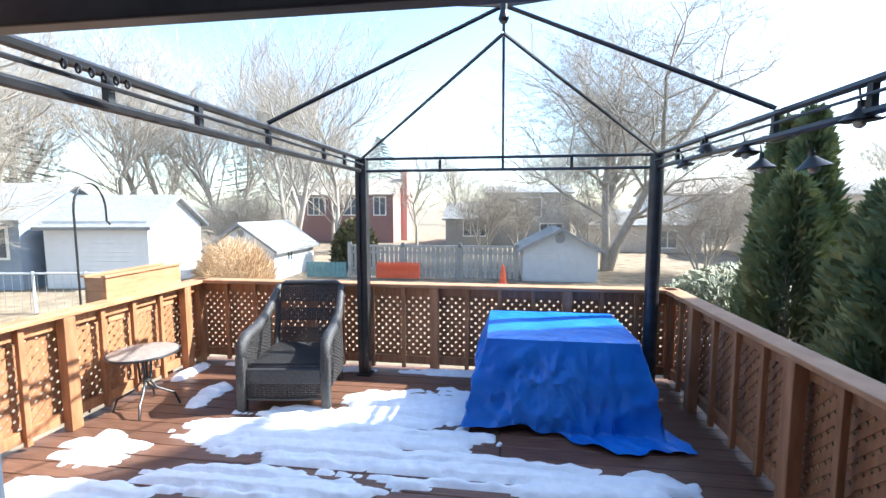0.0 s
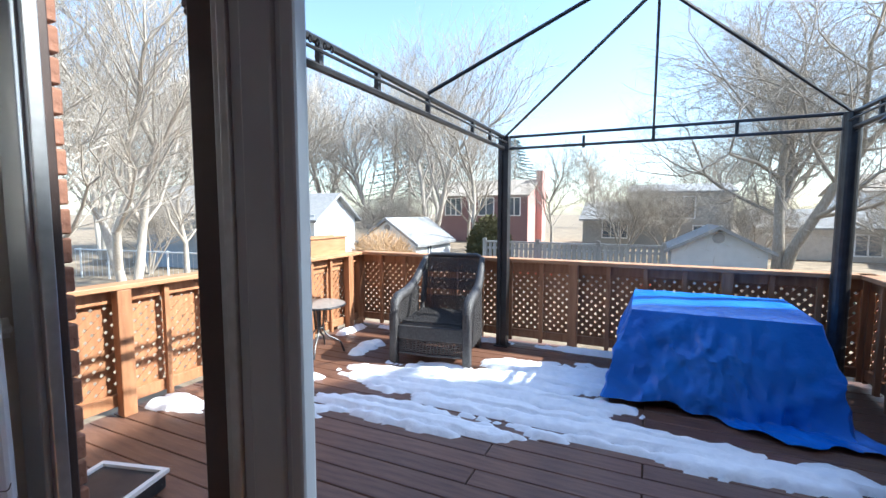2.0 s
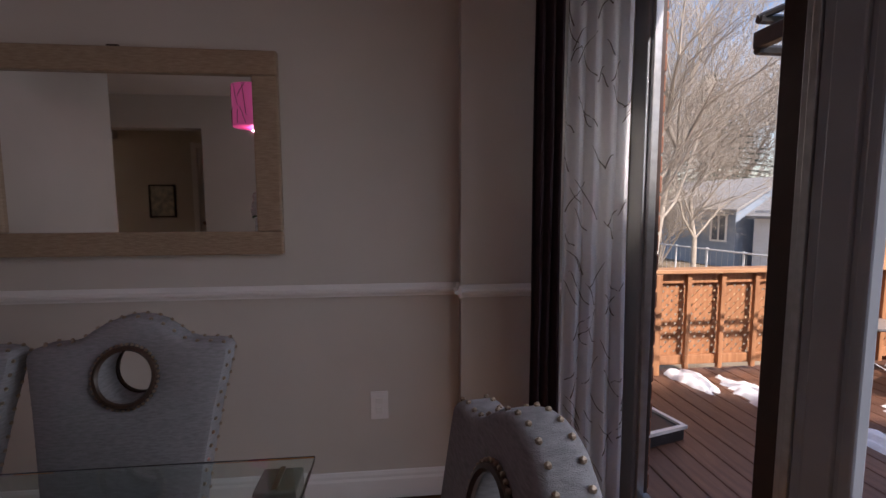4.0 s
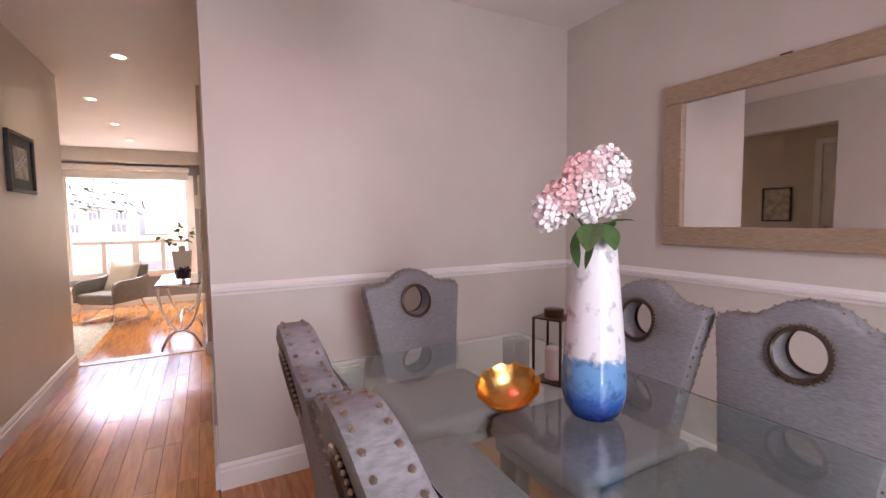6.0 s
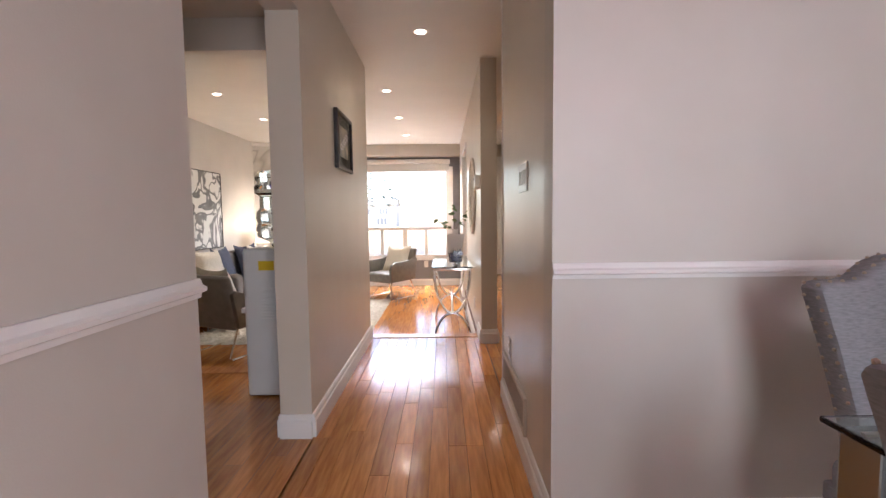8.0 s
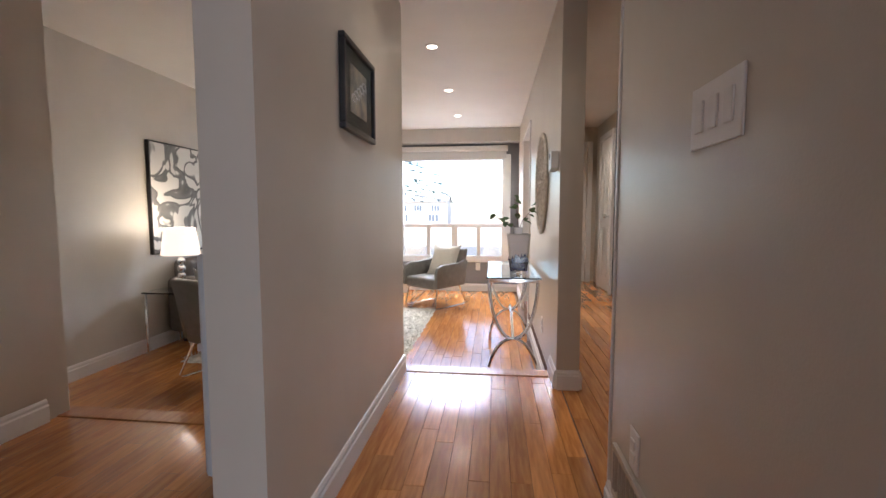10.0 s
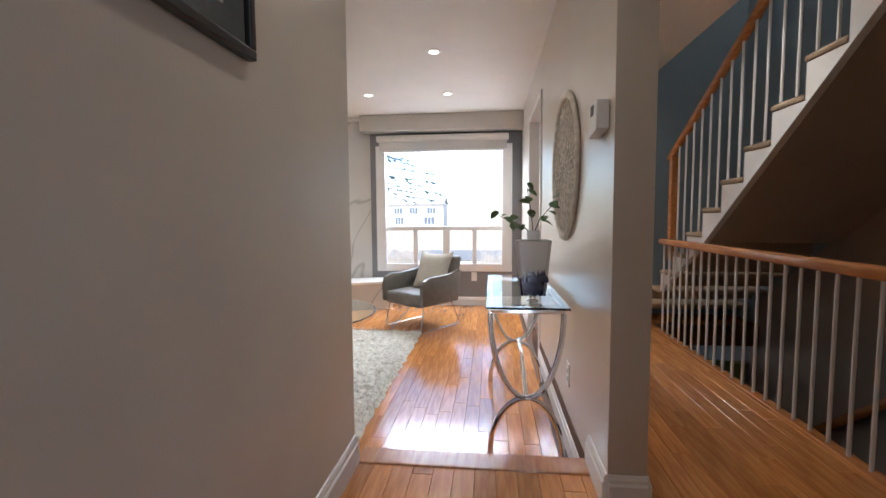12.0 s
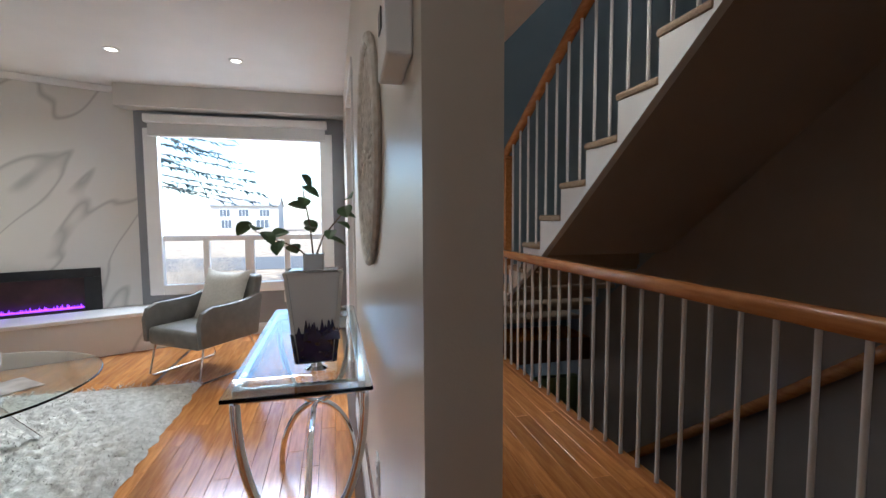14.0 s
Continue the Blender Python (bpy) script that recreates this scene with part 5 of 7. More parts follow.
def end_table_lamp(x, y, group):
    e = thing("end_table", pose(x, y, LOW), "small glass side table with thin metal legs", "table", group)
    part("tabletop", box_bm(-0.22, -0.22, 0.54, 0.22, 0.22, 0.552, 0.003), M_TOPGLASS, e)
    for sx in (-1, 1):
        for sy in (-1, 1):
            part("leg", tube_bm([(sx * 0.2, sy * 0.2, 0), (sx * 0.2, sy * 0.2, 0.54)], 0.011, 8), M_CHROME, e, "", True)
    lp = thing("table_lamp", pose(x, y, LOW + 0.552), "lit table lamp with a cream shade on stacked crystal balls", "lamp", group)
    part("base", lathe_bm([(0.07, 0), (0.07, 0.012), (0.02, 0.02), (0.012, 0.03)], 24), M_CHROME, lp, "", True)
    for k in range(4):
        part("crystal_ball", sphere_bm(0.036, (0, 0, 0.055 + 0.066 * k)), M_CHROME, lp, "", True)
    part("shade", lathe_bm([(0.155, 0.31), (0.158, 0.31), (0.125, 0.55), (0.122, 0.55)], 36), M_SHADE, lp, "cream fabric shade, lit", True)
    bulb = new("lamp_light", bpy.data.lights.new("lamp_light", 'POINT'))
    bulb.data.energy, bulb.data.color, bulb.data.shadow_soft_size = 1.1, (1.0, 0.82, 0.58), 0.06
    bulb.location = (x, y, LOW + 0.552 + 0.60)


end_table_lamp(-2.2, 2.60, "end tables with lamps")
end_table_lamp(-2.22, 5.05, "end tables with lamps")
M_CANVAS = material("abstract_canvas", (0.70, 0.70, 0.68), 0.7, bump=0.2, bump_scale=300)
n, l = M_CANVAS.node_tree.nodes, M_CANVAS.node_tree.links
tc, wv, rp = n.new("ShaderNodeTexCoord"), n.new("ShaderNodeTexNoise"), n.new("ShaderNodeValToRGB")
wv.inputs["Scale"].default_value, wv.inputs["Detail"].default_value, wv.inputs["Distortion"].default_value = 2.4, 1.5, 2.2
rp.color_ramp.elements[0].position, rp.color_ramp.elements[0].color = 0.43, (0.72, 0.72, 0.70, 1)
rp.color_ramp.elements[1].position, rp.color_ramp.elements[1].color = 0.57, (0.70, 0.70, 0.68, 1)
rp.color_ramp.elements.new(0.455).color = (0.13, 0.135, 0.14, 1)
rp.color_ramp.elements.new(0.545).color = (0.22, 0.225, 0.23, 1)
l.new(tc.outputs["Object"], wv.inputs["Vector"])
l.new(wv.outputs[0], rp.inputs[0])
l.new(rp.outputs[0], n["Principled BSDF"].inputs["Base Color"])
for y in (2.97, 3.78):
    art = thing("abstract_painting", pose(LIV_X, y, 1.18), "grey and white abstract brushstroke canvas in a thin black frame", "painting", "paired canvases over the sofa")
    part("canvas", box_bm(0.003, -0.37, -0.50, 0.03, 0.37, 0.50), M_CANVAS, art)
    part("frame", join(box_bm(0.002, -0.382, -0.512, 0.036, -0.371, 0.512), box_bm(0.002, 0.371, -0.512, 0.036, 0.382, 0.512), box_bm(0.002, -0.371, 0.501, 0.036, 0.371, 0.512), box_bm(0.002, -0.371, -0.512, 0.036, 0.371, -0.501)), M_BLACK, art)

# water cooler by the side opening
M_PLAST = material("white_plastic", (0.70, 0.71, 0.72), 0.3, color2=(0.74, 0.75, 0.76), scale=6, coarse=0.05)
wc = thing("water_cooler", pose(-0.37, 0.635, 0), "white water cooler with an upturned clear bottle", "water cooler")
part("cabinet", box_bm(-0.155, -0.155, 0.01, 0.165, 0.155, 0.885, 0.018, 3), M_PLAST, wc, "", True)
part("spill_tray", box_bm(-0.19, -0.12, 0.50, -0.15, 0.12, 0.53, 0.006), M_PLAST, wc)
part("label", box_bm(-0.06, -0.1585, 0.76, 0.03, -0.1555, 0.815), material("yellow_label", (0.75, 0.52, 0.02), 0.5, color2=(0.8, 0.57, 0.04), scale=9), wc, "yellow paper label")
for k in range(11):
    part("louvre", box_bm(-0.05, -0.161, 0.47 + k * 0.018, 0.06, -0.1555, 0.478 + k * 0.018, 0.002), M_PLAST, wc)
M_WATER = glass("pale_blue_bottle", (0.72, 0.86, 0.92))
part("bottle", lathe_bm([(0.03, 0.885), (0.05, 0.92), (0.115, 0.95), (0.12, 1.0), (0.108, 1.03), (0.12, 1.06), (0.115, 1.10), (0.095, 1.12), (0.095, 1.19), (0.12, 1.21), (0.125, 1.25), (0.108, 1.275), (0.12, 1.30), (0.10, 1.34), (0.04, 1.345)], 32), M_WATER, wc, "ribbed clear water bottle", True)

# side room picture, seen in the mirror
sp = thing("framed_picture", pose(-1.63, 0.28, 1.3), "small black-framed picture in the side room", "picture")
part("frame", join(box_bm(0.001, -0.17, 0.2, 0.02, 0.17, 0.22), box_bm(0.001, -0.17, -0.22, 0.02, 0.17, -0.2), box_bm(0.001, -0.17, -0.2, 0.02, -0.15, 0.2), box_bm(0.001, 0.15, -0.2, 0.02, 0.17, 0.2)), M_BLACK, sp)
part("print", box_bm(0.002, -0.15, -0.2, 0.008, 0.15, 0.2), M_PRINT, sp)

# recessed ceiling lights
M_BULB = glow("lit_lamp_face", (1.0, 0.88, 0.70), 2.4)
POTS = [(0.506, 1.04), (0.098, 2.44), (0.10, 3.652), (0.092, 4.87), (-0.766, 4.82), (-0.77, 3.675), (-0.78, 2.45), (-1.60, 4.79), (-1.62, 3.65), (1.583, 2.54), (1.55, 4.6), (-1.622, 2.49)]
pot = None
for k, (x, y) in enumerate(POTS):
    if pot is None:
        pot = thing("recessed_light", pose(x, y, H), "white round recessed ceiling light, switched on", "ceiling light", "recessed ceiling lights")
        part("trim_ring", lathe_bm([(0.038, -0.001), (0.038, -0.006), (0.052, -0.008), (0.058, -0.004), (0.058, -0.0005)], 28), M_TRIM, pot, "", True)
        part("lamp_face", lathe_bm([(0.005, -0.004), (0.036, -0.004), (0.036, -0.001)], 24), M_BULB, pot)
    else:
        copy_thing(pot, pose(x, y, H))
    if k in (0, 1, 2, 3, 5, 7, 9, 10):
        sl = new("pot_light", bpy.data.lights.new("pot_light", 'SPOT'))
        sl.data.energy, sl.data.color, sl.data.spot_size, sl.data.spot_blend, sl.data.shadow_soft_size = POT_W * (0.5 if k == 0 else 1.7 if k > 8 else 1.0), (1.0, 0.87, 0.70), radians(140), 0.8, 0.04
        sl.matrix_world = look((x, y, H - 0.02), (x, y, 0))


# ---- deck ----
DX0, DX1, DY0, DY1 = -0.13, 4.70, -7.76, -3.95
RAILZ = DECK + 0.88
structure("deck_frame", join(box_bm(DX0, DY0, DECK - 0.30, DX1, DY1, DECK - 0.055), *[box_bm(x, y, -1.1, x + 0.12, y + 0.12, DECK - 0.3) for x in (0.1, 2.2, 4.4) for y in (-7.5, -4.4)]), M_GAP)


def lattice_bm(w_, h_, pitch=0.078, strip=0.036, t_=0.006):
    """Two crossing layers of diagonal strips in the xz plane."""
    bm = bmesh.new()
    for layer in (0, 1):
        c = -h_ if layer == 0 else 0.0
        end = w_ if layer == 0 else w_ + h_
        off = strip * 0.7071
        while c < end:
            quad = []
            for cc, far in ((c - off, 0), (c - off, 1), (c + off, 1), (c + off, 0)):
                if layer == 0:
                    lo, hi = max(0.0, cc), min(w_, cc + h_)
                    x = lo if not far else hi
                    quad.append((x, x - cc))
                else:
                    lo, hi = max(0.0, cc - h_), min(w_, cc)
                    x = lo if not far else hi
                    quad.append((x, cc - x))
            if all(-0.001 <= q[1] <= h_ + 0.001 for q in quad) and quad[1][0] > quad[0][0] + 0.005:
                y0 = layer * t_
                lo4 = [bm.verts.new((x, y0, z)) for x, z in quad]
                hi4 = [bm.verts.new((x, y0 + t_, z)) for x, z in quad]
                for idx in range(4):
                    bm.faces.new((lo4[idx], lo4[(idx + 1) % 4], hi4[(idx + 1) % 4], hi4[idx]))
                bm.faces.new(lo4[::-1])
                bm.faces.new(hi4)
            c += pitch * 1.4142 / 1.0 * 0.72
    return bm


def fence(name, m, length, label, bay=0.315, post_every=4, start_posts=0):
    """A deck railing along +x with its inner face towards -y."""
    f = thing(name, m, label, "railing")
    top = RAILZ - DECK
    part("cap_rail", box_bm(-0.03, -0.09, top - 0.035, length + 0.03, 0.06, top, 0.006), M_RAILWOOD, f, "weathered lighter cap rail")
    part("top_rail", box_bm(0, -0.01, top - 0.125, length, 0.028, top - 0.036, 0.004), M_FENCE, f)
    part("bottom_rail", box_bm(0, -0.01, 0.06, length, 0.028, 0.14, 0.004), M_FENCE, f)
    n_bay = max(1, round(length / bay))
    b_ = length / n_bay
    lat, stud, post = None, None, None
    for k in range(n_bay + 1):
        x = k * b_
        if k % post_every == start_posts % post_every:
            if post is None:
                post = part("post", box_bm(-0.044, -0.085, 0, 0.044, -0.012, top - 0.036, 0.006), M_FENCE, f)
                post.location.x = x
            else:
                o = new("post", post.data)
                o.parent, o.location = f, (x, 0, 0)
        else:
            if stud is None:
                stud = part("stud", box_bm(-0.019, -0.048, 0.03, 0.019, -0.012, top - 0.036, 0.004), M_FENCE, f)
                stud.location.x = x
            else:
                o = new("stud", stud.data)
                o.parent, o.location = f, (x, 0, 0)
        if k < n_bay:
            if lat is None:
                lat = part("lattice", lattice_bm(b_, top - 0.12 - 0.13), M_FENCE, f, "diagonal wooden lattice")
                lat.location = (x, 0.030, 0.13)
            else:
                o = new("lattice", lat.data)
                o.parent, o.location = f, (x, 0.030, 0.13)
    return f


fence("deck_railing", pose(4.64, -7.68, DECK, 0, 0, 180), 4.72, "brown stained lattice railing along the far side of the deck", start_posts=0)
fence("deck_railing", pose(4.64, -4.05, DECK, 0, 0, -90) @ pose(0, 0, 0), 3.63, "sunlit brown lattice railing along the side of the deck", start_posts=3)
fence("deck_railing", pose(-0.08, -7.68, DECK, 0, 0, 90), 3.04, "shaded brown lattice railing along the hedge side", start_posts=2)
box_p = thing("planter_box", pose(4.76, -7.0, RAILZ - 0.19), "long wooden planter box on the railing", "planter")
part("side", join(box_bm(-0.10, -0.42, 0, -0.08, 0.42, 0.37, 0.004), box_bm(0.08, -0.42, 0, 0.10, 0.42, 0.37, 0.004)), M_RAILWOOD, box_p)
for y in (-0.42, 0.40):
    part("end_board", box_bm(-0.08, y, 0, 0.08, y + 0.02, 0.37, 0.004), M_RAILWOOD, box_p)
part("soil", box_bm(-0.08, -0.40, 0, 0.08, 0.40, 0.33), M_LAWN, box_p)
part("rim", join(box_bm(-0.115, -0.435, 0.37, -0.075, 0.435, 0.388), box_bm(0.075, -0.435, 0.37, 0.115, 0.435, 0.388)), M_RAILWOOD, box_p)
part("bracket", join(*[box_bm(-0.03, y - 0.03, -1.6, 0.03, y + 0.03, 0.0) for y in (-0.3, 0.3)]), M_FENCE, box_p)
hook = thing("plant_hook", pose(4.72, -6.41, DECK), "tall black shepherd's hook fixed to the railing", "plant hook")
part("pole", tube_bm([(0.0, 0, 0.0), (0, 0, 1.6)] + [(0.0, -0.14 + 0.14 * math.cos(t), 1.6 + 0.22 * math.sin(t)) for t in (math.pi * k / 14 for k in range(1, 15))] + [(0, -0.28, 1.52), (0, -0.31, 1.49)], 0.008, 8), M_STEEL, hook, "", True)

# gazebo frame
gaz = thing("gazebo_frame", pose(1.475, -6.0, DECK), "black steel gazebo frame without its canopy", "gazebo")
GX, GZ = 1.315, 1.90 - DECK
YF, YN = -1.5, 1.8
for x in (-GX, GX):
    for y in (YF, YN):
        if x > 0 and y > 0:
            continue
        part("post", join(box_bm(x - 0.05, y - 0.05, 0, x - 0.015, y + 0.05, GZ), box_bm(x + 0.015, y - 0.05, 0, x + 0.05, y + 0.05, GZ), box_bm(x - 0.015, y - 0.03, 0, x + 0.015, y + 0.03, GZ), box_bm(x - 0.07, y - 0.07, 0, x + 0.07, y + 0.07, 0.012)) if x > 0 else
             join(moved(lathe_bm([(0.06, 0.0), (0.06, GZ)], 20), pose(x, y, 0))), M_STEEL, gaz, "black steel post")
for z, r_ in ((GZ - 0.005, 0.014), (GZ - 0.115, 0.014)):
    for a, b in (((-GX, YF), (GX, YF)), ((GX, YF), (GX, YN)), ((-GX, YF), (-GX, YN))):
        d_ = Vector((b[0] - a[0], b[1] - a[1], 0)).normalized()
        part("beam", tube_bm([(a[0], a[1], z), (b[0], b[1], z)], r_ * (1.3 if a[0] == b[0] else 1.0), 6), M_STEEL, gaz)
part("front_fascia", box_bm(-GX, YN - 0.02, GZ - 0.115, GX, YN + 0.02, GZ - 0.055, 0.004), M_STEEL, gaz)
for x in (-GX, GX):
    part("curtain_rail", tube_bm([(x * 0.975, YF, GZ - 0.06), (x * 0.975, YN, GZ - 0.06)], 0.008, 6), M_STEEL, gaz)
    for y in (-1.05, -0.62, 0.17, 0.75, 1.2):
        part("spacer", box_bm(x - 0.012, y - 0.014, GZ - 0.115, x + 0.012, y + 0.014, GZ - 0.005), M_STEEL, gaz)
for x in (0.0, -0.6, 0.6):
    part("spacer", box_bm(x - 0.012, YF - 0.012, GZ - 0.115, x + 0.012, YF + 0.012, GZ), M_STEEL, gaz)
apex, apex_low = (0.0, -0.21, 2.64 - DECK), (0.0, -0.21, 2.48 - DECK)
for x, y in ((-GX, YF), (GX, YF)):
    part("rafter", tube_bm([(x, y, GZ), apex_low], 0.012, 6), M_STEEL, gaz)
for x in (-GX, GX):
    part("rafter", tube_bm([(x, 0.17, GZ + 0.02), apex], 0.013, 6), M_STEEL, gaz)
    part("rafter", tube_bm([(x, YN, GZ), apex], 0.012, 6), M_STEEL, gaz)
part("rafter", tube_bm([(0, YF, GZ), apex], 0.010, 6), M_STEEL, gaz)
part("hub", lathe_bm([(0.02, 2.46 - DECK), (0.03, 2.48 - DECK), (0.02, 2.52 - DECK), (0.018, 2.63 - DECK), (0.03, 2.65 - DECK)], 12), M_STEEL, gaz)
gaz.children[-1].location.y = -0.21
for k in range(6):
    part("curtain_ring", tube_bm([(GX * 0.975 + 0.008 * math.sin(t), 1.38 - 0.045 * k, GZ - 0.03 + 0.014 * math.cos(t)) for t in (2 * math.pi * q / 10 for q in range(10))], 0.004, 5, True), M_STEEL, gaz)
M_BULBG = material("bulb_glass", (0.5, 0.5, 0.5), 0.1, color2=(0.55, 0.55, 0.55), scale=9)
lamp0 = None
for k, (y, z) in enumerate(((-5.30, 1.76), (-5.53, 1.61), (-6.08, 1.73), (-6.55, 1.81), (-5.92, 1.64), (-6.9, 1.74), (-4.9, 1.7))):
    if lamp0 is None:
        lamp0 = thing("string_light", pose(0.16, y, z), "small black cone-shaded bulb on an outdoor string", "string light", "string lights on the gazebo")
        part("shade", lathe_bm([(0.062, 0.0), (0.066, 0.002), (0.03, 0.032), (0.012, 0.05), (0.012, 0.075)], 20), M_STEEL, lamp0, "", True)
        part("bulb", sphere_bm(0.022, (0, 0, -0.006)), M_BULBG, lamp0, "", True)
        part("lead", tube_bm([(0, 0, 0.07), (0.01, 0.0, 0.12)], 0.004, 5), M_STEEL, lamp0)
    else:
        copy_thing(lamp0, pose(0.16, y, z, 8 * (k % 3) - 6, 10 * (k % 2), 0))
wire = tagged(mesh_ob("light_cable", tube_bm([(0.16, -4.4 - 0.16 * k, 1.80 - 0.05 * abs(math.sin(k * 0.9))) for k in range(20)], 0.004, 5), M_STEEL), "thin black cable of the string lights", "cable")

# covered table under a blue tarp
TX, TY = 1.035, -7.07
tarp = thing("tarp_cover", pose(TX, TY, DECK), "blue plastic tarp draped over an outdoor table", "tarp")
TOP = 0.675
nu, rings = 260, 64
verts, faces = [], []
hw, hd = 0.53, 0.44


def ridged(p):
    return 1 - 2 * abs(noise.noise(p))


def tarp_point(a, v):
    """a: angle round the table, v: 0 at the centre of the top, 1 at the hem."""
    ca, sa = math.cos(a), math.sin(a)
    k = min(hw / max(1e-6, abs(ca)), hd / max(1e-6, abs(sa)))
    ex, ey = ca * k, sa * k
    if v < 0.4:
        u = v / 0.4
        p = Vector((ex * u, ey * u, 3))
        return (ex * u, ey * u, TOP + 0.008 * noise.noise(p * 4) + 0.006 * ridged(p * 11) * u - 0.010 * u ** 8)
    s = (v - 0.4) / 0.6
    corner = min(abs(ca) * k / hw, abs(sa) * k / hd) ** 4
    deg = math.degrees(a) % 360
    flap = max(0.0, 1 - ((deg - 122) / 32) ** 2)
    hem = 0.03 + 0.035 * (0.5 + 0.5 * math.sin(3 * a + 0.4)) + 0.05 * max(0.0, 1 - abs(deg - 62) / 14)
    fall = min(1.0, s / (1 - 0.24 * flap))
    past = max(0.0, s - (1 - 0.24 * flap)) / 0.24
    p = Vector((ex * 2.2, ey * 2.2, s * 0.9))
    fold = s * (0.06 * noise.noise(Vector((ex * 4.2, ey * 4.2, s * 0.5 + 7))) + 0.035 * ridged(Vector((ex * 7, ey * 7, s * 1.3))) - 0.02)
    crease = 0.040 * ridged(p * 2.1) + 0.026 * ridged(p * 4.6 + Vector((0, 0, 4))) + 0.013 * ridged(p * 11)
    out = 0.012 + 0.075 * s + 0.11 * corner * s ** 1.2 + fold + crease * min(1, 3 * s) + past * (0.25 + 0.05 * math.sin(5 * a))
    side = -0.03 * past
    ground = 0.012 + 0.03 * max(0, noise.noise(p * 4)) + 0.02 * max(0, ridged(Vector((ex * 9, ey * 9, s * 8))))
    z = TOP - 0.006 + (hem * (1 - flap) + 0.03 * flap - TOP) * fall
    if past > 0:
        z = ground
    return (ex + ca * out + side, ey + sa * out, max(0.008, z + 0.006 * noise.noise(p * 9) * s))


for j in range(rings + 1):
    for i in range(nu):
        verts.append(tarp_point(2 * math.pi * i / nu, 0.02 + 0.98 * j / rings))
for j in range(rings):
    for i in range(nu):
        a, b = j * nu + i, j * nu + (i + 1) % nu
        faces.append((a, b, b + nu, a + nu))
faces.append(tuple(range(nu)))
me = bpy.data.meshes.new("sheet")
me.from_pydata(verts, [], faces)
me.materials.append(M_TARP)
me.shade_smooth()
me.set_sharp_from_angle(angle=radians(35))
sh = new("sheet", me)
sh.parent = tarp

# wicker armchair
wch = thing("wicker_armchair", pose(3.235, -7.0, DECK, 0, 0, 8), "dark brown woven wicker armchair on the deck", "armchair")


def weave_bm(p00, p10, p01, p11, nu_, nv_, r_=0.0045, gap=()):
    """Woven strands over a four-cornered panel; rows in gap are left open."""
    bm = bmesh.new()
    c = [Vector(p) for p in (p00, p10, p01, p11)]
    at = lambda u, v: c[0].lerp(c[1], u).lerp(c[2].lerp(c[3], u), v)
    nrm = (c[1] - c[0]).cross(c[2] - c[0]).normalized()
    out = []
    for j in range(nv_ + 1):
        v = j / nv_
        if any(a < v < b for a, b in gap):
            continue
        out.append(tube_bm([at(i / nu_, v) + nrm * r_ * (1 if (i + j) % 2 else -1) for i in range(nu_ + 1)], r_ * 1.25, 4))
    for i in range(nu_ + 1):
        out.append(tube_bm([at(i / nu_, 0), at(i / nu_, 1)], r_, 4))
    return join(bm, *out)


part("backrest", weave_bm((-0.27, -0.24, 0.36), (0.27, -0.24, 0.36), (-0.29, -0.42, 0.88), (0.29, -0.42, 0.88), 26, 46, gap=((0.30, 0.40), (0.62, 0.72))), M_WICKER, wch, "woven back with two open bands")
part("back_frame", tube_bm([(-0.28, -0.22, 0.30), (-0.30, -0.43, 0.88), (-0.24, -0.45, 0.905), (0.24, -0.45, 0.905), (0.30, -0.43, 0.88), (0.28, -0.22, 0.30)], 0.026, 10), M_WICKER, wch, "", True)
part("seat", join(box_bm(-0.29, -0.26, 0.29, 0.29, 0.33, 0.37, 0.025, 3)), M_WICKER, wch, "", True)
part("seat_weave", weave_bm((-0.27, -0.24, 0.378), (0.27, -0.24, 0.378), (-0.27, 0.32, 0.378), (0.27, 0.32, 0.378), 26, 34), M_WICKER, wch)
for s in (-1, 1):
    path = [(s * 0.335, 0.36, 0.02), (s * 0.335, 0.37, 0.45), (s * 0.335, 0.34, 0.535), (s * 0.335, 0.26, 0.58), (s * 0.33, 0.05, 0.60), (s * 0.325, -0.15, 0.66), (s * 0.31, -0.30, 0.78), (s * 0.30, -0.42, 0.88)]
    part("armrest", tube_bm(path, [0.034, 0.036, 0.046, 0.05, 0.048, 0.042, 0.036, 0.028], 10), M_WICKER, wch, "", True)
    part("side_panel", weave_bm((s * 0.335, -0.26, 0.14), (s * 0.335, 0.34, 0.14), (s * 0.325, -0.26, 0.60), (s * 0.335, 0.34, 0.53), 22, 30), M_WICKER, wch)
    part("front_leg", box_bm(s * 0.335 - 0.036, 0.325, 0, s * 0.335 + 0.036, 0.40, 0.46, 0.016, 3), M_WICKER, wch, "", True)
    part("back_leg", tube_bm([(s * 0.30, -0.30, 0), (s * 0.29, -0.24, 0.34)], 0.024, 8), M_WICKER, wch, "", True)
part("apron", join(box_bm(-0.31, 0.33, 0.22, 0.31, 0.365, 0.345, 0.01), tube_bm([(-0.30, 0.355, 0.10), (0, 0.355, 0.09), (0.30, 0.355, 0.10)], 0.012, 6)), M_WICKER, wch)
part("lower_weave", weave_bm((-0.30, 0.345, 0.10), (0.30, 0.345, 0.10), (-0.30, 0.345, 0.24), (0.30, 0.345, 0.24), 18, 9), M_WICKER, wch)

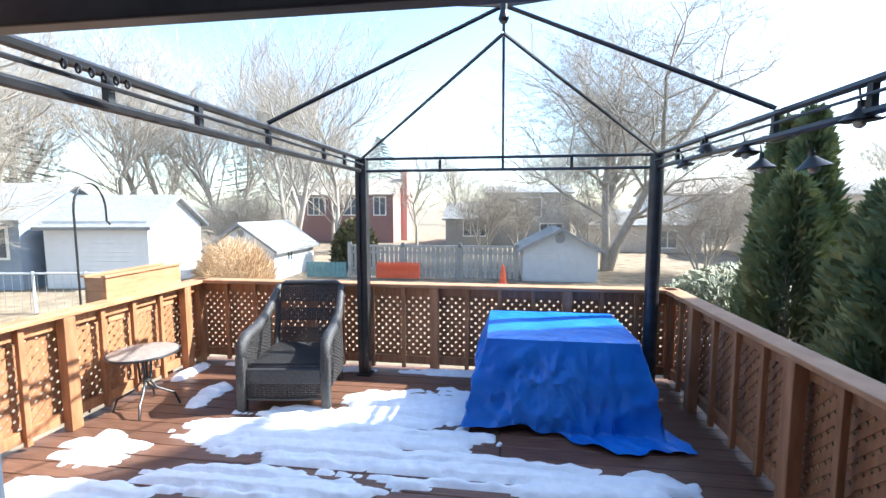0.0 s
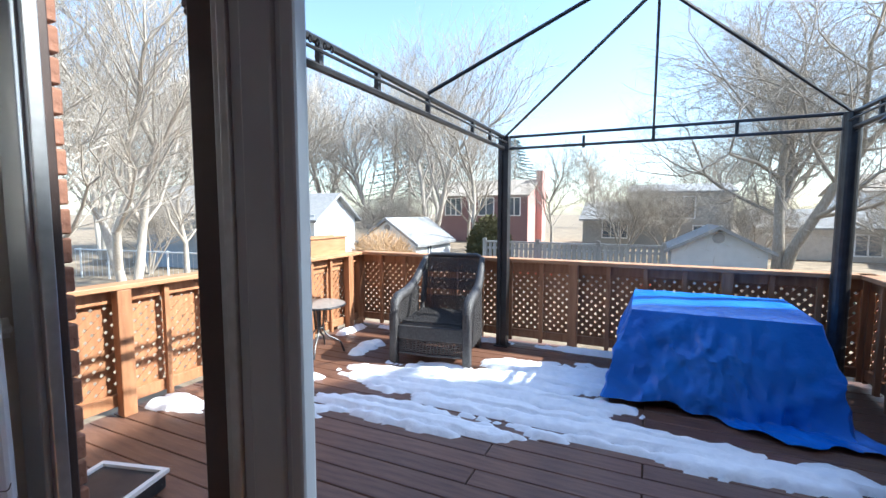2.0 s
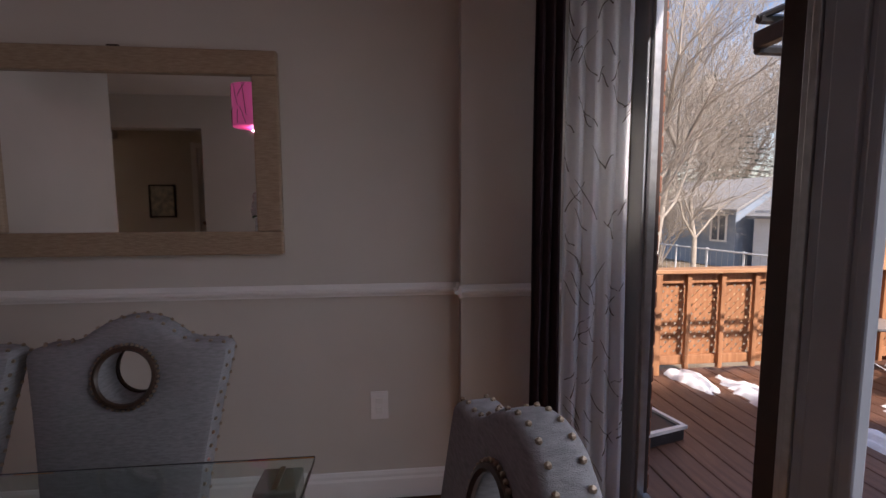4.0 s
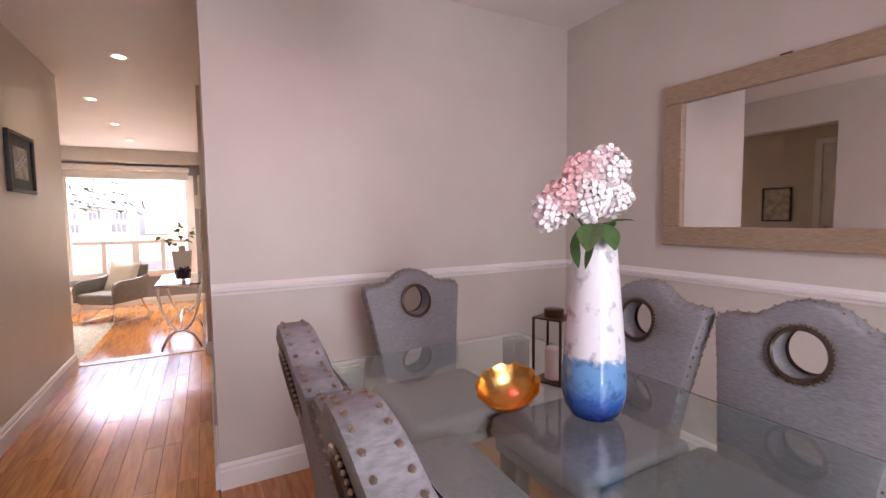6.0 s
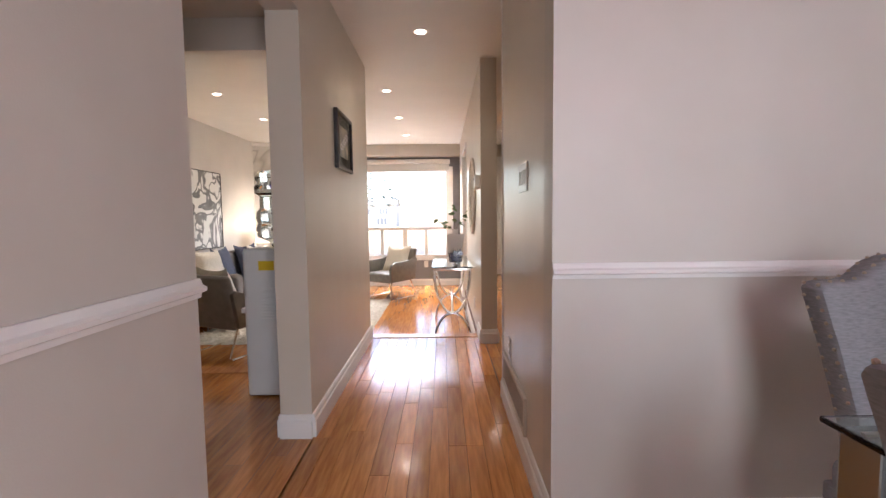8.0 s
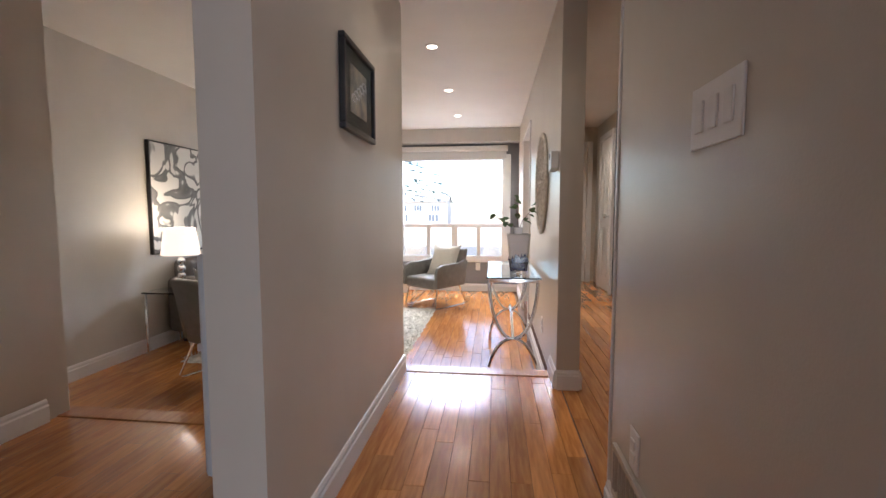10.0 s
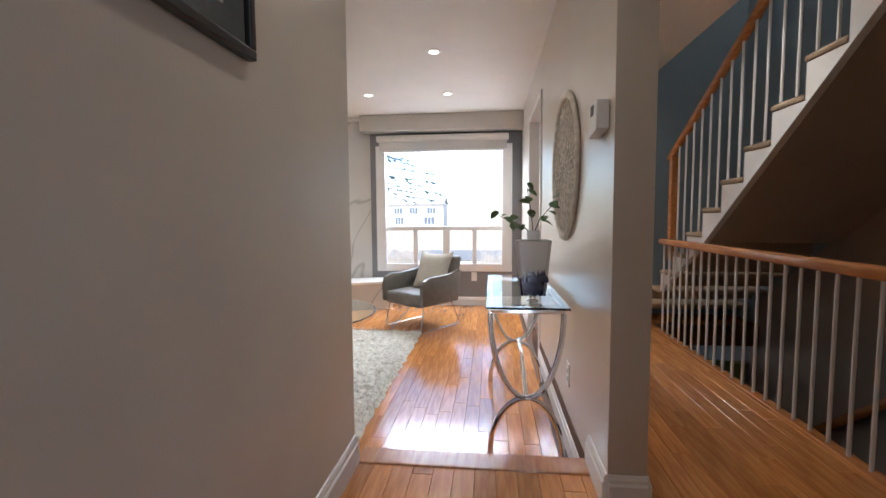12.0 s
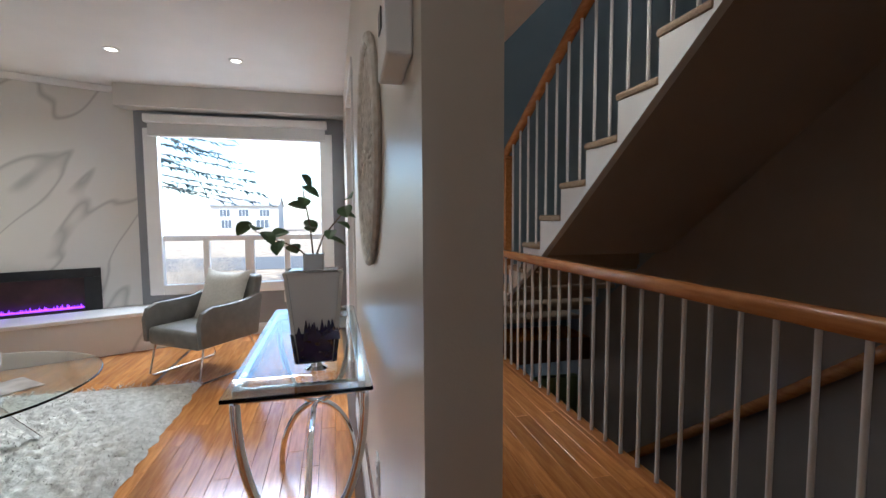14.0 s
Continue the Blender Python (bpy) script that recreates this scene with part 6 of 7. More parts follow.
# round side table
stt = thing("patio_side_table", pose(4.33, -6.55, DECK), "small round patio table with a stone-patterned top and black metal legs", "table")
M_STONE = material("pebble_tabletop", (0.20, 0.17, 0.15), 0.35, color2=(0.32, 0.28, 0.25), scale=28, bump=0.2, bump_scale=60)
part("tabletop", lathe_bm([(0.235, 0.455), (0.25, 0.46), (0.25, 0.472), (0.235, 0.476)], 40), M_STONE, stt, "", True)
part("rim", tube_bm([(0.25 * math.cos(t), 0.25 * math.sin(t), 0.464) for t in (2 * math.pi * k / 40 for k in range(40))], 0.010, 6, True), M_STEEL, stt, "", True)
for k in range(4):
    a = math.pi / 2 * k + 0.5
    part("leg", tube_bm([(0.05 * math.cos(a), 0.05 * math.sin(a), 0.455), (0.035 * math.cos(a), 0.035 * math.sin(a), 0.22), (0.08 * math.cos(a), 0.08 * math.sin(a), 0.16), (0.20 * math.cos(a), 0.20 * math.sin(a), 0.10), (0.235 * math.cos(a), 0.235 * math.sin(a), 0.0)], 0.009, 8), M_STEEL, stt, "", True)
part("ring", tube_bm([(0.04 * math.cos(t), 0.04 * math.sin(t), 0.24) for t in (2 * math.pi * k / 20 for k in range(20))], 0.006, 6, True), M_STEEL, stt)
tray = thing("planter_tray", pose(3.72, -4.36, DECK, 0, 0, 15), "square white-rimmed planter tray with dark soil", "planter")
part("tub", box_bm(-0.18, -0.16, 0, 0.18, 0.16, 0.08, 0.01), M_STEEL, tray)
part("rim", join(box_bm(-0.19, -0.17, 0.075, -0.165, 0.17, 0.095), box_bm(0.165, -0.17, 0.075, 0.19, 0.17, 0.095), box_bm(-0.165, -0.17, 0.075, 0.165, -0.145, 0.095), box_bm(-0.165, 0.145, 0.075, 0.165, 0.17, 0.095)), M_TRIM, tray)

# melting snow on the boards
BLOBS = ((2.65, -6.30, 1.10, 0.42), (2.2, -6.85, 0.62, 0.36), (1.55, -5.98, 0.85, 0.20), (0.85, -5.95, 0.50, 0.13), (0.58, -6.05, 0.16, 0.10), (4.18, -5.95, 0.34, 0.20), (3.95, -5.50, 0.55, 0.15),
         (3.98, -6.85, 0.11, 0.28), (2.9, -5.72, 0.75, 0.16), (4.45, -5.2, 0.25, 0.12), (4.52, -7.3, 0.08, 0.25), (3.5, -7.58, 0.8, 0.06), (1.9, -7.58, 0.7, 0.05))
SN = 0.022
sx0, sx1, sy0, sy1 = 0.2, 4.62, -7.66, -5.0
nxs, nys = int((sx1 - sx0) / SN), int((sy1 - sy0) / SN)
grid = np.zeros((nys + 1, nxs + 1))
for j in range(nys + 1):
    for i in range(nxs + 1):
        x, y = sx0 + i * SN, sy0 + j * SN
        f_ = -1.0
        for bx, by, ax, ay in BLOBS:
            f_ = max(f_, 0.90 - ((x - bx) / ax) ** 2 - ((y - by) / ay) ** 2)
        if f_ > -0.9:
            f_ += 0.70 * noise.noise(Vector((x * 1.5, y * 7.0, 0))) + 0.42 * noise.noise(Vector((x * 6, y * 14, 5))) + 0.24 * noise.noise(Vector((x * 16, y * 22, 8))) - 0.95 * max(0, math.cos(2 * math.pi * (y - DY0) / 0.142)) ** 6
        grid[j, i] = f_
index, verts, faces = {}, [], []
for j in range(nys):
    for i in range(nxs):
        if max(grid[j, i], grid[j, i + 1], grid[j + 1, i], grid[j + 1, i + 1]) > 0.02:
            q = []
            for jj, ii in ((j, i), (j, i + 1), (j + 1, i + 1), (j + 1, i)):
                if (jj, ii) not in index:
                    g = grid[jj, ii]
                    z = DECK - 0.004 if g <= 0.02 else DECK + 0.012 + 0.040 * min(1, g) ** 0.6 + 0.010 * noise.noise(Vector((ii * 0.25, jj * 0.35, 2))) + 0.004 * noise.noise(Vector((ii * 0.8, jj * 0.8, 6)))
                    index[(jj, ii)] = len(verts)
                    verts.append((sx0 + ii * SN, sy0 + jj * SN, z))
                q.append(index[(jj, ii)])
            faces.append(q)
me = bpy.data.meshes.new("snow_patch")
me.from_pydata(verts, [], faces)
me.materials.append(M_SNOW)
me.shade_smooth()
tagged(new("snow_patch", me), "melting snow patches lying on the deck boards", "snow", kind="stuff")


# ---- yard, sheds, houses and trees ----
GZ0 = -1.05
M_SIDING = material("white_siding", (0.68, 0.69, 0.70), 0.6, color2=(0.73, 0.74, 0.75), scale=4, coarse=0.08)
M_GREYSIDE = material("grey_siding", (0.50, 0.51, 0.52), 0.6, color2=(0.55, 0.56, 0.57), scale=4, coarse=0.08)
M_BLUESIDE = material("blue_siding", (0.24, 0.30, 0.38), 0.6, color2=(0.28, 0.34, 0.42), scale=4, coarse=0.08)
M_SHINGLE = material("asphalt_shingle", (0.22, 0.22, 0.22), 0.9, color2=(0.33, 0.33, 0.33), scale=9, stretch=(1, 1, 6), bump=0.3, bump_scale=25, coarse=0.25)
M_TANROOF = material("tan_shingle", (0.33, 0.28, 0.23), 0.9, color2=(0.42, 0.37, 0.31), scale=9, bump=0.3, bump_scale=25, coarse=0.2)
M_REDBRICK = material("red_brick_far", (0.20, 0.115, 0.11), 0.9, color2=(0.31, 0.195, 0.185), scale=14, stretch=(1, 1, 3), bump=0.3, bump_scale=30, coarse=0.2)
# paler pinkish copy of the brick, sunlight put into its colour
M_SUNBRICK = material("sun_tinted_brick_far", (0.46, 0.22, 0.19), 0.9, color2=(0.56, 0.30, 0.27), scale=14, stretch=(1, 1, 3), coarse=0.2)
M_GREYSHAKE = material("grey_shake", (0.30, 0.285, 0.26), 0.9, color2=(0.40, 0.385, 0.35), scale=12, stretch=(2, 2, 5), bump=0.3, bump_scale=30, coarse=0.2)
M_STUCCO = material("tan_stucco", (0.48, 0.43, 0.37), 0.9, color2=(0.55, 0.50, 0.44), scale=6, coarse=0.1)
M_DARKPANE = material("dark_window_pane", (0.10, 0.12, 0.14), 0.08, color2=(0.14, 0.16, 0.19), scale=3)
M_GREYWOOD = material("grey_fence_wood", (0.30, 0.285, 0.26), 0.9, color2=(0.42, 0.40, 0.37), scale=5, stretch=(6, 6, 1), bump=0.3, coarse=0.3, island=0.25)


def gable_bm(w_, d_, h_, rise, over=0.2, t_=0.1):
    """A gable roof, its ridge along y."""
    pr = [(-w_ / 2 - over, h_ - over * rise / (w_ / 2)), (0, h_ + rise), (w_ / 2 + over, h_ - over * rise / (w_ / 2)), (w_ / 2 + over, h_ - over * rise / (w_ / 2) - t_), (0, h_ + rise - t_), (-w_ / 2 - over, h_ - over * rise / (w_ / 2) - t_)]
    bm = extrude_bm(pr, d_ + 2 * over)
    return moved(bm, pose(0, -d_ / 2 - over, 0))


def building(name, m, w_, d_, h_, rise, wall, roof, label, category, windows=(), siding=0.0, ridge_x=False, gable_mat=None):
    """Front faces +y. windows: x, z, width, height on the front."""
    b = thing(name, m, label, category)
    part("wall", box_bm(-w_ / 2, -d_ / 2, 0, w_ / 2, d_ / 2, h_), wall, b)
    if ridge_x:
        part("roof", moved(gable_bm(d_, w_, h_, rise), pose(0, 0, 0, 0, 0, 90)), roof, b)
        tri = extrude_bm([(-d_ / 2, h_ - 0.02), (0, h_ + rise - 0.12), (d_ / 2, h_ - 0.02)], w_ - 0.04)
        part("gable", moved(tri, pose(w_ / 2 - 0.02, 0, 0, 0, 0, 90)), gable_mat or wall, b)
    else:
        part("roof", gable_bm(w_, d_, h_, rise), roof, b)
        tri = extrude_bm([(-w_ / 2, h_ - 0.02), (0, h_ + rise - 0.12), (w_ / 2, h_ - 0.02)], d_ - 0.04)
        part("gable", moved(tri, pose(0, -d_ / 2 + 0.02, 0)), gable_mat or wall, b)
    if siding:
        z = 0.02
        tri_top = h_ if ridge_x else h_ + rise - 0.25
        while z < tri_top:
            half = w_ / 2 if z < h_ else (w_ / 2) * max(0.02, (h_ + rise - 0.12 - z) / rise) - 0.02
            if half > 0.05:
                part("siding_board", box_bm(-half, d_ / 2 - 0.001, z, half, d_ / 2 + 0.014, z + siding - 0.014), wall, b)
            z += siding
    for x, z, ww, hh in windows:
        wn_ = part("window", join(box_bm(x - ww / 2 - 0.07, d_ / 2 - 0.02, z - 0.07, x + ww / 2 + 0.07, d_ / 2 + 0.05, z), box_bm(x - ww / 2 - 0.07, d_ / 2 - 0.02, z + hh, x + ww / 2 + 0.07, d_ / 2 + 0.05, z + hh + 0.07),
                                  box_bm(x - ww / 2 - 0.07, d_ / 2 - 0.02, z, x - ww / 2, d_ / 2 + 0.05, z + hh), box_bm(x + ww / 2, d_ / 2 - 0.02, z, x + ww / 2 + 0.07, d_ / 2 + 0.05, z + hh),
                                  *[box_bm(x + ww * f_ - 0.03, d_ / 2 - 0.02, z, x + ww * f_ + 0.03, d_ / 2 + 0.045, z + hh) for f_ in ((-1 / 6, 1 / 6) if ww > 1.2 else (0,))]), M_TRIM, b)
        part("pane", box_bm(x - ww / 2, d_ / 2 + 0.004, z, x + ww / 2, d_ / 2 + 0.02, z + hh), M_DARKPANE, wn_)
    return b


shed_w = building("garage", pose(14.1, -16.95, GZ0, 0, 0, 8), 3.2, 3.0, 2.04, 0.9, M_SIDING, M_SHINGLE, "white garden garage with a grey shingle roof", "shed", ridge_x=True, siding=0.14)
house_b = building("blue_house", pose(18.4, -16.6, GZ0, 0, 0, 8), 4.4, 4.0, 2.25, 1.1, M_BLUESIDE, M_SHINGLE, "blue-sided neighbouring house beside the garage", "house", ((-1.5, 1.0, 0.6, 0.9),), siding=0.16, ridge_x=True)
shed_s = building("garden_shed", pose(10.38, -19.05, GZ0), 2.4, 3.1, 1.17, 0.83, M_SIDING, M_SHINGLE, "small white garden shed with a grey roof", "shed", siding=0.12)
part("gable_vent", moved(lathe_bm([(0.02, 0), (0.13, 0), (0.13, 0.04), (0.02, 0.05)], 20), pose(0, 1.55, 1.62, -90, 0, 0)), M_SHINGLE, shed_s)
part("side_window", join(box_bm(-1.235, 0.25, 0.55, -1.2, 0.31, 0.98), box_bm(-1.235, 0.69, 0.55, -1.2, 0.75, 0.98), box_bm(-1.235, 0.31, 0.55, -1.2, 0.69, 0.6), box_bm(-1.235, 0.31, 0.93, -1.2, 0.69, 0.98), box_bm(-1.235, 0.48, 0.6, -1.2, 0.52, 0.93)), M_TRIM, shed_s)
part("side_pane", box_bm(-1.22, 0.31, 0.6, -1.2, 0.69, 0.93), M_DARKPANE, shed_s)
shed_r = building("garden_shed", pose(-0.42, -19.7, GZ0), 2.45, 2.4, 1.18, 0.64, M_GREYSIDE, M_SHINGLE, "pale vinyl-sided garden shed with a louvred gable vent", "shed", siding=0.11)
part("gable_vent", moved(lathe_bm([(0.02, 0), (0.17, 0), (0.15, 0.04), (0.02, 0.05)], 20), pose(0, 1.2, 1.46, -90, 0, 0)), M_SHINGLE, shed_r)
h_red = building("brick_house", pose(12.65, -37.0, GZ0), 6.9, 6.0, 3.5, 1.2, M_REDBRICK, M_TANROOF, "two-storey red brick house with white windows", "house", ((2.2, 2.0, 1.25, 1.2), (-0.4, 2.0, 1.1, 1.2), (-2.5, 2.0, 0.8, 1.2)), ridge_x=True, gable_mat=M_SUNBRICK)
# side and chimney take the brick colour that has the sun in it
part("side_wall", box_bm(-3.48, -3.0, 0, -3.43, 3.0, 3.5), M_SUNBRICK, h_red, "brick side coloured pinkish as if sunlit")
part("chimney", box_bm(-3.95, -0.5, 0, -3.48, 0.6, 5.3), M_SUNBRICK, h_red)
h_grey = building("shake_house", pose(-0.15, -36.0, GZ0), 5.4, 6.0, 3.5, 0.55, M_GREYSHAKE, M_SHINGLE, "grey shake-sided house with a white upper window", "house", ((0.05, 1.9, 1.7, 1.2), (-1.5, 0.2, 1.4, 1.2)), ridge_x=True)
h_ext = building("house_wing", pose(3.75, -33.5, GZ0), 2.6, 5.0, 1.88, 1.0, M_GREYSHAKE, M_SHINGLE, "low grey wing of the shake-sided house", "house", ((-0.5, 0.75, 1.3, 0.95),), ridge_x=True)
h_right = building("white_house", pose(-13.0, -39.5, GZ0), 6.8, 7.0, 3.5, 1.1, M_SIDING, M_TANROOF, "two-storey pale house with paired windows", "house", ((0.1, 1.8, 1.2, 1.3), (-1.5, 1.8, 1.2, 1.3), (-0.6, 0.1, 2.0, 1.1)), ridge_x=True)
h_tan = building("stucco_house", pose(-15.4, -27.5, GZ0), 8.0, 7.0, 3.1, 1.1, M_STUCCO, M_SHINGLE, "tan stucco house with a grey roof", "house", (), ridge_x=True)
h_gar = building("low_house", pose(-6.2, -31.0, GZ0), 6.0, 4.0, 1.6, 0.8, M_STUCCO, M_SHINGLE, "low garage with a grey shingle roof", "house", ((-1.0, 0.3, 1.4, 0.9),), ridge_x=True)

# board fence behind, each board a piece
bf = thing("board_fence", pose(3.95, -18.6, GZ0), "weathered grey board fence between the gardens", "fence")
part("rail", join(box_bm(-2.95, -0.05, 0.3, 2.95, 0.0, 0.38), box_bm(-2.95, -0.05, 0.88, 2.95, 0.0, 0.96), box_bm(-2.95, -0.07, 1.12, 2.95, 0.06, 1.18)), M_GREYWOOD, bf)
bd = None
for k in range(36):
    x = -2.88 + k * 0.165
    if bd is None:
        bd = part("board", box_bm(-0.06, 0.0, 0.05, 0.06, 0.025, 1.11), M_GREYWOOD, bf)
        bd.location.x = x
    else:
        o = new("board", bd.data)
        o.parent, o.location = bf, (x, 0, 0)
for x in (-2.95, -1.0, 1.0, 2.95):
    part("post", box_bm(x - 0.06, -0.08, 0, x + 0.06, 0.06, 1.27), M_GREYWOOD, bf)
tf = thing("teal_fence", pose(7.75, -18.5, GZ0), "low teal painted board fence beside the shed", "fence")
part("rail", box_bm(-0.75, -0.03, 0.38, 0.75, 0.0, 0.44), material("teal_paint", (0.12, 0.26, 0.27), 0.6, color2=(0.17, 0.32, 0.33), scale=6, coarse=0.2), tf)
for k in range(11):
    part("board", box_bm(-0.75 + k * 0.138, 0.0, 0.02, -0.63 + k * 0.138, 0.02, 0.56), tf.children[0].data.materials[0], tf)
M_ORANGE = material("orange_mesh", (0.75, 0.10, 0.03), 0.6, color2=(0.85, 0.16, 0.06), scale=18)
net = thing("safety_netting", pose(5.05, -18.25, GZ0), "orange plastic safety netting along the fence", "netting")
part("net", join(*[box_bm(-0.75, -0.01 + 0.05 * math.sin(k), 0.08 + 0.062 * k, 0.75, 0.01 + 0.05 * math.sin(k), 0.12 + 0.062 * k) for k in range(9)], *[box_bm(-0.75 + 0.06 * k, -0.02, 0.05, -0.72 + 0.06 * k, 0.02, 0.56 + 0.05 * math.sin(k * 1.7)) for k in range(26)]), M_ORANGE, net)
cone = thing("traffic_cone", pose(1.46, -17.6, GZ0), "orange marker standing by the shed", "cone")
part("cone", lathe_bm([(0.2, 0), (0.2, 0.03), (0.13, 0.04), (0.05, 0.62), (0.03, 0.66)], 16), M_ORANGE, cone)
part("foot", box_bm(-0.22, -0.22, 0, 0.22, 0.22, 0.03, 0.01), M_ORANGE, cone)
wire_f = thing("wire_fence", pose(14.0, -12.2, GZ0, 0, 0, 8), "low pale wire garden fence", "fence")
part("rail", tube_bm([(-4, 0, 0.95), (5, 0, 0.95)], 0.025, 6), M_GREYSIDE, wire_f)
for k in range(8):
    part("post", tube_bm([(-4 + 1.25 * k, 0, 0), (-4 + 1.25 * k, 0, 1.0)], 0.03, 6), M_GREYSIDE, wire_f)
part("mesh_wire", join(*[tube_bm([(-4 + 0.2 * k, 0, 0.05), (-4 + 0.2 * k, 0, 0.95)], 0.006, 3) for k in range(46)]), M_GREYSIDE, wire_f)

# bare trees
M_BARK = material("grey_bark", (0.30, 0.26, 0.215), 0.9, color2=(0.43, 0.385, 0.33), scale=7, stretch=(4, 4, 1), bump=0.5, bump_scale=18, coarse=0.2)
M_PALEBARK = material("pale_bark", (0.40, 0.35, 0.30), 0.9, color2=(0.52, 0.475, 0.415), scale=7, stretch=(4, 4, 1), bump=0.5, bump_scale=18, coarse=0.2)


class Wood:
    """Gathers tapered three- or five-sided sticks into one mesh."""

    def __init__(self):
        self.v, self.f = [], []

    def stick(self, a, b, ra, rb, k=3):
        d = (b - a).normalized()
        s = d.orthogonal().normalized()
        u = d.cross(s)
        o = len(self.v)
        for p, r in ((a, ra), (b, rb)):
            for i in range(k):
                t = 2 * math.pi * i / k
                self.v.append(tuple(p + (s * math.cos(t) + u * math.sin(t)) * r))
        for i in range(k):
            self.f.append((o + i, o + (i + 1) % k, o + k + (i + 1) % k, o + k + i))

    def mesh(self, name, mat):
        me_ = bpy.data.meshes.new(name)
        me_.from_pydata(self.v, [], self.f)
        me_.materials.append(mat)
        me_.shade_smooth()
        return me_


def grow(rg, wood, trunk, p, d, length, r, level, depth, spread, lift):
    n_ = 4 if level < 2 else 3
    pts = [p]
    for k in range(n_):
        d = (d + Vector((rg.gauss(0, 0.13), rg.gauss(0, 0.13), rg.gauss(0, 0.08) + lift * 0.06))).normalized()
        q = pts[-1] + d * length / n_
        r2 = r * (1 - 0.42 * (k + 1) / n_)
        r1 = r * (1 - 0.42 * k / n_)
        (trunk if level == 0 else wood).stick(pts[-1], q, r1, r2, 7 if level == 0 else 5 if level == 1 else 3)
        pts.append(q)
        if level < depth and k >= (1 if level == 0 else 0):
            for s in range(rg.choice((1, 2)) if level else 2):
                a = rg.random() * 6.283
                side = d.orthogonal().normalized()
                side = Matrix.Rotation(a, 3, d) @ side
                nd = (d * (1 - spread) + side * spread + Vector((0, 0, 0.15 * lift))).normalized()
                grow(rg, wood, trunk, q, nd, length * rg.uniform(0.5, 0.72), r2 * rg.uniform(0.42, 0.6), level + 1, depth, spread, lift)
    if level < depth:
        for s in range(2):
            side = Matrix.Rotation(rg.random() * 6.283, 3, d) @ d.orthogonal().normalized()
            grow(rg, wood, trunk, pts[-1], (d * 0.8 + side * 0.5).normalized(), length * rg.uniform(0.55, 0.75), r * 0.5, level + 1, depth, spread, lift)


def bare_tree(seed, m, height, r, label, mat, depth=4, spread=0.55, lift=0.6, stems=1):
    rg = random.Random(seed)
    t_ = thing("bare_tree", m, label, "tree", "bare winter trees")
    wood, trunk = Wood(), Wood()
    for s in range(stems):
        a = 6.283 * s / stems + rg.random()
        lean = 0.0 if stems == 1 else 0.32
        grow(rg, wood, trunk, Vector((0.08 * math.cos(a) * (stems > 1), 0.08 * math.sin(a) * (stems > 1), 0)), Vector((lean * math.cos(a), lean * math.sin(a), 1)).normalized(), height * 0.42, r, 0, depth, spread, lift)
    for nm, w_ in (("trunk", trunk), ("crown", wood)):
        o = new(nm, w_.mesh(nm, mat))
        o.parent = t_
    return t_


maple = bare_tree(11, pose(-2.6, -21.5, GZ0), 10.6, 0.19, "broad bare maple with many fine twigs", M_BARK, 5, 0.62, 0.35, 3)
tall = bare_tree(5, pose(11.5, -23.5, GZ0), 12.0, 0.15, "tall pale bare tree with upright limbs", M_PALEBARK, 4, 0.42, 0.9, 3)
thin = bare_tree(8, pose(8.2, -21.0, GZ0), 8.0, 0.12, "slender bare tree behind the sheds", M_BARK, 4, 0.5, 0.7)
bush = bare_tree(21, pose(2.6, -27.0, GZ0), 4.8, 0.06, "many-stemmed bare shrub tree", M_BARK, 4, 0.55, 0.6, 5)
for src, x, y, s, r_ in ((tall, 16.0, -25.0, 0.9, 50), (tall, 20.5, -26.0, 1.05, 130), (tall, 25.0, -22.0, 1.0, 210), (tall, 24.0, -15.0, 0.8, 10), (thin, 18.5, -21.5, 1.1, 160),
                         (thin, 10.5, -26.0, 0.95, 250), (thin, 22.0, -19.0, 1.0, 20), (thin, 6.5, -29.0, 0.8, 100), (bush, 13.2, -21.6, 0.8, 60), (bush, 12.2, -21.8, 0.8, 200),
                         (bush, -5.5, -20.0, 0.8, 20), (bush, -8.0, -18.0, 0.9, 90), (thin, 14.0, -12.0, 0.75, 140), (bush, 17.5, -13.0, 0.8, 20), (tall, 12.5, -9.5, 0.75, 220), (thin, 10.0, -7.0, 0.8, 45),
                         (bush, -3.0, -27.0, 0.8, 200), (bush, 0.6, -29.0, 0.9, 80), (thin, 4.5, -33.0, 0.9, 10)):
    c_ = copy_thing(src, pose(x, y, GZ0, 0, 0, r_))
    c_.scale = (s, s, s)
for k in range(14):
    a = radians(-70 + 140 * k / 13)
    c_ = copy_thing((tall, thin, bush)[k % 3], pose(1.5 + 66 * math.sin(a), -3.5 - 66 * math.cos(a), GZ0, 0, 0, 37 * k))
    sc = 1.0 + 0.25 * math.sin(k * 2.1)
    c_.scale = (sc, sc, sc)

# golden hedge shrub by the small shed, pale shrub, cedars
M_STRAW = material("straw_twigs", (0.42, 0.27, 0.14), 0.9, color2=(0.56, 0.38, 0.22), scale=9)
M_CEDAR = material("cedar_foliage", (0.085, 0.12, 0.055), 0.8, color2=(0.25, 0.25, 0.10), scale=3.5, detail=6, coarse=0.5)
M_PALELEAF = material("pale_shrub", (0.24, 0.26, 0.18), 0.8, color2=(0.36, 0.37, 0.29), scale=6, coarse=0.3)
M_OLIVE = material("olive_shrub", (0.09, 0.085, 0.035), 0.8, color2=(0.16, 0.14, 0.06), scale=6, coarse=0.3)


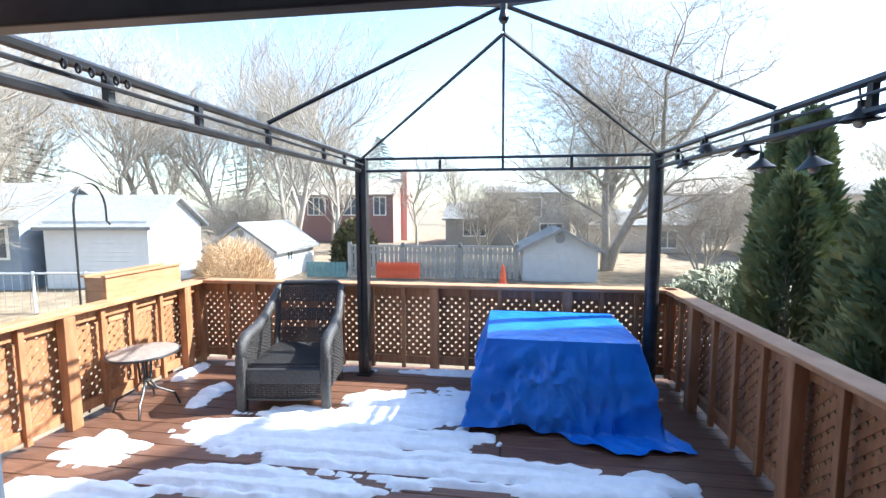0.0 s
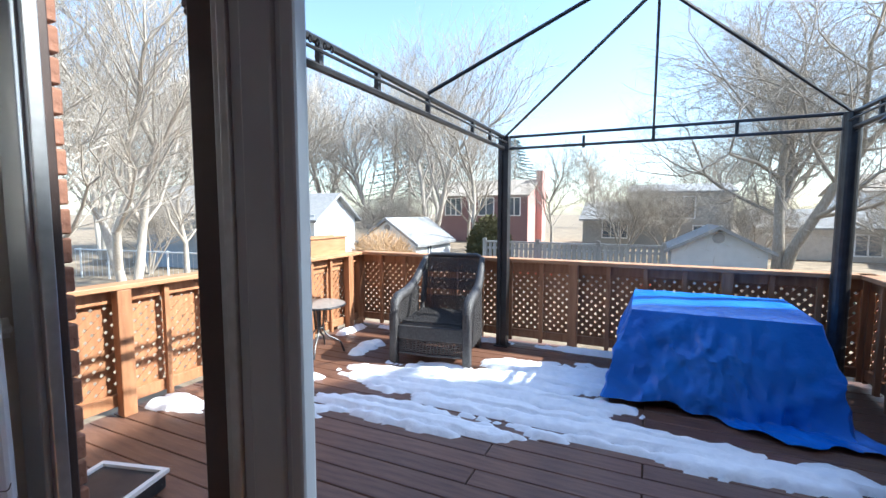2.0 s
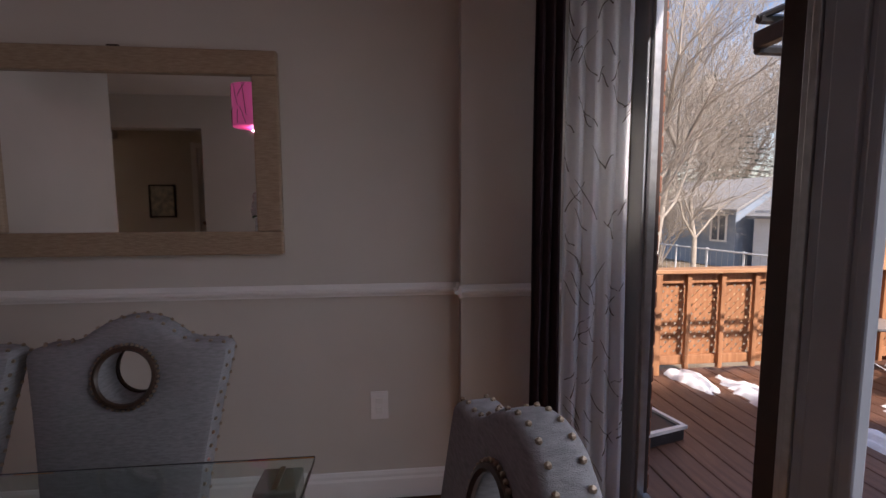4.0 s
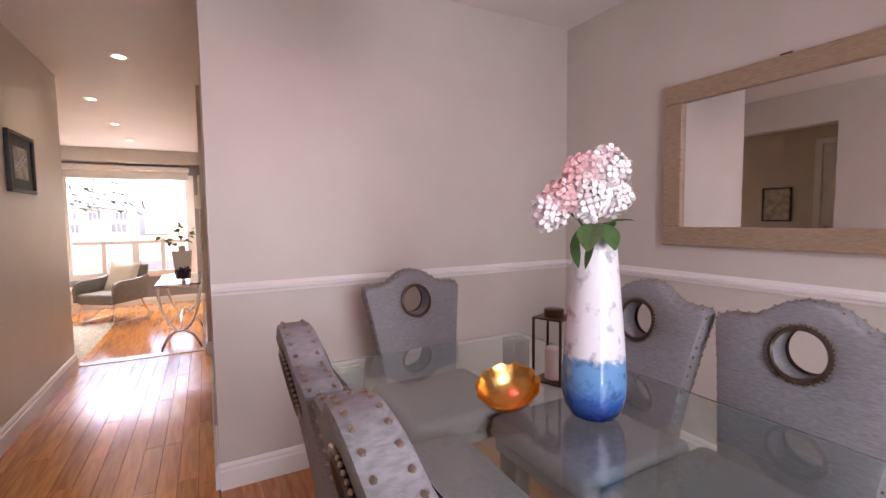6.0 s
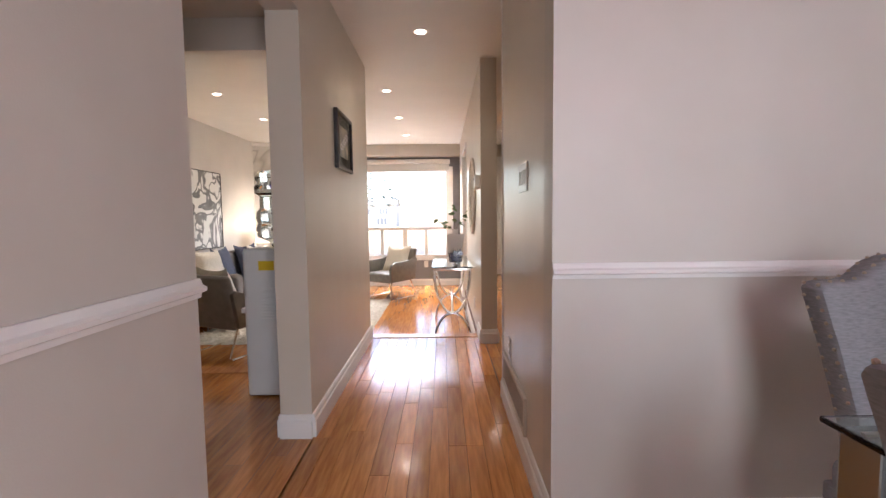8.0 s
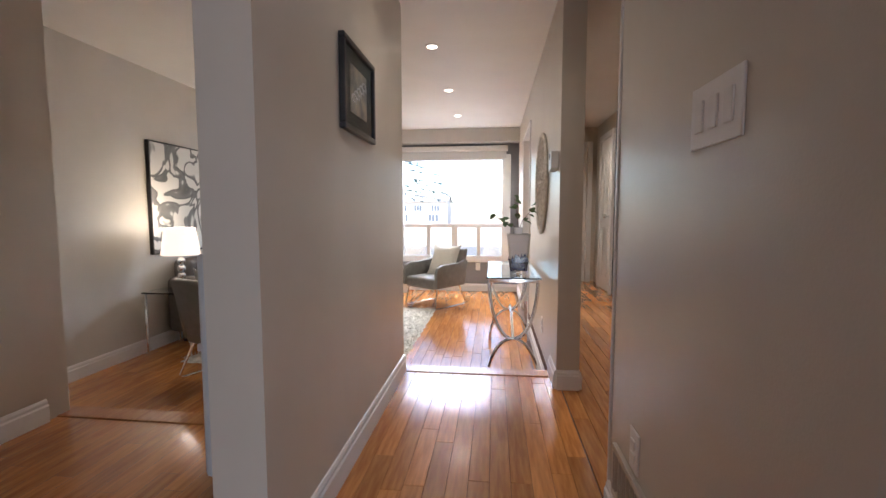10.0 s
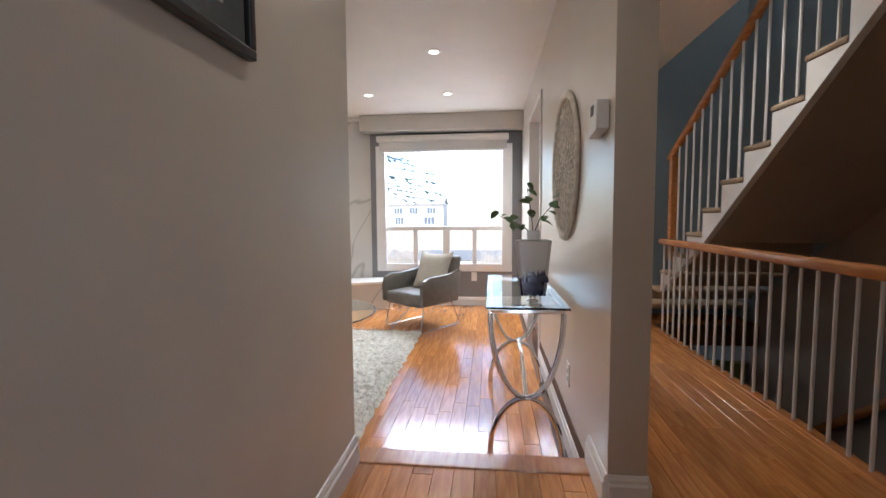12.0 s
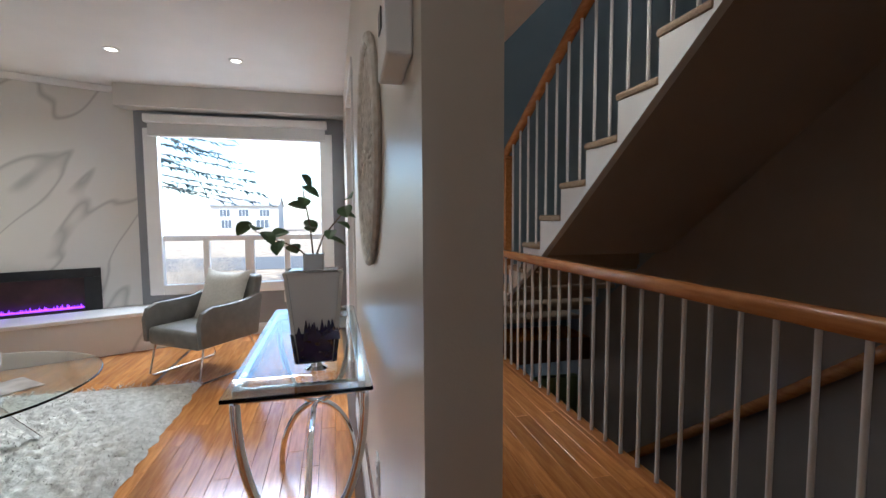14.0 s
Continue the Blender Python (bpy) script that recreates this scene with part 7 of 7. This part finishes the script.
def shrub(name, m, rx_, ry_, h_, count, mat, label, seed, blade=(0.10, 0.012), upward=0.8):
    rg = random.Random(seed)
    t_ = thing(name, m, label, "shrub")
    v, f = [], []
    for k in range(count):
        a, q = rg.random() * 6.283, math.sqrt(rg.random())
        x, y = rx_ * q * math.cos(a), ry_ * q * math.sin(a)
        z = h_ * rg.random() ** 0.7 * math.sqrt(max(0.05, 1 - 0.85 * q * q))
        d = Vector((math.cos(a) * 0.6 + rg.gauss(0, 0.5), math.sin(a) * 0.6 + rg.gauss(0, 0.5), upward + rg.gauss(0, 0.4))).normalized() * blade[0] * rg.uniform(0.6, 1.5)
        s = d.orthogonal().normalized() * blade[1]
        o = len(v)
        p = Vector((x, y, z))
        v += [tuple(p - s), tuple(p + s), tuple(p + d + s * 0.5), tuple(p + d - s * 0.5)]
        f.append((o, o + 1, o + 2, o + 3))
    me_ = bpy.data.meshes.new("foliage")
    me_.from_pydata(v, [], f)
    me_.materials.append(mat)
    o_ = new("foliage", me_)
    o_.parent = t_
    w_ = Wood()
    for k in range(14):
        a = rg.random() * 6.283
        w_.stick(Vector((0.1 * math.cos(a), 0.1 * math.sin(a), 0)), Vector((rx_ * 0.6 * math.cos(a), ry_ * 0.6 * math.sin(a), h_ * 0.7)), 0.02, 0.006)
    o_ = new("stems", w_.mesh("stems", M_BARK))
    o_.parent = t_
    return t_


shrub("golden_shrub", pose(9.15, -15.2, GZ0), 1.15, 0.7, 1.55, 5000, M_STRAW, "rounded straw-coloured leafless shrub before the shed", 3, (0.22, 0.006), 1.0)
shrub("olive_shrub", pose(7.4, -20.6, GZ0), 0.95, 0.7, 2.05, 3500, M_OLIVE, "olive green evergreen shrub", 4, (0.12, 0.05))
shrub("pale_shrub", pose(-4.0, -13.8, GZ0), 2.0, 1.2, 1.25, 6000, M_PALELEAF, "pale variegated shrub beyond the deck", 5, (0.09, 0.035))
shrub("pale_shrub", pose(-7.0, -15.5, GZ0), 2.0, 1.2, 1.3, 4000, M_PALELEAF, "pale variegated shrub beyond the deck", 6, (0.09, 0.035))
leaf_litter = shrub("dry_hedge", pose(9.4, -10.2, GZ0), 2.2, 1.0, 0.35, 3500, M_STRAW, "dry leaf litter and twigs on the lawn", 9, (0.12, 0.01), 0.4)


def cedar(m, h_, r_, seed, label):
    rg = random.Random(seed)
    t_ = thing("cedar_tree", m, label, "tree", "row of cedars")
    v, f = [], []
    for k in range(9000):
        u = rg.random() ** 0.8
        z = h_ * (0.02 + 0.97 * u)
        a = rg.random() * 6.283
        prof = r_ * (1 - u) ** 0.62 * (0.82 + 0.18 * math.sin(5 * a + 7 * u) + 0.16 * math.sin(11 * u + 2 * a))
        q = prof * (0.62 + 0.42 * rg.random() ** 0.5)
        p = Vector((q * math.cos(a), q * math.sin(a), z))
        d = Vector((math.cos(a) * 0.55 + rg.gauss(0, 0.35), math.sin(a) * 0.55 + rg.gauss(0, 0.35), 0.75 + rg.gauss(0, 0.3))).normalized() * rg.uniform(0.08, 0.20)
        s = d.cross(Vector((math.cos(a + 1.2), math.sin(a + 1.2), rg.gauss(0, 0.5)))).normalized() * rg.uniform(0.012, 0.028)
        o = len(v)
        v += [tuple(p - s * 0.4), tuple(p + d * 0.5 - s), tuple(p + d), tuple(p + d * 0.5 + s), tuple(p + s * 0.4)]
        f.append((o, o + 1, o + 2, o + 3, o + 4))
    me_ = bpy.data.meshes.new("crown")
    me_.from_pydata(v, [], f)
    me_.materials.append(M_CEDAR)
    o_ = new("crown", me_)
    o_.parent = t_
    w_ = Wood()
    w_.stick(Vector((0, 0, 0)), Vector((0, 0, h_ * 0.92)), 0.09, 0.012, 7)
    for k in range(60):
        z, a = h_ * (0.05 + 0.85 * k / 60), rg.random() * 6.283
        q = r_ * 0.75 * (1 - k / 60) ** 0.6
        w_.stick(Vector((0, 0, z)), Vector((q * math.cos(a), q * math.sin(a), z + 0.2)), 0.018, 0.005)
    o_ = new("trunk", w_.mesh("trunk", M_BARK))
    o_.parent = t_
    return t_


c1 = cedar(pose(-2.6, -10.6, GZ0), 3.75, 0.62, 1, "tall dark green cedar beside the deck")
c2 = cedar(pose(-1.75, -8.9, GZ0), 2.8, 0.72, 2, "dark green cedar beside the deck")
for src, x, y, s, r_ in ((c1, -2.35, -9.6, 0.98, 80), (c2, -2.1, -8.1, 0.95, 140), (c2, -1.75, -7.3, 0.98, 30), (c1, -2.0, -6.5, 0.88, 200), (c2, -1.7, -5.7, 1.1, 250), (c1, -3.3, -11.6, 0.85, 20), (c1, -3.6, -8.6, 0.95, 300)):
    cc = copy_thing(src, pose(x, y, GZ0, 0, 0, r_))
    cc.scale = (s, s, s)


# front garden, seen through the living room window
def conifer(m, h_, r_, seed, label):
    rg = random.Random(seed)
    t_ = thing("spruce_tree", m, label, "tree")
    w_ = Wood()
    w_.stick(Vector((0, 0, 0)), Vector((0, 0, h_)), 0.16, 0.02, 7)
    v, f = [], []
    for k in range(150):
        u = 0.34 + 0.64 * k / 150
        a = k * 2.4
        q = r_ * (1 - u) * 1.35 + 0.1
        tip = Vector((q * math.cos(a), q * math.sin(a), h_ * u - 0.18 * q))
        root = Vector((0, 0, h_ * u))
        w_.stick(root, tip, 0.03, 0.006)
        for j in range(56):
            p = root.lerp(tip, 0.2 + 0.8 * rg.random())
            d = (tip - root).normalized() * 0.12 + Vector((rg.gauss(0, 0.08), rg.gauss(0, 0.08), rg.gauss(-0.04, 0.06)))
            s = d.orthogonal().normalized() * 0.03
            o = len(v)
            v += [tuple(p - s), tuple(p + d), tuple(p + s)]
            f.append((o, o + 1, o + 2))
    me_ = bpy.data.meshes.new("crown")
    me_.from_pydata(v, [], f)
    me_.materials.append(M_SPRUCE)
    for nm, dd in (("crown", me_), ("trunk", w_.mesh("trunk", M_BARK))):
        o_ = new(nm, dd)
        o_.parent = t_
    return t_


M_SPRUCE = material("blue_spruce", (0.06, 0.10, 0.095), 0.8, color2=(0.11, 0.16, 0.15), scale=5, coarse=0.3)
spr = conifer(pose(-4.9, 14.0, GZ0), 9.5, 4.6, 7, "blue-green spruce in the front garden")
sp2 = copy_thing(spr, pose(17.5, -32.0, GZ0))
sp3 = copy_thing(spr, pose(13.5, -46.0, GZ0, 0, 0, 90))
sp4 = copy_thing(spr, pose(24.0, -19.5, GZ0, 0, 0, 40))
for src, x, y, s in ((thin, 1.6, 34.0, 0.9), (thin, 3.0, 31.0, 1.0), (bush, -1.9, 11.0, 0.35), (bush, 0.9, 11.5, 0.3)):
    cc = copy_thing(src, pose(x, y, GZ0, 0, 0, 50 * x))
    cc.scale = (s, s, s)
h_st = building("street_house", pose(-14.0, 88.0, GZ0, 0, 0, 180), 11.0, 8.0, 4.6, 1.6, M_STUCCO, M_SHINGLE, "two-storey house across the street", "house", ((-3.2, 2.6, 1.6, 1.2), (0.2, 2.6, 1.6, 1.2), (3.2, 2.6, 1.6, 1.2), (-2.8, 0.6, 2.0, 1.4), (3.0, 0.6, 1.6, 1.4)), ridge_x=True)
h_st2 = building("street_house", pose(16.0, 92.0, GZ0, 0, 0, 180), 10.0, 8.0, 4.2, 1.6, M_REDBRICK, M_TANROOF, "brick house across the street", "house", ((-2.6, 2.4, 1.6, 1.2), (2.4, 2.4, 1.6, 1.2), (0.0, 0.4, 2.0, 1.4)), ridge_x=True)
structure("road", box_bm(-200, 20.5, GZ0 - 0.1, 200, 27.0, GZ0 + 0.02), material("asphalt", (0.05, 0.05, 0.05), 0.9, color2=(0.075, 0.075, 0.075), scale=20, bump=0.3, coarse=0.2))

# unseen neighbour's house added beside the deck, so that its gable shades the boards
building("neighbour_house", pose(-8.5, -2.8, GZ0), 7.0, 12.0, 8.3, 4.0, M_STUCCO, M_SHINGLE, "tall pale two-storey house added out of view to shade the deck", "house", ((-1.8, 4.8, 1.4, 1.3), (1.8, 4.8, 1.4, 1.3)))


# ---- floor boards and deck boards, piece by piece ----
def plank(w_, ln, t_=0.012, bevel=0.0012):
    bm = bmesh.new()
    a, b = w_ / 2 - 0.0006, ln / 2 - 0.0006
    lo = [bm.verts.new((x, y, -t_)) for x, y in ((-a, -b), (a, -b), (a, b), (-a, b))]
    mid = [bm.verts.new((x, y, -bevel)) for x, y in ((-a, -b), (a, -b), (a, b), (-a, b))]
    up = [bm.verts.new((x, y, 0)) for x, y in ((-a + bevel, -b + bevel), (a - bevel, -b + bevel), (a - bevel, b - bevel), (-a + bevel, b - bevel))]
    bm.faces.new(up)
    for r0, r1 in ((lo, mid), (mid, up)):
        for i in range(4):
            bm.faces.new((r0[i], r0[(i + 1) % 4], r1[(i + 1) % 4], r1[i]))
    me_ = bpy.data.meshes.new("plank")
    bm.to_mesh(me_)
    bm.free()
    me_.materials.append(M_OAK)
    return me_


PW = 0.082
PLANKS = [plank(PW, ln) for ln in (0.45, 0.7, 0.95, 1.2)]
LENS = (0.45, 0.7, 0.95, 1.2)


def lay(parent, x0, x1, y0, y1, z, seed, single):
    """Boards along y. single: each board an object; else one joined mesh."""
    rg = random.Random(seed)
    v, f, count = [], [], 0
    x = x0 + PW / 2
    while x < x1 - PW / 2 + 0.012:
        y = y0 - rg.random() * 0.4
        while y < y1:
            k = rg.randrange(4)
            ln = LENS[k]
            a, b = max(y, y0), min(y + ln, y1)
            if b - a > 0.02:
                if single:
                    o = new("board", PLANKS[k] if b - a > ln - 0.001 else plank(PW, b - a))
                    o.parent = parent
                    o.location = (x, (a + b) / 2, z)
                    count += 1
                else:
                    o = len(v)
                    e = 0.0008
                    v += [(x - PW / 2 + e, a + e, z), (x + PW / 2 - e, a + e, z), (x + PW / 2 - e, b - e, z), (x - PW / 2 + e, b - e, z)]
                    f.append((o, o + 1, o + 2, o + 3))
            y += ln
        x += PW
    if not single:
        me_ = bpy.data.meshes.new("boards")
        me_.from_pydata(v, [], f)
        me_.materials.append(M_OAK_FAR)
        o = tagged(new("boards", me_), kind="stuff")
        o.parent = parent
    return count


M_OAK_FAR = material("oak_floor_joined", (0.42, 0.15, 0.036), 0.14, color2=(0.66, 0.285, 0.08), scale=5, stretch=(9, 0.9, 9), detail=8, bump=0.05, bump_scale=30, coarse=0.25, coat=0.25)
n, l = M_OAK_FAR.node_tree.nodes, M_OAK_FAR.node_tree.links
geo = n.new("ShaderNodeNewGeometry")
hue = [q for q in n if q.bl_idname == "ShaderNodeHueSaturation"][0]
mad = n.new("ShaderNodeMath")
mad.operation = 'MULTIPLY_ADD'
mad.inputs[1].default_value, mad.inputs[2].default_value = 0.42, 0.79
l.new(geo.outputs["Random Per Island"], mad.inputs[0])
l.new(mad.outputs[0], hue.inputs["Value"])
fl = bpy.data.objects["floor"]
lay(fl, 0.0, 0.99, -3.0, STEP_Y - 0.10, 0.0, 1, True)
lay(fl, 0.99, 3.0, DOOR_Y, END_Y, 0.0, 2, False)
lay(fl, 0.0, 0.99, DOOR_Y, -3.0, 0.0, 3, False)
lay(fl, -1.63, -0.153, -2.48, 0.90, 0.0, 4, False)
lay(fl, -0.153, 0.0, -0.93, 0.0, 0.0, 9, False)
lay(bpy.data.objects["floor_foyer"], 0.99, 2.06, 0.48, 4.3, 0.0, 5, True)
lay(bpy.data.objects["floor_foyer"], 1.09, 3.0, 4.3, 5.9, 0.0, 6, False)
lay(bpy.data.objects["floor_living"], -0.5, LIV_R, STEP_Y, WIN_Y, LOW, 7, True)
lay(bpy.data.objects["floor_living"], LIV_X, -0.5, 1.01, WIN_Y, LOW, 8, False)
lay(bpy.data.objects["floor_living"], -0.5, -0.16, 1.01, STEP_Y, LOW, 10, False)
deck = structure("deck_floor", box_bm(DX0, DY0, DECK - 0.056, DX1, DY1, DECK - 0.045), M_GAP)
db = {}
rg = random.Random(5)
k = 0
y = DY0 + 0.07
while y < DY1 - 0.02:
    cut = DX0 + rg.choice((1.6, 2.4, 3.2))
    for a, b in ((DX0, cut - 0.003), (cut + 0.003, DX1)):
        o = part("deck_board", box_bm(a, -0.0685, -0.036, b, 0.0685, 0, 0.004, 1), M_DECK, deck)
        o.location = (0, y, DECK + rg.uniform(-0.001, 0.001))
    y += 0.142
